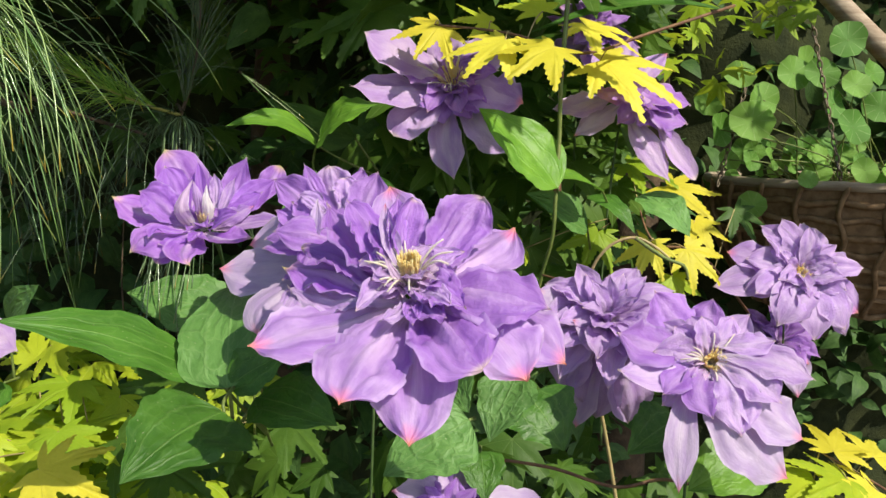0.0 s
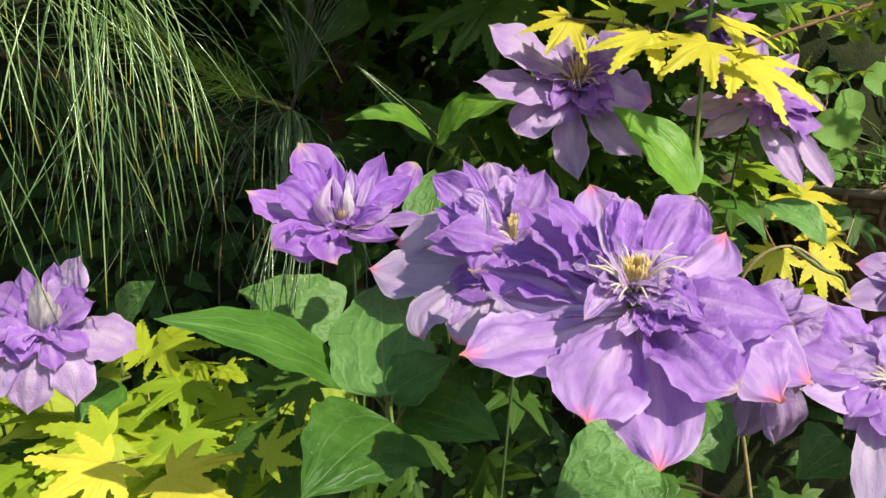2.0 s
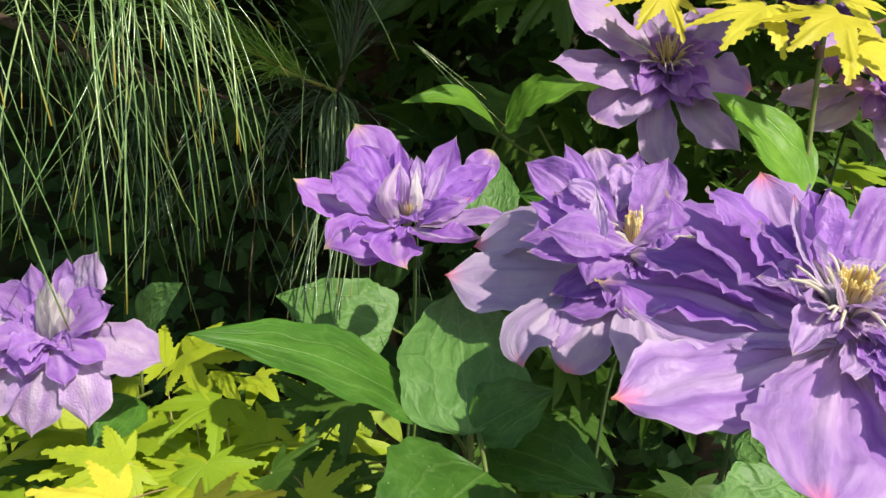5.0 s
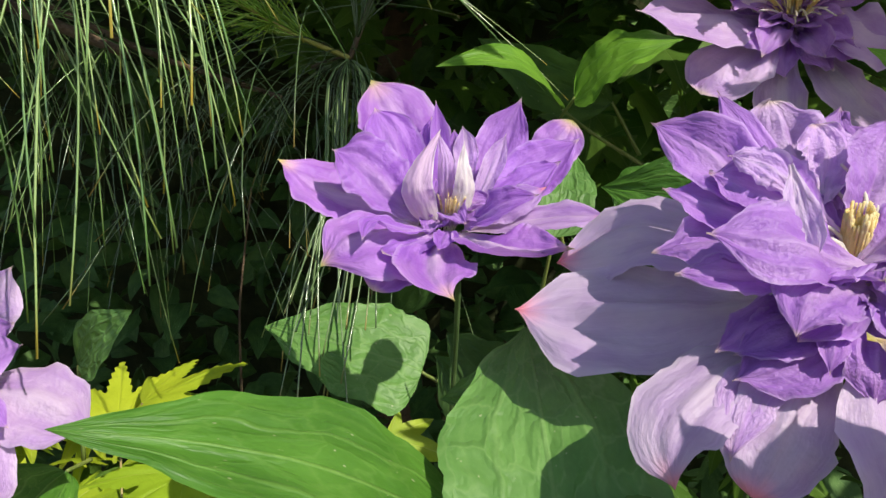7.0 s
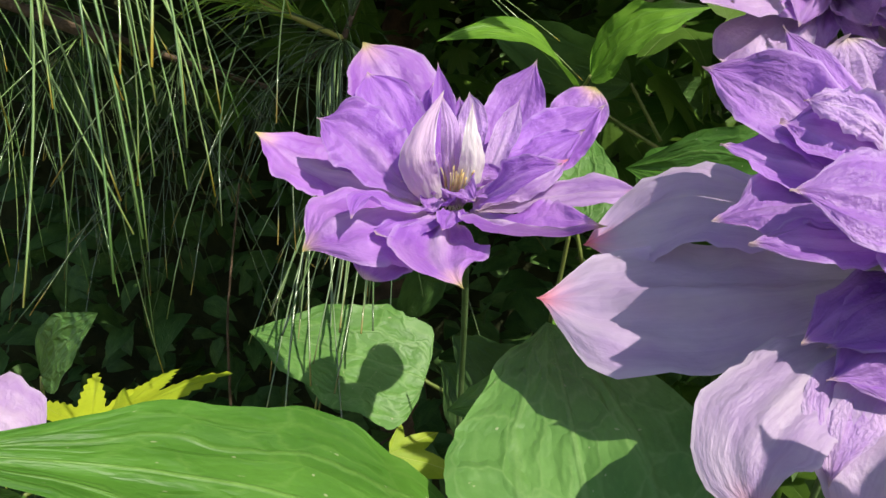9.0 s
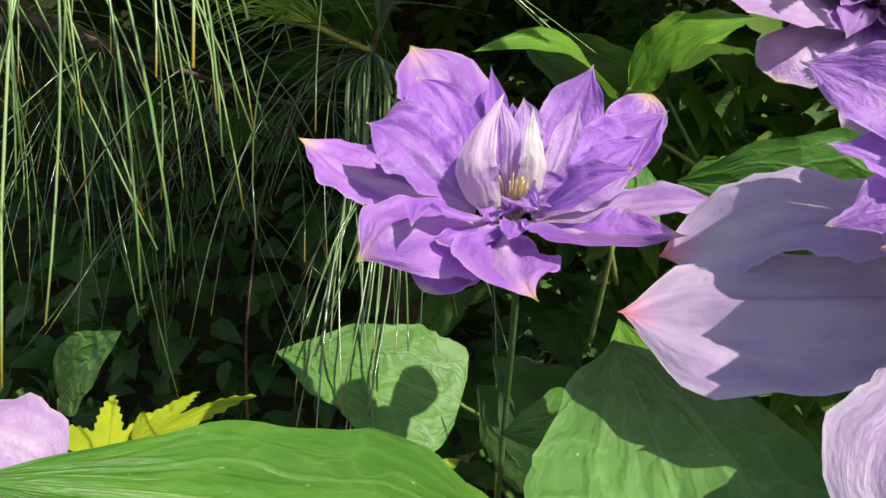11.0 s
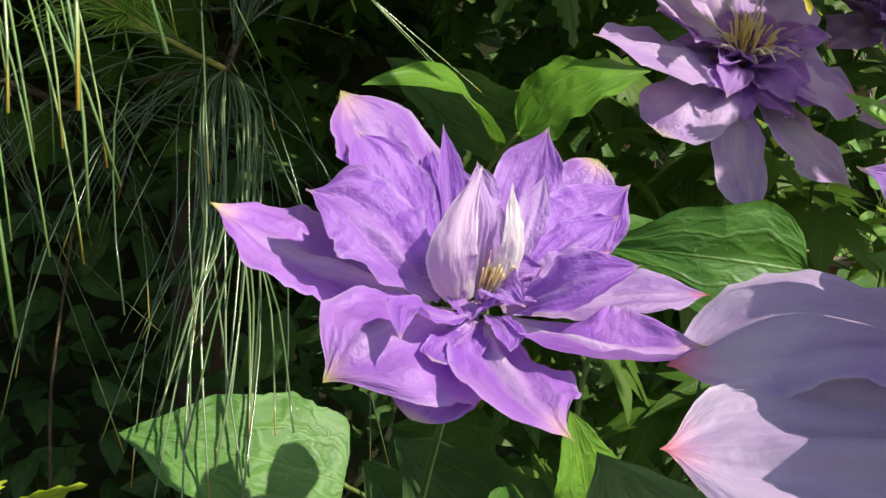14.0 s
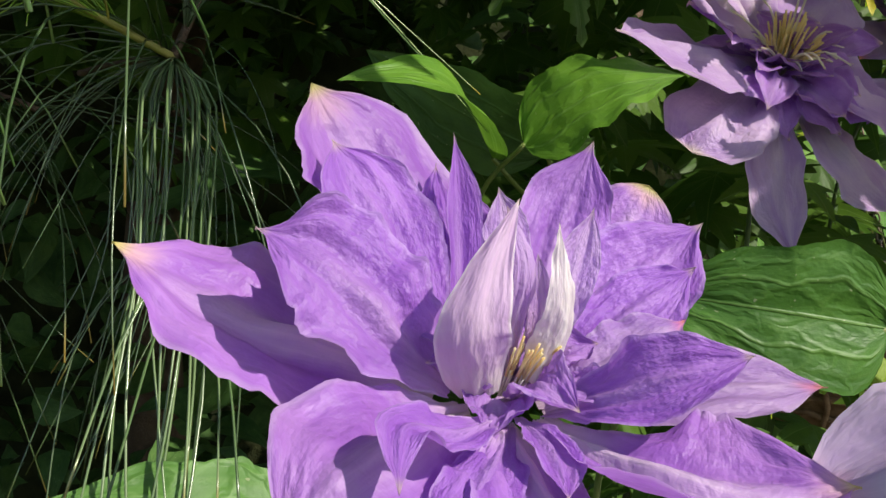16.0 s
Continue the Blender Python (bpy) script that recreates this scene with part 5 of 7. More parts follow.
E.petal([(0.1675, 0.7520, 1.0528), (0.1504, 0.7640, 1.0716), (0.1434, 0.7720, 1.0928)], 0.0256, PETAL_OUT, (0.1, -0.7, 0.7), ruffle=0.06)
E.petal([(0.1704, 0.7540, 1.0554), (0.1703, 0.7660, 1.0783), (0.1739, 0.7740, 1.0979)], 0.0224, PETAL_OUT, (0.2, -0.7, 0.7), ruffle=0.06)
E.petal([(0.1748, 0.7520, 1.0530), (0.1940, 0.7620, 1.0714), (0.2077, 0.7680, 1.0821)], 0.0198, PETAL_OUT, (0.3, -0.7, 0.7), ruffle=0.06)
E.petal([(0.1657, 0.7450, 1.0451), (0.1482, 0.7350, 1.0415), (0.1353, 0.7320, 1.0433)], 0.0278, PETAL_IN, (0.1, -0.6, 0.8), ruffle=0.08)
E.petal([(0.1676, 0.7430, 1.0426), (0.1645, 0.7300, 1.0253), (0.1545, 0.7260, 1.0155)], 0.0189, PETAL_IN, (0.1, -0.7, 0.7), ruffle=0.08)
E.petal([(0.1724, 0.7430, 1.0428), (0.1836, 0.7300, 1.0236), (0.1902, 0.7260, 1.0115)], 0.0278, PETAL_IN, (0.2, -0.7, 0.7), ruffle=0.08)
E.rosette(((8, 0.036, 0.016, 14), (8, 0.028, 0.013, 34)), 24, PETAL_IN, 0.3)
E.stamens(30, 0.016, 0.5, (0, 0, 0), 7)
E.stalk((0.17, 0.78, 1.02), (0.165, 0.80, 0.93), (0.16, 0.80, 0.80))

# ---- a shaded flower above the gold leaves ----
T = Bloom((0.1420, 0.8000, 1.0950), (0.1, -0.65, 0.72), "violet clematis flower in shade behind gold maple leaves")
T.tepal((0.1080, 0.8000, 1.1290), 0.035)
T.tepal((0.1460, 0.8200, 1.1430), 0.035)
T.tepal((0.1740, 0.7900, 1.1020), 0.035)
T.tepal((0.1460, 0.7700, 1.0480), 0.035, curl=0.2)
T.tepal((0.1050, 0.7900, 1.0750), 0.035)
T.rosette(((9, 0.042, 0.018, 14), (8, 0.034, 0.015, 34), (6, 0.024, 0.011, 56)), 25)
T.stalk((0.135, 0.83, 1.02), (0.14, 0.84, 0.92))

# ---- the pair of flowers beside the tendril ----
F = Bloom((0.1660, 0.4900, 0.8620), (0.06, -0.80, 0.60), "violet double clematis flower with long drooping white tepals", fine=(18, 12), shape=TEPAL, crumple=0.15)
F.petal([(0.1500, 0.4740, 0.8593), (0.1412, 0.4530, 0.8315), (0.1374, 0.4400, 0.8012)], 0.0198, PETAL_PALE, (-0.05, -0.85, 0.5), lift=(0.06, 0.06), ruffle=0.03, shape=TEPAL_ACUTE)
F.petal([(0.1610, 0.4740, 0.8595), (0.1750, 0.4560, 0.8336), (0.2027, 0.4470, 0.8079)], 0.0396, PETAL_PALE, (0.05, -0.75, 0.65), lift=(-0.05, 0.0), ruffle=0.04)
F.petal([(0.1718, 0.4760, 0.8626), (0.1923, 0.4620, 0.8435), (0.2139, 0.4550, 0.8286)], 0.0345, PETAL_PALE, (0.1, -0.7, 0.7), ruffle=0.04)
F.petal([(0.1691, 0.4800, 0.8720), (0.1966, 0.4710, 0.8721), (0.2242, 0.4670, 0.8611)], 0.0256, PETAL_LILAC, (0.05, -0.7, 0.7), ruffle=0.08)
F.petal([(0.1688, 0.4850, 0.8771), (0.1860, 0.4800, 0.8786), (0.2044, 0.4800, 0.8821)], 0.0171, PETAL_LILAC, (0.0, -0.7, 0.7), fold=0.1, ruffle=0.08)
F.petal([(0.1686, 0.4920, 0.8778), (0.1839, 0.4980, 0.8827), (0.1961, 0.5020, 0.8937)], 0.0195, PETAL_LILAC, (0.0, -0.8, 0.6), ruffle=0.12)
F.petal([(0.1653, 0.4950, 0.8781), (0.1701, 0.5050, 0.8889), (0.1746, 0.5100, 0.9020)], 0.0215, PETAL_IN, (0.0, -0.8, 0.6), ruffle=0.08)
F.petal([(0.1596, 0.4920, 0.8751), (0.1475, 0.5020, 0.8897), (0.1360, 0.5080, 0.9069)], 0.0331, PETAL_IN, (0.0, -0.8, 0.6), ruffle=0.10)
F.petal([(0.1571, 0.4880, 0.8725), (0.1268, 0.4780, 0.8783), (0.1061, 0.4760, 0.8869)], 0.0316, PETAL_IN, (-0.1, -0.7, 0.7), ruffle=0.08)
F.petal([(0.1555, 0.4820, 0.8677), (0.1251, 0.4660, 0.8642), (0.1039, 0.4620, 0.8674)], 0.0246, PETAL_LILAC, (-0.1, -0.7, 0.7), ruffle=0.08)
F.petal([(0.1573, 0.4800, 0.8665), (0.1392, 0.4640, 0.8605), (0.1302, 0.4580, 0.8536)], 0.0194, PETAL_IN, (-0.1, -0.75, 0.65), ruffle=0.10)
F.petal([(0.1620, 0.4780, 0.8636), (0.1539, 0.4620, 0.8561), (0.1588, 0.4520, 0.8417)], 0.0255, PETAL_IN, (0.0, -0.8, 0.6), ruffle=0.08)
F.petal([(0.1661, 0.4780, 0.8654), (0.1737, 0.4610, 0.8550), (0.1752, 0.4500, 0.8314)], 0.0291, PETAL_LILAC, (0.05, -0.8, 0.6), ruffle=0.10)
F.petal([(0.1686, 0.4780, 0.8690), (0.1879, 0.4640, 0.8611), (0.2013, 0.4580, 0.8495)], 0.0268, PETAL_LILAC, (0.1, -0.75, 0.65), ruffle=0.10)
F.rosette(((10, 0.036, 0.019, 12), (10, 0.028, 0.015, 26)), 26, PETAL_LILAC, 0.2)
F.rosette(((11, 0.019, 0.0045, 36),), 62, PETAL_CORE, 1.0)
F.rosette(((12, 0.018, 0.006, 24),), 68, PETAL_CREAM, 1.0)
F.stamens(70, 0.0165, 0.25, (0, -0.15, 0), 8)
F.filaments(12, 0.022, 73)
F.stalk((0.165, 0.51, 0.83), (0.17, 0.53, 0.76), (0.17, 0.54, 0.68))

K = Bloom((0.1200, 0.5700, 0.8680), (-0.1, -0.58, 0.80), "fading lilac clematis flower with hanging outer tepals")
K.petal([(0.1144, 0.5720, 0.8747), (0.0909, 0.5750, 0.8820), (0.0699, 0.5770, 0.8938)], 0.0457, PETAL_PALE, (0.0, -0.6, 0.8), ruffle=0.04)
K.petal([(0.1320, 0.5530, 0.8589), (0.1108, 0.5480, 0.8680), (0.0908, 0.5460, 0.8785)], 0.0304, PETAL_PALE, (0.0, -0.65, 0.75), lift=(-0.1, -0.1), ruffle=0.03)
K.tepal((0.0910, 0.5850, 0.8120), 0.036, PETAL_LILAC, ruffle=0.12, bow=0.05, curl=0.3)
K.tepal((0.1170, 0.5800, 0.7960), 0.036, PETAL_LILAC, ruffle=0.12, bow=0.05, curl=0.3)
K.tepal((0.1410, 0.5800, 0.7920), 0.036, PETAL_LILAC, ruffle=0.12, bow=0.05, curl=0.3)
K.tepal((0.1040, 0.5900, 0.7850), 0.030, PETAL_PALE, bow=0.05, curl=0.3, ruffle=0.12)
K.tepal((0.1590, 0.6000, 0.8700), 0.040, bow=0.08)
K.tepal((0.1340, 0.6200, 0.8920), 0.034, PETAL_IN, bow=0.08)
K.rosette(((11, 0.056, 0.026, 4), (9, 0.050, 0.022, 16), (9, 0.040, 0.018, 34), (8, 0.030, 0.014, 54)), 27, PETAL_LILAC, 0.2)
K.stalk((0.125, 0.605, 0.86), (0.13, 0.62, 0.76))

# ---- the flower before the basket, and the shaded one under it ----
G = Bloom((0.3370, 0.7550, 0.8750), (0.05, -0.82, 0.57), "full violet clematis flower in sun, with a yellow centre", shape=TEPAL)
G.tepal((0.3860, 0.7300, 0.8470), 0.040, PETAL_OUT, bow=0.10)
G.tepal((0.3400, 0.7150, 0.8240), 0.036, PETAL_LILAC, bow=0.16, curl=0.2)
G.tepal((0.3050, 0.7150, 0.8370), 0.040, PETAL_LILAC, bow=0.16, curl=0.2)
G.tepal((0.2550, 0.7450, 0.8670), 0.032, PETAL_LILAC, bow=0.08)
G.tepal((0.3700, 0.7200, 0.8330), 0.034, PETAL_LILAC, bow=0.14, curl=0.2)
G.tepal((0.2730, 0.7650, 0.8980), 0.034, bow=0.08)
G.tepal((0.3770, 0.7600, 0.8870), 0.034, bow=0.08)
G.rosette(((10, 0.058, 0.025, 6), (11, 0.050, 0.023, 14), (11, 0.040, 0.019, 24), (9, 0.028, 0.014, 34)), 28, PETAL_LILAC, 0.2)
G.rosette(((10, 0.019, 0.005, 36),), 63, PETAL_CORE, 1.0)
G.rosette(((10, 0.020, 0.007, 24),), 69, PETAL_CREAM, 1.0)
G.stamens(70, 0.0165, 0.25, (0, -0.1, 0), 9)
G.stalk((0.34, 0.78, 0.85), (0.35, 0.80, 0.75))

L = Bloom((0.3430, 0.8000, 0.7990), (0.05, -0.60, 0.78), "shaded violet clematis flower under another")
L.tepal((0.3630, 0.7700, 0.7870), 0.040, curl=0.2)
L.tepal((0.3500, 0.7600, 0.7560), 0.036, PETAL_PALE, curl=0.2)
L.tepal((0.3070, 0.7600, 0.7640), 0.040, PETAL_PALE, curl=0.2)
L.tepal((0.2980, 0.8000, 0.8220), 0.040)
L.rosette(((9, 0.045, 0.020, 14), (8, 0.034, 0.016, 34)), 29)
L.stalk((0.35, 0.83, 0.78), (0.36, 0.84, 0.68))

# ---- the flower low before the pine ----
H = Bloom((-0.3730, 0.5720, 0.8490), (-0.02, -0.56, 0.83), "violet double clematis flower with a pale closed core", shape=TEPAL)
H.petal([(-0.3581, 0.5660, 0.8552), (-0.3321, 0.5660, 0.8558), (-0.3027, 0.5680, 0.8445)], 0.0398, PETAL_LILAC, (0.0, -0.6, 0.8), lift=(-0.03, -0.05), ruffle=0.03)
H.petal([(-0.3769, 0.5850, 0.8618), (-0.3667, 0.5950, 0.8824), (-0.3572, 0.6000, 0.9041)], 0.0304, PETAL_LILAC, (0.0, -0.75, 0.65), ruffle=0.05)
H.petal([(-0.3591, 0.5600, 0.8489), (-0.3410, 0.5490, 0.8331), (-0.3356, 0.5440, 0.8103)], 0.0290, PETAL_LILAC, (0.05, -0.75, 0.65), lift=(-0.04, -0.04), ruffle=0.03)
H.petal([(-0.3677, 0.5580, 0.8471), (-0.3688, 0.5470, 0.8284), (-0.3687, 0.5430, 0.8031)], 0.0340, PETAL_LILAC, (0.0, -0.75, 0.65), lift=(-0.04, -0.04), ruffle=0.03)
H.petal([(-0.3743, 0.5600, 0.8481), (-0.3932, 0.5520, 0.8294), (-0.4076, 0.5500, 0.8116)], 0.0383, PETAL_LILAC, (-0.1, -0.7, 0.7), ruffle=0.04)
H.petal([(-0.3753, 0.5620, 0.8514), (-0.3955, 0.5570, 0.8470), (-0.4166, 0.5550, 0.8395)], 0.0236, PETAL_LILAC, (-0.1, -0.65, 0.75), ruffle=0.05)
H.petal([(-0.3794, 0.5700, 0.8532), (-0.4100, 0.5800, 0.8588), (-0.4360, 0.5850, 0.8695)], 0.0268, PETAL_LILAC, (-0.1, -0.7, 0.7), ruffle=0.05)
H.petal([(-0.3794, 0.5780, 0.8572), (-0.4034, 0.5880, 0.8718), (-0.4251, 0.5950, 0.8791)], 0.0233, PETAL_IN, (-0.1, -0.75, 0.65), fold=0.1, ruffle=0.07)
H.petal([(-0.3809, 0.5850, 0.8596), (-0.3938, 0.5950, 0.8750), (-0.4000, 0.6000, 0.8940)], 0.0172, PETAL_IN, (0.0, -0.8, 0.6), fold=0.15, ruffle=0.06)
H.petal([(-0.3784, 0.5880, 0.8611), (-0.3770, 0.5980, 0.8793), (-0.3779, 0.6020, 0.8988)], 0.0168, PETAL_IN, (0.0, -0.8, 0.6), fold=0.15, ruffle=0.06)
H.petal([(-0.3685, 0.5600, 0.8542), (-0.3744, 0.5490, 0.8464), (-0.3745, 0.5440, 0.8357)], 0.0224, PETAL_IN, (-0.1, -0.7, 0.7), ruffle=0.06)
H.petal([(-0.3638, 0.5580, 0.8530), (-0.3534, 0.5480, 0.8447), (-0.3494, 0.5440, 0.8340)], 0.0179, PETAL_IN, (0.0, -0.7, 0.7), ruffle=0.06)
H.petal([(-0.3619, 0.5620, 0.8579), (-0.3442, 0.5610, 0.8716), (-0.3304, 0.5640, 0.8785)], 0.0226, PETAL_IN, (0.0, -0.65, 0.75), fold=0.1, ruffle=0.07)
H.petal([(-0.3667, 0.5680, 0.8601), (-0.3545, 0.5710, 0.8729), (-0.3403, 0.5740, 0.8850)], 0.0258, PETAL_IN, (0.0, -0.7, 0.7), fold=0.1, ruffle=0.07)
H.petal([(-0.3704, 0.5600, 0.8560), (-0.3891, 0.5540, 0.8579), (-0.4022, 0.5520, 0.8607)], 0.0201, PETAL_IN, (-0.1, -0.65, 0.75), fold=0.1, ruffle=0.07)
H.petal([(-0.3618, 0.5580, 0.8569), (-0.3399, 0.5510, 0.8541), (-0.3271, 0.5490, 0.8489)], 0.0169, PETAL_IN, (0.0, -0.65, 0.75), ruffle=0.07)
H.petal([(-0.3654, 0.5560, 0.8572), (-0.3769, 0.5470, 0.8550), (-0.3838, 0.5440, 0.8509)], 0.0232, PETAL_IN, (-0.1, -0.65, 0.75), ruffle=0.07)
H.rosette(((9, 0.028, 0.015, 24), (8, 0.022, 0.012, 44)), 30, None, 0.2)
for tip, base in (((-0.3700, 0.5560, 0.8880), (-0.006, 0.0, 0.001)), ((-0.3680, 0.5600, 0.8930), (-0.003, -0.003, 0.001)), ((-0.3640, 0.5580, 0.8910), (0.001, -0.004, 0.001)), ((-0.3600, 0.5580, 0.8860), (0.004, -0.002, 0.001)), ((-0.3530, 0.5560, 0.8780), (0.007, 0.0, 0.001))):
    H.tepal(tip, 0.0105, PETAL_CREAM, bow=-0.06, cup=0.15, fold=0.25, facing=(-base[0] * 90, 0.8, 0), base=base, slim=True)
H.stalk((-0.365, 0.60, 0.83), (-0.365, 0.61, 0.74))

# ---- the pale flower below ----
J = Bloom((0.0040, 0.4300, 0.7850), (0.05, -0.45, 0.88), "pale lilac clematis flower low in the leaves")
J.tepal((-0.0260, 0.4200, 0.8100), 0.034, PETAL_PALE, bow=0.12)
J.tepal((-0.0080, 0.4500, 0.8110), 0.030, PETAL_PALE, bow=0.10)
J.tepal((0.0150, 0.4600, 0.8090), 0.016, PETAL_PALE, bow=0.06, cup=0.3)
J.tepal((0.0700, 0.4500, 0.7830), 0.028, PETAL_PALE, bow=0.12)
J.tepal((0.0210, 0.3900, 0.7900), 0.034, PETAL_PALE, bow=0.16)
J.rosette(((8, 0.034, 0.016, 20), (7, 0.026, 0.013, 42)), 31)
J.stalk((0.005, 0.45, 0.74), (0.005, 0.46, 0.66))

# ---- clematis leaves ----
clematis_leaf((-0.142, 0.468, 0.860), (-0.230, 0.407, 0.9045), 0.046, (0.1, -0.45, 0.88), LEAF, "long pointed green clematis leaf held out flat", bow=0.06, fold=0.10, curl=0.05, shape=OVATE, stalk=[(-0.138, 0.472, 0.86), (-0.122, 0.47, 0.842), (-0.118, 0.53, 0.80)])
clematis_leaf((-0.120, 0.440, 0.860), (-0.1310, 0.5300, 0.9070), 0.058, (-0.1, -0.75, 0.65), LEAF_GREY, "broad upright clematis leaf with deep pale veins", bow=0.10, fold=0.12, shape=HEART, stalk=[(-0.119, 0.46, 0.845), (-0.118, 0.52, 0.81), (-0.12, 0.56, 0.78)])
clematis_leaf((-0.119, 0.442, 0.861), (-0.0850, 0.4450, 0.8810), 0.030, (0.1, -0.7, 0.7), LEAF, bow=0.06, stalk=[(-0.119, 0.447, 0.84)])
clematis_leaf((-0.113, 0.407, 0.8575), (-0.146, 0.350, 0.843), 0.060, (-0.1, -0.75, 0.66), LEAF, "heart-shaped green clematis leaf half in shadow", bow=0.10, fold=0.06, shape=HEART, stalk=[(-0.115, 0.42, 0.862), (-0.119, 0.50, 0.85), (-0.12, 0.56, 0.80)])
clematis_leaf((-0.1100, 0.4700, 0.8450), (-0.0580, 0.4400, 0.8390), 0.044, (0.1, -0.6, 0.8), LEAF, bow=0.08, stalk=[(-0.119, 0.47, 0.83)])
clematis_leaf((-0.1770, 0.6600, 0.8530), (-0.261, 0.664, 0.870), 0.058, (0, -0.72, 0.69), LEAF_GREY, "broad clematis leaf crossed by hanging pine needles", bow=0.06, fold=0.08, shape=ROUND, stalk=[(-0.160, 0.67, 0.83), (-0.160, 0.68, 0.74)])
clematis_leaf((-0.3480, 0.6400, 0.8490), (-0.308, 0.613, 0.885), 0.030, (0.2, -0.8, 0.5), LEAF_GREY, bow=0.05, stalk=[(-0.345, 0.64, 0.80)])
clematis_leaf((-0.111, 0.726, 0.993), (-0.180, 0.679, 1.008), 0.032, (0.1, -0.6, 0.8), LEAF_BRIGHT, bow=0.12, curl=0.2, stalk=[(-0.09, 0.74, 0.98), (-0.05, 0.76, 0.96)])
# Coloured dark and turned from the sun to imitate a leaf in shade.
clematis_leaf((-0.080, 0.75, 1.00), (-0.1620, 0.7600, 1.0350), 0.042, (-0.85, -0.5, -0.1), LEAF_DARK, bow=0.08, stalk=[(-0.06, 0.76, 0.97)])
clematis_leaf((-0.106, 0.704, 0.998), (-0.055, 0.683, 1.028), 0.058, (-0.50, -0.45, 0.72), LEAF_BRIGHT, "bright clematis leaf dappled with shade", bow=0.12, fold=0.12, shape=HEART, stalk=[(-0.115, 0.73, 0.97), (-0.10, 0.75, 0.90)])
clematis_leaf((-0.0300, 0.6000, 0.9500), (-0.0980, 0.6250, 0.9530), 0.040, (-0.6, -0.8, 0.1), LEAF, bow=0.1, shape=HEART, stalk=[(-0.09, 0.63, 0.92), (-0.09, 0.64, 0.84)])
clematis_leaf((-0.0870, 0.6500, 0.9410), (-0.0530, 0.6500, 0.9620), 0.032, (0, -0.55, 0.83), LEAF, bow=0.1, stalk=[(-0.09, 0.62, 0.92)])
clematis_leaf((-0.1150, 0.6600, 0.9260), (-0.1080, 0.7000, 0.9720), 0.036, (0, -0.8, 0.6), LEAF_GREY, bow=0.08, shape=HEART, stalk=[(-0.12, 0.68, 0.88)])
clematis_leaf((0.0930, 0.6500, 0.9630), (0.0290, 0.6700, 1.0260), 0.058, (0.1, -0.6, 0.8), LEAF_BRIGHT, "large clematis leaf with a browned sunlit edge", bow=0.08, fold=0.14, stalk=[(0.0940, 0.6600, 0.9590), (0.0930, 0.6650, 0.9560)])
clematis_leaf((0.1390, 0.7000, 0.9580), (0.0620, 0.6600, 0.9690), 0.034, (0.0, -0.35, 0.93), LEAF_BRIGHT, bow=0.10, stalk=[(0.1480, 0.7200, 0.9460)])
clematis_leaf((0.1310, 0.7200, 0.9230), (0.0730, 0.7000, 0.9550), 0.040, (0.1, -0.7, 0.7), LEAF_GREY, bow=0.08, stalk=[(0.1380, 0.7400, 0.9020)])
clematis_leaf((0.1330, 0.7350, 0.9510), (0.1690, 0.7000, 0.9210), 0.026, (0.2, -0.5, 0.85), LEAF, bow=0.15, stalk=[(0.1310, 0.7500, 0.9430)])
clematis_leaf((0.1830, 0.7400, 0.9530), (0.2170, 0.7000, 0.9190), 0.044, (0.2, -0.7, 0.7), LEAF_GREY, bow=0.10, stalk=[(0.1800, 0.7600, 0.9540)])
clematis_leaf((0.0070, 0.4600, 0.8670), (0.0160, 0.4300, 0.8510), 0.030, (-0.4, -0.85, 0.3), LEAF_GREY, bow=0.08, shape=HEART, stalk=[(0.0070, 0.4800, 0.8660)])
clematis_leaf((0.0440, 0.4500, 0.8670), (0.0270, 0.4250, 0.8360), 0.034, (-0.4, -0.85, 0.3), LEAF_GREY, "bluish green clematis leaf hanging down", bow=0.08, shape=HEART, stalk=[(0.0490, 0.4700, 0.8700)])
clematis_leaf((0.0160, 0.4300, 0.8470), (-0.0310, 0.4200, 0.8180), 0.044, (-0.45, -0.83, 0.3), LEAF_GREY, bow=0.08, shape=HEART, stalk=[(0.0200, 0.4500, 0.8410)])
clematis_leaf((0.0240, 0.4500, 0.8210), (0.0260, 0.4300, 0.7990), 0.026, (0.0, -0.75, 0.66), LEAF, bow=0.08, shape=HEART, stalk=[(0.0250, 0.4700, 0.8160)])
clematis_leaf((0.1580, 0.5200, 0.8180), (0.1190, 0.4900, 0.8040), 0.038, (0.0, -0.7, 0.7), LEAF, bow=0.08, shape=HEART, stalk=[(0.1680, 0.5400, 0.8150)])
clematis_leaf((0.2160, 0.5200, 0.7950), (0.1620, 0.5000, 0.7760), 0.046, (0.0, -0.7, 0.7), LEAF_BRIGHT, bow=0.08, stalk=[(0.2300, 0.5400, 0.7880)])
clematis_leaf((0.0590, 0.5200, 0.8330), (0.0810, 0.5000, 0.8020), 0.05, (0.0, -0.7, 0.7), LEAF, bow=0.08, shape=HEART, stalk=[(0.0590, 0.5400, 0.8300)])
clematis_leaf((-0.3320, 0.6000, 0.8110), (-0.3480, 0.5700, 0.7860), 0.040, (0.0, -0.6, 0.8), LEAF, bow=0.08, stalk=[(-0.3310, 0.6200, 0.8090)])
clematis_leaf((0.2730, 0.8000, 1.1260), (0.0730, 0.7400, 1.0940), 0.03, (0.0, -0.4, 0.9), LEAF, bow=0.08, stalk=[(0.2860, 0.8200, 1.1350)])

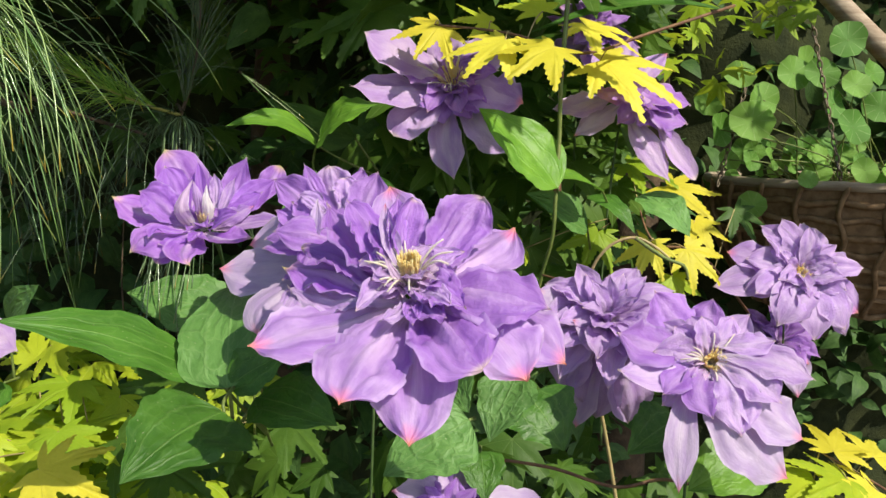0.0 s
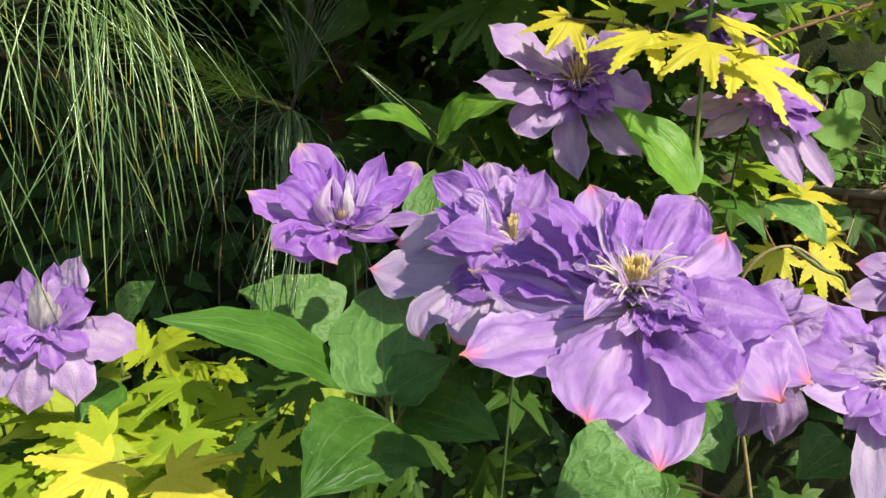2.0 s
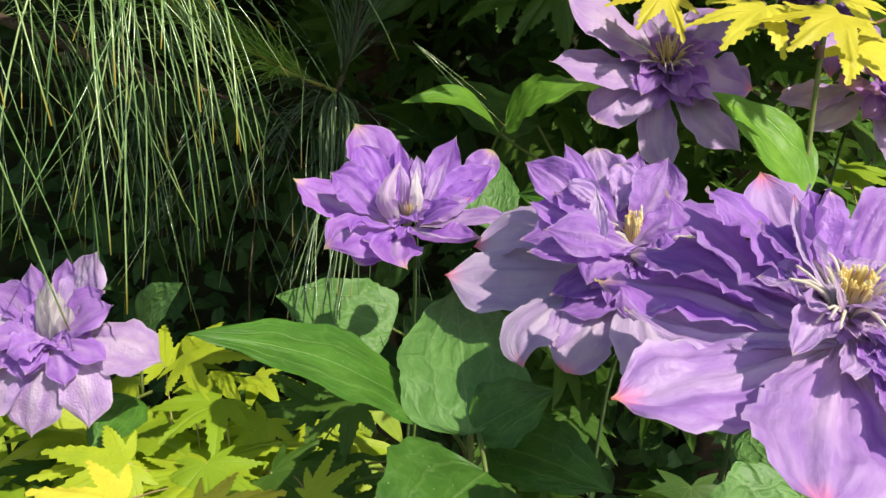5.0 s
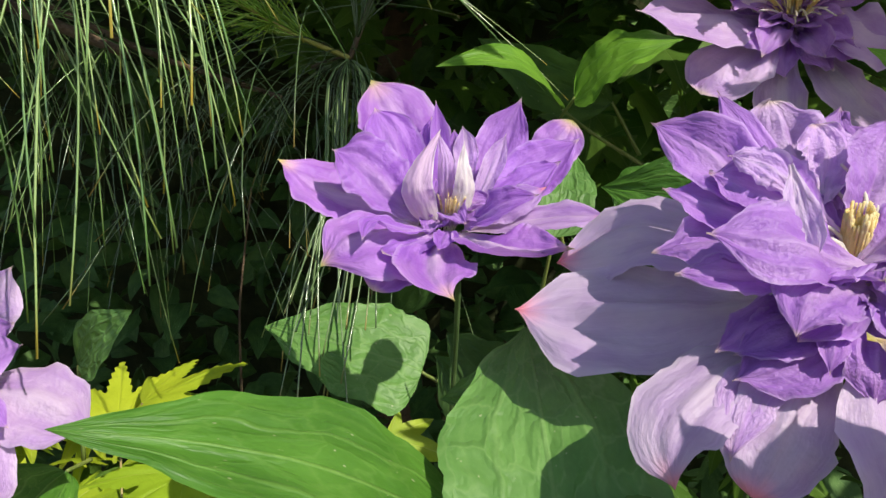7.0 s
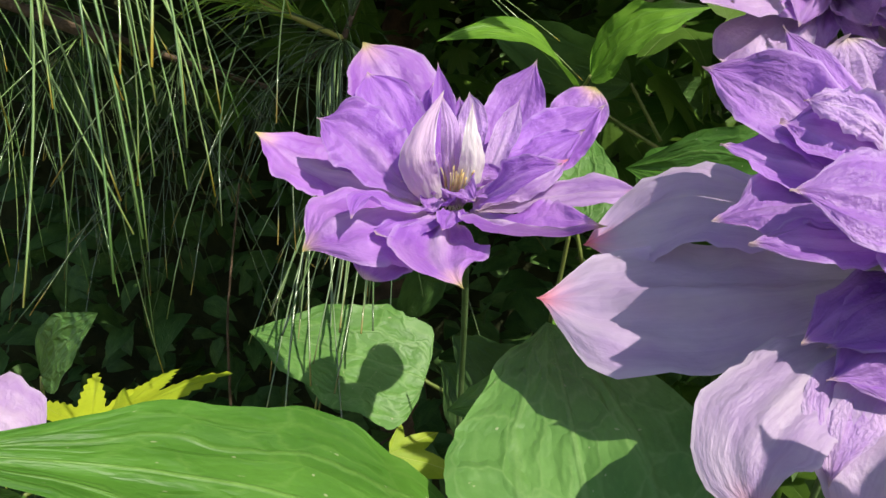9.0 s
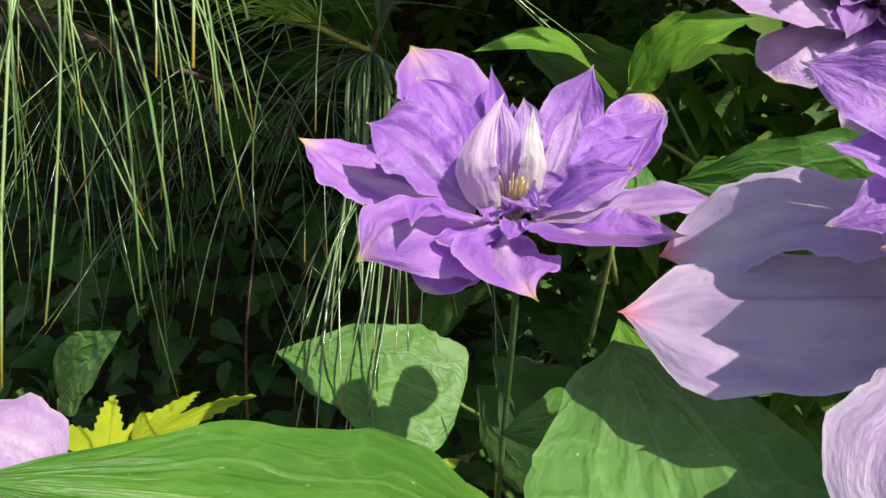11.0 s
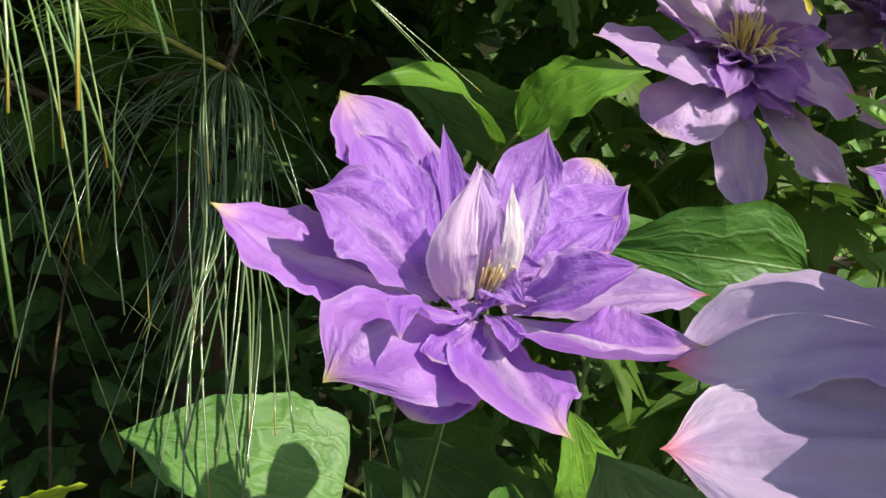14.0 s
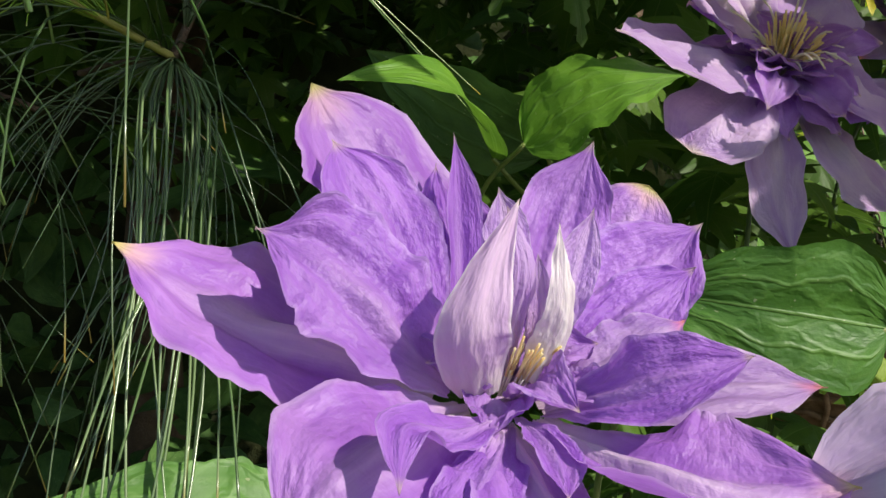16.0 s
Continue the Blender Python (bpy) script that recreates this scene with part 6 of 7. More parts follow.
# Dark colour and a turn from the sun imitate the flowers' shadow here.
clematis_leaf((-0.1174, 0.6000, 0.8493), (-0.1637, 0.6300, 0.8811), 0.050, (-0.65, -0.76, 0.0), LEAF_DARK, "broad clematis leaf coloured dark for the shade under the flowers", bow=0.08, shape=HEART, stalk=[(-0.1031, 0.6200, 0.8290)])
clematis_leaf((-0.1335, 0.6400, 0.8330), (-0.1703, 0.6650, 0.8613), 0.040, (-0.65, -0.76, 0.0), LEAF_DARK, "broad clematis leaf coloured dark for the shade under the flowers", bow=0.08, shape=HEART, stalk=[(-0.1198, 0.6600, 0.8109)])

# ---- vine stems ----
def stem(name, label, points, radius, mat, category="vine"):
    o = Vector(points[0])
    root = thing(name, label, category, "", o)
    part("cane", tube([Vector(p) - o for p in points], radius, 8), mat, root)
    return root

cane = stem("clematis_vine", "upright green clematis stem with brown joints", [(0.0980, 0.6600, 1.1280), (0.0960, 0.6600, 1.0850), (0.0940, 0.6600, 1.0450), (0.0950, 0.6650, 1.0050), (0.0930, 0.6600, 0.9610), (0.0920, 0.6650, 0.9210), (0.0850, 0.6800, 0.8810), (0.0770, 0.7000, 0.8060)], (0.0019, 0.0016), STEM_GREEN)
for p in ((0.0930, 0.6600, 1.0540), (0.0940, 0.6600, 0.9640)):
    q = Vector(p) - cane.location
    part("joint", tube([q - Vector((0, 0, 0.004)), q, q + Vector((0, 0, 0.004))], (0.0034, 0.0030), 8), STEM_BROWN, cane, "brown stem joint")
stem("clematis_tendril", "bent yellowish clematis stalk arching over", [(0.1400, 0.6000, 0.7210), (0.1310, 0.6000, 0.7670), (0.1170, 0.5950, 0.8270), (0.1080, 0.5900, 0.8710), (0.1100, 0.5850, 0.9060), (0.1220, 0.5800, 0.9260), (0.1400, 0.5800, 0.9320), (0.1570, 0.5800, 0.9240), (0.1690, 0.5850, 0.9140)], (0.0015, 0.0010), STEM_TAN)
stem("clematis_tendril", "curled green clematis stalk tip", [(0.1400, 0.5800, 0.9320), (0.1610, 0.5800, 0.9180), (0.1760, 0.5800, 0.9120), (0.1800, 0.5800, 0.9020)], (0.0016, 0.0009), STEM_GREEN)
stem("clematis_tendril", "thin brown clematis stalk", [(0.1070, 0.5900, 0.8840), (0.0930, 0.6000, 0.8950), (0.0790, 0.6200, 0.8970)], (0.0012, 0.0008), STEM_BROWN)
stem("clematis_tendril", "thin brown runner low in the leaves", [(0.0470, 0.5600, 0.7710), (0.0840, 0.5600, 0.7650), (0.1270, 0.5500, 0.7560), (0.1630, 0.5500, 0.7620), (0.2050, 0.5400, 0.7560), (0.2160, 0.5300, 0.7710)], 0.0013, STEM_BROWN)

stem("dead_twig", "thin dry brown twig hanging among the needles", [(-0.312, 0.80, 0.935), (-0.316, 0.80, 0.885), (-0.318, 0.80, 0.845), (-0.315, 0.80, 0.79)], (0.0006, 0.0010), BARK, "twig")

# ---- pine ----
P1 = PineShoot("pine branch with long hanging needles in sun", [(-0.62, 0.68, 1.26), (-0.48, 0.65, 1.17), (-0.38, 0.62, 1.115), (-0.335, 0.61, 1.10)], 0.006)
P1.needles(11, 0.215, 0.28, 0.30, 41, 0.70, 1.0, 0.75, 0.7, bias=(0.05, -0.15, 0), thick=0.00068)
P1.needles(10, 0.215, 0.27, 0.32, 42, 0.30, 0.75, 0.9, 0.4, thick=0.00068)
P2 = PineShoot("pine branch with long hanging needles", [(-0.75, 0.60, 1.20), (-0.60, 0.57, 1.14), (-0.47, 0.555, 1.10), (-0.41, 0.545, 1.09)], 0.006)
P2.needles(14, 0.235, 0.25, 0.32, 43, 0.40, 1.0, 0.9, 0.5, thick=0.00068)
P4 = PineShoot("pine branch with hanging needles in shade", [(-0.70, 0.84, 1.12), (-0.52, 0.82, 1.06), (-0.40, 0.80, 1.02)], 0.006)
P4.needles(14, 0.21, 0.17, 0.26, 44, 0.2, 1.0, 0.9, 0.5, mat=NEEDLE, thick=0.00051)
P6 = PineShoot("pine branch with crossing needles darkened as if deep in shade", [(-0.55, 0.92, 1.08), (-0.42, 0.88, 1.03), (-0.31, 0.86, 1.00)], 0.003)
P6.needles(17, 0.22, 0.15, 0.26, 57, 0.15, 1.0, 0.8, 0.4, mat=NEEDLE_SHADED, bias=(0, -0.1, -0.3), thick=0.00048)
N = Vector((-0.237, 0.745, 1.018))
P3 = PineShoot("dark pine branch with hanging needles", [(-0.318, 0.99, 1.036), (-0.277, 0.868, 1.029), N], 0.0022)
P3.tassel(17, N, (-0.229, 0.700, 0.948), (-0.226, 0.640, 0.858), 45, NEEDLE_SAGE, 0.00062)
P3.needles(5, 0.20, 0.36, 0.22, 58, 0.90, 1.0, 0.8, 0.2, NEEDLE_SHADED, bias=(0.15, -0.45, -0.05), thick=0.00046)
P3.tassel(12, N, (-0.238, 0.735, 0.945), (-0.255, 0.715, 0.865), 48, NEEDLE_SHADED, 0.00045)
P3.needles(3, 0.15, 0.22, 0.09, 55, 0.94, 1.0, 0.9, 0.2, NEEDLE_SHADED, bias=(-0.5, 0.2, 0), thick=0.0004)
P7 = PineShoot("young green pine shoot", [N, N + Vector((-0.030, -0.022, 0.010)), N + Vector((-0.060, -0.045, 0.025)), N + Vector((-0.095, -0.065, 0.042))], 0.0016, SHOOT)
P7.needles(34, 0.055, 0.02, 0.10, 46, 0.18, 1.0, 0.30, 1.0, NEEDLE_YOUNG, bias=(0, 0, 0.25), each=4, thick=0.00042)
P7.needles(34, 0.036, 0.05, 0.16, 49, 0.40, 1.0, 0.8, 0.7, NEEDLE_YOUNG, each=4, thick=0.00040)
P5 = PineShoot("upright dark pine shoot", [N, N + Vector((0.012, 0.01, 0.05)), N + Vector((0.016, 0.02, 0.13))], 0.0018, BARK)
P5.needles(24, 0.09, 0.05, 0.13, 47, 0.1, 1.0, 0.35, 1.0, NEEDLE_SHADED, each=4, thick=0.00043)

P8 = PineShoot("loose pine needles fallen across the clematis leaves", [(-0.178, 0.724, 1.056), (-0.176, 0.723, 1.054)], 0.0008)
for turn, tilt, long in ((0, -37, 0.092), (6, -31, 0.070), (-9, -42, 0.084)):
    ob = part("needle", needle_mesh(tilt, 0.014, turn % 9, 0.0046), NEEDLE, P8.root)
    ob.matrix_local = Matrix.Rotation(radians(turn), 4, "Z") @ Matrix.Scale(long, 4)

# ---- maple twigs with gold leaves ----
M1 = MapleTwig("maple twig with sunlit golden leaves over the flowers", [(0.2710, 0.7800, 1.1280), (0.1780, 0.7200, 1.0940), (0.1130, 0.6800, 1.0720), (0.0530, 0.6800, 1.0870), (-0.0080, 0.6900, 1.0940)])
M1.leaf((0.1352, 0.7146, 1.0696), (0.2108, 0.6846, 1.0492), (-0.15, -0.50, 0.85), droop=0.32, grow=0.95)
M1.leaf((0.0800, 0.6030, 1.0686), (0.0427, 0.5712, 1.0495), (0.1, -0.6, 0.8), grow=0.95)
M1.leaf((0.0462, 0.6283, 1.0757), (0.0140, 0.5951, 1.0519), (0.1, -0.5, 0.85), grow=0.95)
M1.leaf((-0.0030, 0.6900, 1.0940), (-0.0270, 0.6600, 1.0670), (0.1, -0.5, 0.85), grow=0.95)
M1.leaf((0.0400, 0.7000, 1.0980), (0.0060, 0.6800, 1.1040), (0.1, -0.6, 0.8), MAPLE_LIME, grow=0.95)
M1.leaf((0.1160, 0.7000, 1.0990), (0.1640, 0.6700, 1.0800), (-0.1, -0.35, 0.93), grow=0.95)
M1.leaf((0.0850, 0.7200, 1.1110), (0.0560, 0.7400, 1.1380), (0.1, -0.6, 0.8), MAPLE_LIME, grow=0.95)
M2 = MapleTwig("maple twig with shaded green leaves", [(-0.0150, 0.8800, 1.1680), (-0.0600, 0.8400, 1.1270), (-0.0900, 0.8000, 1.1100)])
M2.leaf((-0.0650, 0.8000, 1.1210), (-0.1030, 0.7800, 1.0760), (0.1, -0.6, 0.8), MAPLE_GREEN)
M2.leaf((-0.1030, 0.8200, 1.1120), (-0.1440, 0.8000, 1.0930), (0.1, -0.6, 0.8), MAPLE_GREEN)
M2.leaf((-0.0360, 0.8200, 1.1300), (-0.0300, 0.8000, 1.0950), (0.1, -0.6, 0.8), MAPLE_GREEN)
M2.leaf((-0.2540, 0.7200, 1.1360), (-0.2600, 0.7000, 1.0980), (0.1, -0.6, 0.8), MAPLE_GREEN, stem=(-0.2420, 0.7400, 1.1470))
M3 = MapleTwig("maple twig with golden leaves beside the flowers", [(0.3350, 0.8500, 0.8170), (0.2600, 0.8000, 0.8900), (0.2030, 0.7600, 0.9060), (0.1950, 0.8000, 0.9400)])
M3.leaf((0.1930, 0.7400, 0.9090), (0.1780, 0.7250, 0.8790), (0.1, -0.6, 0.8))
M3.leaf((0.2300, 0.7500, 0.9020), (0.2580, 0.7350, 0.8790), (-0.1, -0.6, 0.8))
M3.leaf((0.2180, 0.7500, 0.8760), (0.2290, 0.7350, 0.8490), (0, -0.6, 0.8), MAPLE_LIME)
M3.leaf((0.2230, 0.8000, 0.9580), (0.2610, 0.7700, 0.9380), (0, -0.5, 0.85), MAPLE_GOLD)
M3.leaf((0.1870, 0.8200, 0.9790), (0.2250, 0.7900, 0.9690), (0, -0.5, 0.85), MAPLE_LIME)
M3.leaf((0.2520, 0.8000, 0.9240), (0.2660, 0.7700, 0.9000), (0, -0.5, 0.85), MAPLE_GOLD)
M3.leaf((0.3130, 0.8600, 0.9310), (0.3310, 0.8400, 0.9040), (0, -0.5, 0.85), MAPLE_GREEN)
M3.leaf((0.1570, 0.8000, 0.9120), (0.1380, 0.7800, 0.8800), (0, -0.6, 0.8), MAPLE_LIME)
M3.leaf((0.0870, 0.8200, 0.8910), (0.0670, 0.8000, 0.9160), (0, -0.6, 0.8), MAPLE_LIME)
M4 = MapleTwig("maple twig with golden leaves at the bed's edge", [(0.5320, 0.8500, 0.6020), (0.4500, 0.8000, 0.6560), (0.3850, 0.7800, 0.6940)])
M4.leaf((0.3890, 0.7600, 0.7020), (0.4160, 0.8000, 0.7170), (0, -0.6, 0.8))
M4.leaf((0.4400, 0.7800, 0.6890), (0.4630, 0.8200, 0.6980), (0, -0.6, 0.8))
M4.leaf((0.3620, 0.7400, 0.6810), (0.3230, 0.7000, 0.6820), (0, -0.6, 0.8), MAPLE_LIME)
M4.leaf((0.3950, 0.7400, 0.6820), (0.3480, 0.7000, 0.6930), (0, -0.6, 0.8), MAPLE_LIME)
M4.leaf((0.4260, 0.7400, 0.6700), (0.3800, 0.7000, 0.6770), (0, -0.6, 0.8))

M5 = MapleTwig("low maple twig with bright yellow leaves", [(-0.4390, 0.6200, 0.6670), (-0.3580, 0.6000, 0.7180), (-0.2860, 0.6000, 0.7530), (-0.2270, 0.6200, 0.7610)])
M5.leaf((-0.2740, 0.5700, 0.7800), (-0.2850, 0.5200, 0.7780), (0.1, -0.6, 0.78), MAPLE_LIME, grow=1.3)
M5.leaf((-0.2980, 0.6000, 0.7700), (-0.2410, 0.5600, 0.7780), (0, -0.5, 0.85), MAPLE_LIME)
M5.leaf((-0.3280, 0.5700, 0.7810), (-0.3450, 0.5300, 0.7750), (0, -0.6, 0.78), MAPLE_LIME, grow=1.3)
M5.leaf((-0.2940, 0.5000, 0.7908), (-0.3202, 0.4700, 0.7813), (0.1, -0.62, 0.76), MAPLE_GOLD, grow=1.3)
M5.leaf((-0.2587, 0.5000, 0.7850), (-0.2209, 0.4850, 0.7797), (-0.1, -0.62, 0.76), MAPLE_GOLD, grow=1.2)
M5.leaf((-0.2734, 0.5600, 0.7879), (-0.2619, 0.5280, 0.7695), (0.0, -0.65, 0.75), MAPLE_LIME, grow=1.25)
M5.leaf((-0.3152, 0.5500, 0.7888), (-0.3475, 0.5250, 0.7802), (0.1, -0.6, 0.78), MAPLE_LIME, grow=1.25)
M5.leaf((-0.1990, 0.5000, 0.7984), (-0.1753, 0.5000, 0.8221), (0.0, -0.6, 0.8), MAPLE_LIME, grow=0.9)
M5.leaf((-0.2840, 0.6200, 0.8070), (-0.3070, 0.5800, 0.7990), (0, -0.5, 0.85), MAPLE_LIME)
M5.leaf((-0.3240, 0.6600, 0.8250), (-0.2770, 0.6400, 0.8370), (0, -0.6, 0.8), MAPLE_LIME)
M5.leaf((-0.3410, 0.6700, 0.8120), (-0.3570, 0.7000, 0.8380), (0, -0.6, 0.8), MAPLE_LIME)
M5.leaf((-0.1940, 0.6000, 0.7840), (-0.2200, 0.5700, 0.7690), (0, -0.5, 0.85), MAPLE_GREEN)
M5.leaf((-0.2230, 0.6400, 0.7990), (-0.2600, 0.6600, 0.8190), (0, -0.6, 0.8), MAPLE_GREEN)
M5.leaf((-0.1940, 0.6200, 0.8120), (-0.2230, 0.6000, 0.7950), (0, -0.5, 0.85), MAPLE_GREEN)
M5.leaf((-0.4010, 0.6200, 0.7520), (-0.4140, 0.5800, 0.7540), (0, -0.5, 0.85), MAPLE_GREEN)
M5.leaf((-0.1980, 0.5600, 0.7620), (-0.1620, 0.5200, 0.7660), (0, -0.5, 0.85), MAPLE_GREEN)
for at, tip, mat in (((-0.2560, 0.6300, 0.7920), (-0.2730, 0.6000, 0.7750), MAPLE_LIME), ((-0.3570, 0.6400, 0.7740), (-0.3020, 0.6000, 0.7820), MAPLE_LIME), ((-0.2390, 0.5800, 0.7760), (-0.1970, 0.5500, 0.7700), MAPLE_GREEN), ((-0.3940, 0.5800, 0.7510), (-0.4000, 0.5400, 0.7440), MAPLE_LIME), ((-0.1470, 0.5800, 0.7810), (-0.1740, 0.5500, 0.7720), MAPLE_GREEN), ((-0.3250, 0.5400, 0.7600), (-0.3450, 0.5150, 0.7560), MAPLE_GOLD), ((-0.1160, 0.6000, 0.7840), (-0.0870, 0.5700, 0.7720), MAPLE_GREEN), ((-0.4070, 0.6600, 0.7550), (-0.4240, 0.6300, 0.7600), MAPLE_GREEN)):
    M5.leaf(at, tip, (0, -0.55, 0.83), mat)
clematis_leaf((-0.1140, 0.5700, 0.8710), (-0.1250, 0.5650, 0.9080), 0.024, (0.1, -0.85, 0.5), LEAF_BRIGHT, "narrow upright clematis leaf", bow=0.05, stalk=[(-0.1060, 0.5900, 0.8550)])
clematis_leaf((-0.1220, 0.5800, 0.8600), (-0.1600, 0.5500, 0.8730), 0.036, (0.1, -0.65, 0.75), LEAF, bow=0.12, shape=ROUND, stalk=[(-0.1240, 0.6000, 0.8440)])
leaf_mass("maple_undergrowth", "yellow green maple leaves under the flowers", "maple foliage", 150, ((-0.60, 0.05), (0.50, 0.85), (0.66, 0.77)), 0.05, MAPLE_LIME, 14, (0, -0.4, 0.9), 0.25, lambda p, rng: p.x < -0.20, True)
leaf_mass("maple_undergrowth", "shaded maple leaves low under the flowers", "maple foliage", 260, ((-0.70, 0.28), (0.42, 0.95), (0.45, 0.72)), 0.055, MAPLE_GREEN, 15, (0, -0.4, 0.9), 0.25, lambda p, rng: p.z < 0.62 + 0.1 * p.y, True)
leaf_mass("maple_foliage", "sunlit yellow maple leaves further off", "maple foliage", 40, ((0.28, 0.56), (1.2, 1.5), (1.10, 1.26)), 0.045, MAPLE_LIME, 16, (0, -0.4, 0.9), 0.3, None, True)


# ---- the hanging basket ----
def disc_leaf(seed, lobes=9):
    """A round nasturtium leaf, dished and wavy."""
    rng = random.Random(seed)
    verts, faces, uvs = [Vector((0, 0, 0.0))], [], [(0, 0.5)]
    n = 36
    ph = rng.uniform(0, 6.28)
    for ring, r in enumerate((0.35, 0.7, 1.0)):
        for i in range(n):
            a = 2 * math.pi * i / n
            q = r * (1 + (0.03 * math.sin(lobes * a + ph) + 0.06 * math.sin(2 * a + ph)) * r)
            verts.append(Vector((q * math.cos(a), q * math.sin(a), 0.10 * r * r + 0.13 * r * r * math.sin(3 * a + ph))))
            uvs.append((r, 0.0 if i % 4 == 0 else 0.5))
    for i in range(n):
        faces.append((0, 1 + i, 1 + (i + 1) % n))
        for k in range(2):
            a, b = 1 + k * n + i, 1 + k * n + (i + 1) % n
            faces.append((a, a + n, b + n, b))
    return from_lists("disc_leaf", verts, faces, uvs)


BASKET = Vector((0.80, 1.62, 0.76))
plant = thing("nasturtium_plant", "nasturtium with round pale green leaves in a hanging basket", "plant", "", BASKET + Vector((0, 0, 0.14)))
rng = random.Random(5)
spots = [(0.5870, 1.5000, 1.0790), (0.6480, 1.5200, 1.1300), (0.7330, 1.5000, 1.1890), (0.7550, 1.5000, 1.1100), (0.8100, 1.5500, 1.1350), (0.7310, 1.4500, 1.0320), (0.7160, 1.5000, 1.0740), (0.5610, 1.4800, 1.0400), (0.5640, 1.5600, 1.1290), (0.5190, 1.5200, 1.0250), (0.5150, 1.5800, 1.0790), (0.6910, 1.5000, 1.1290), (0.6850, 1.5600, 1.1540), (0.8150, 1.5200, 1.0710)]
for i, p in enumerate(spots + [tuple(BASKET + Vector((rng.uniform(-0.25, 0.25), rng.uniform(-0.2, 0.15), rng.uniform(0.10, 0.28)))) for _ in range(26)] + [tuple(BASKET + Vector((rng.uniform(-0.25, 0.22), rng.uniform(-0.24, 0.0), rng.uniform(0.17, 0.24)))) for _ in range(36)]):
    at = Vector(p)
    ob = part("leaf", disc_leaf(i), NASTURTIUM, plant)
    turn, _ = leaf_pose((0, 0, 0), (rng.uniform(-0.4, 0.4), 0.25, 0.9), (rng.gauss(0.1, 0.45), -0.75, 0.50 + rng.gauss(0, 0.4)))
    ob.matrix_local = Matrix.Translation(at - plant.location) @ turn @ Matrix.Scale(rng.uniform(0.026, 0.038) if i < len(spots) else rng.uniform(0.014, 0.028), 4)
    root = Vector((rng.uniform(-0.12, 0.12), rng.uniform(-0.1, 0.1), -0.02))
    q = at - plant.location
    part("leaf_stalk", tube([root, (root + q) / 2 + Vector((0, 0, 0.03)), q], 0.0013, 5, 4), STEM_GREEN, plant)


def basket_thing(centre, radius, height):
    root = thing("hanging_basket", "round brown wicker hanging basket with a rim", "basket", "", centre)
    verts, faces, uvs = [], [], []
    n = 40
    for k in range(9):
        f = k / 8
        r = radius * (0.62 + 0.38 * math.sin(f * math.pi / 2))
        for i in range(n):
            a = 2 * math.pi * i / n
            verts.append((r * math.cos(a), r * math.sin(a), height * (f - 1)))
            uvs.append((f, i / n))
    for k in range(8):
        for i in range(n):
            a, b = k * n + i, k * n + (i + 1) % n
            faces.append((a, b, b + n, a + n))
    faces.append(tuple(range(n))[::-1])
    part("liner", from_lists("liner", verts, faces, uvs), WICKER, root, "brown coir liner")
    for k in range(9):
        f = k / 8
        r = radius * (0.62 + 0.38 * math.sin(f * math.pi / 2)) + 0.004
        ring = [(r * math.cos(2 * math.pi * i / 36) * (1 + 0.012 * math.sin(i * 9 + k * 3)), r * math.sin(2 * math.pi * i / 36) * (1 + 0.012 * math.sin(i * 9 + k * 3)), height * (f - 1) + 0.004 * math.sin(i * 9.4 + k * 2)) for i in range(37)]
        part("rim" if k == 8 else "withe", tube(ring, 0.009 if k == 8 else 0.006, 6, 2), WOOD if k == 8 else WICKER, root)
    for i in range(24):
        a = 2 * math.pi * i / 24
        pts = []
        for k in range(6):
            f = k / 5
            r = radius * (0.62 + 0.38 * math.sin(f * math.pi / 2)) + 0.010
            pts.append((r * math.cos(a + 0.05 * (k % 2)), r * math.sin(a + 0.05 * (k % 2)), height * (f - 1)))
        part("stave", tube(pts, 0.005, 6, 3), WICKER, root)
    return root


basket_thing(tuple(BASKET + Vector((0.02, 0.0, 0.17))), 0.27, 0.24)


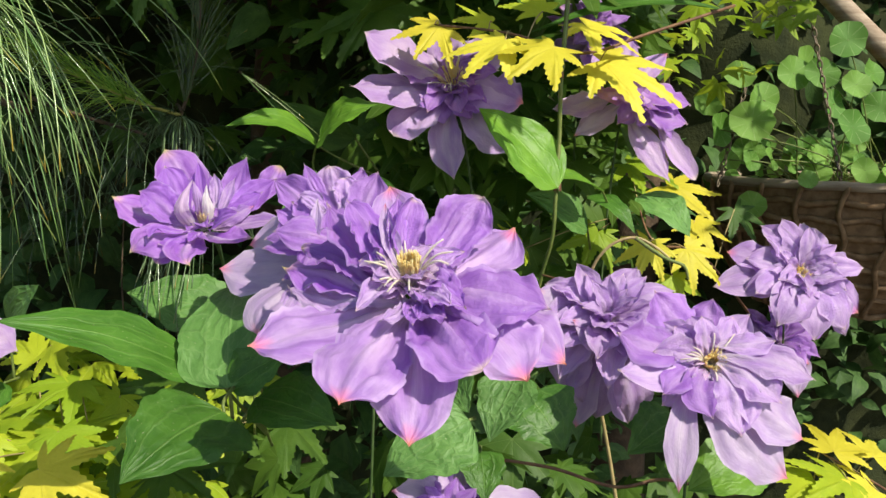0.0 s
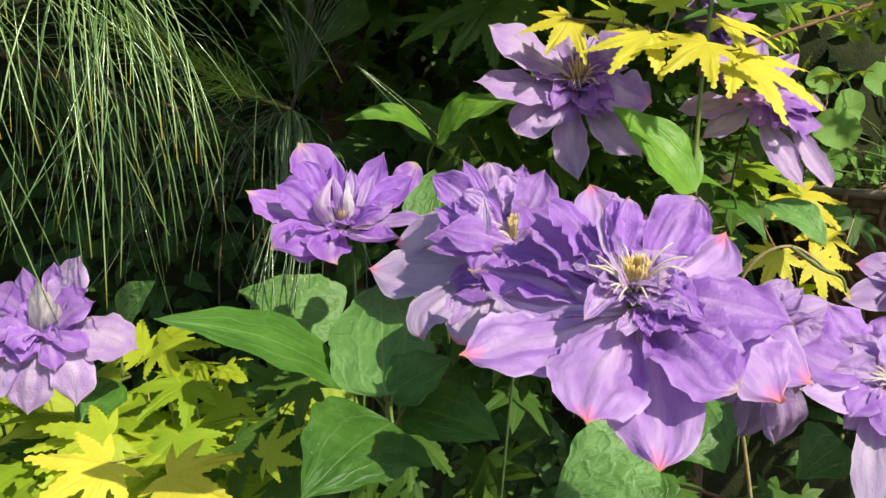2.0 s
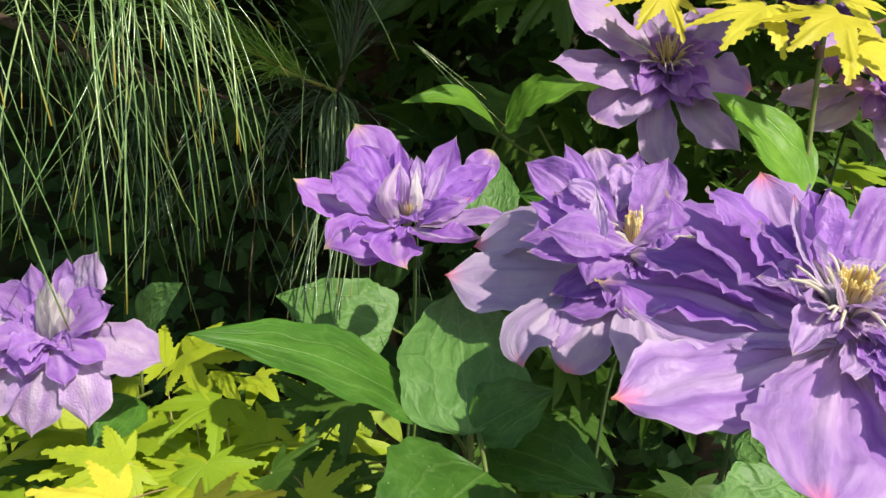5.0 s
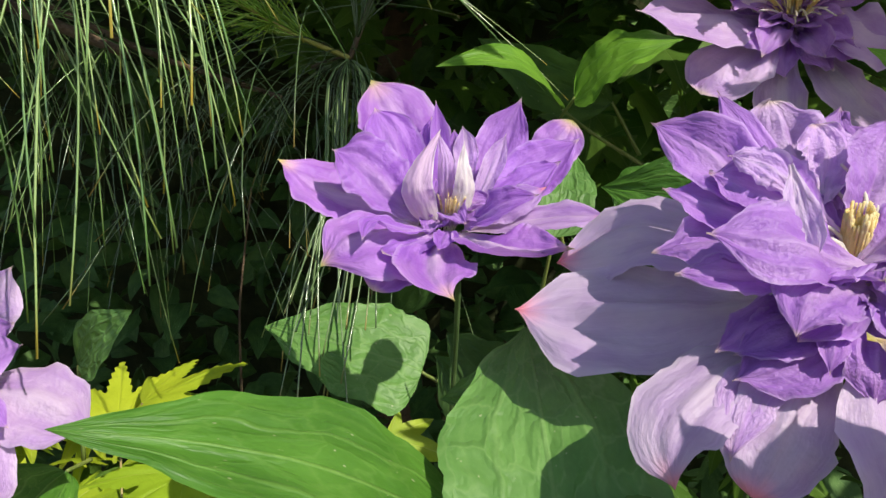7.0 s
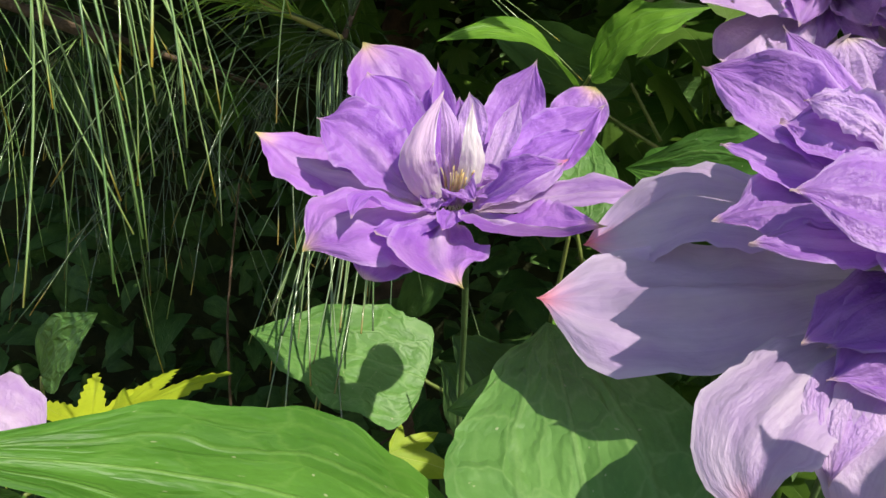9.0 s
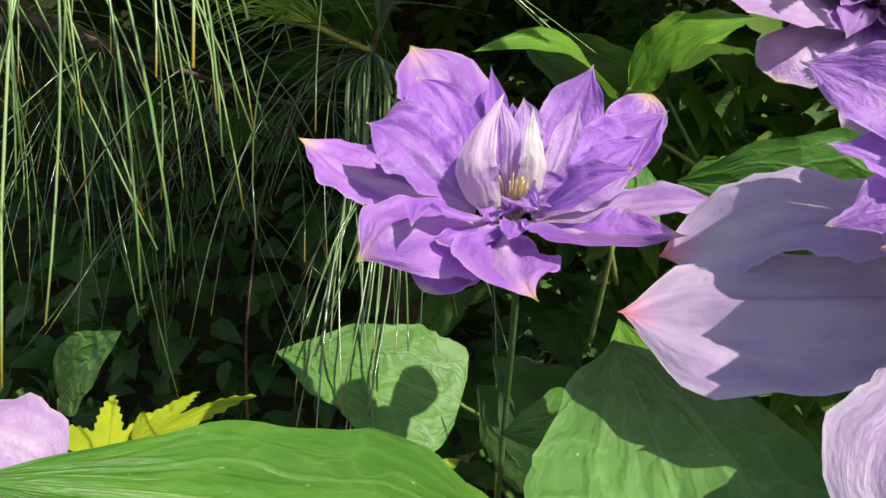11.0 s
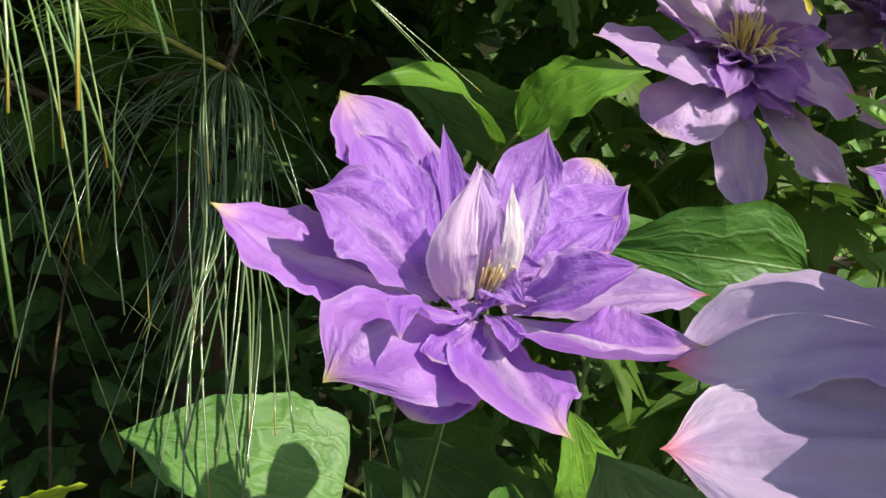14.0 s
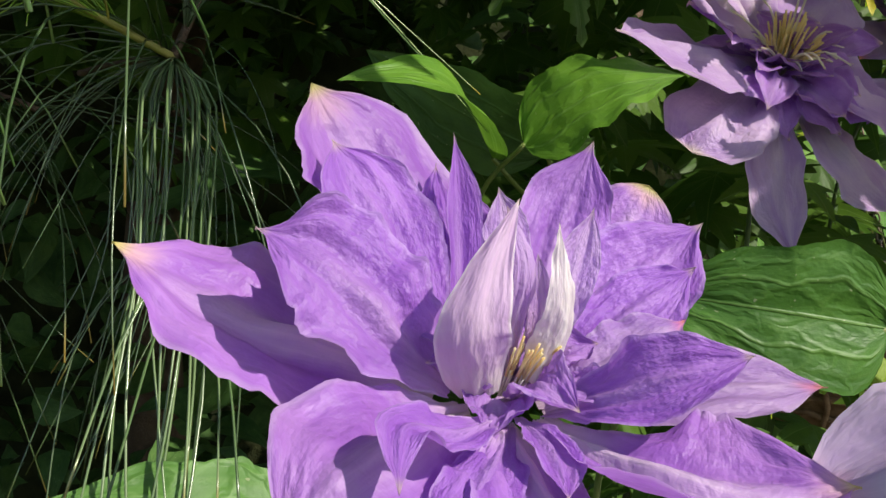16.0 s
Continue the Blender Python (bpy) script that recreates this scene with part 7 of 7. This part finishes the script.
def chain_thing(a, b, links):
    a, b = Vector(a), Vector(b)
    root = thing("basket_chain", "thin rusty chain holding the basket", "chain", "basket chains", a)
    d = (b - a).normalized()
    x = d.orthogonal().normalized()
    y = d.cross(x)
    step = (b - a).length / links
    for i in range(links):
        w = x if i % 2 else y
        mid = d * step * (i + 0.5)
        ring = [mid + d * (math.cos(q) * step * 0.62) + w * (math.sin(q) * step * 0.27) for q in [2 * math.pi * k / 10 for k in range(11)]]
        part("link", tube(ring, 0.0014, 5, 1), IRON, root)


chain_thing((0.6270, 1.4500, 1.2770), (0.6840, 1.3800, 0.9310), 26)
chain_thing((0.6000, 1.6000, 1.1460), (0.5200, 1.5200, 0.9200), 18)


def post(points, radius, label):
    o = Vector(points[0])
    root = thing("tree_trunk", label, "trunk", "", o)
    part("trunk", tube([Vector(p) - o for p in points], radius, 14, 8), BARK, root)


post([(0.46, 1.95, -0.02), (0.45, 1.92, 0.5), (0.47, 1.90, 1.0), (0.44, 1.88, 1.5), (0.46, 1.9, 2.0)], (0.07, 0.05), "brown trunk in shade behind the maple")
maple = thing("maple_tree", "maple tree with slender spreading limbs over the bed", "tree", "", (-0.30, 1.55, 0.0))
part("trunk", tube([(0, 0, -0.03), (0.02, 0.0, 0.45), (-0.02, -0.02, 0.9), (0.0, -0.05, 1.2)], (0.045, 0.03), 12), BARK, maple)
# The last limb is added to carry the unseen shading patch of crown.
for way in ((0.55, -0.45, 0.22), (0.15, -0.70, 0.18), (-0.35, -0.55, 0.22), (-0.80, -0.20, 0.25), (-0.55, 0.15, 0.30), (0.50, 0.10, 0.30), (1.20, -0.75, 0.24)):
    end = Vector((0, -0.05, 1.19)) + Vector(way)
    part("limb", tube([(0, -0.05, 1.19), Vector((0, -0.05, 1.19)) + Vector(way) * 0.45 + Vector((0, 0, 0.05)), end], (0.016, 0.005), 8), BARK, maple)
pole = thing("wooden_pole", "slanting weathered wooden pole above the basket", "pole", "", (0.7510, 1.7000, 1.3360))
part("pole", tube([Vector((0, 0, 0)), Vector((0.8540, 1.6800, 1.2290)) - pole.location, Vector((0.9790, 1.6600, 1.1120)) - pole.location], 0.022, 10), WOOD, pole)
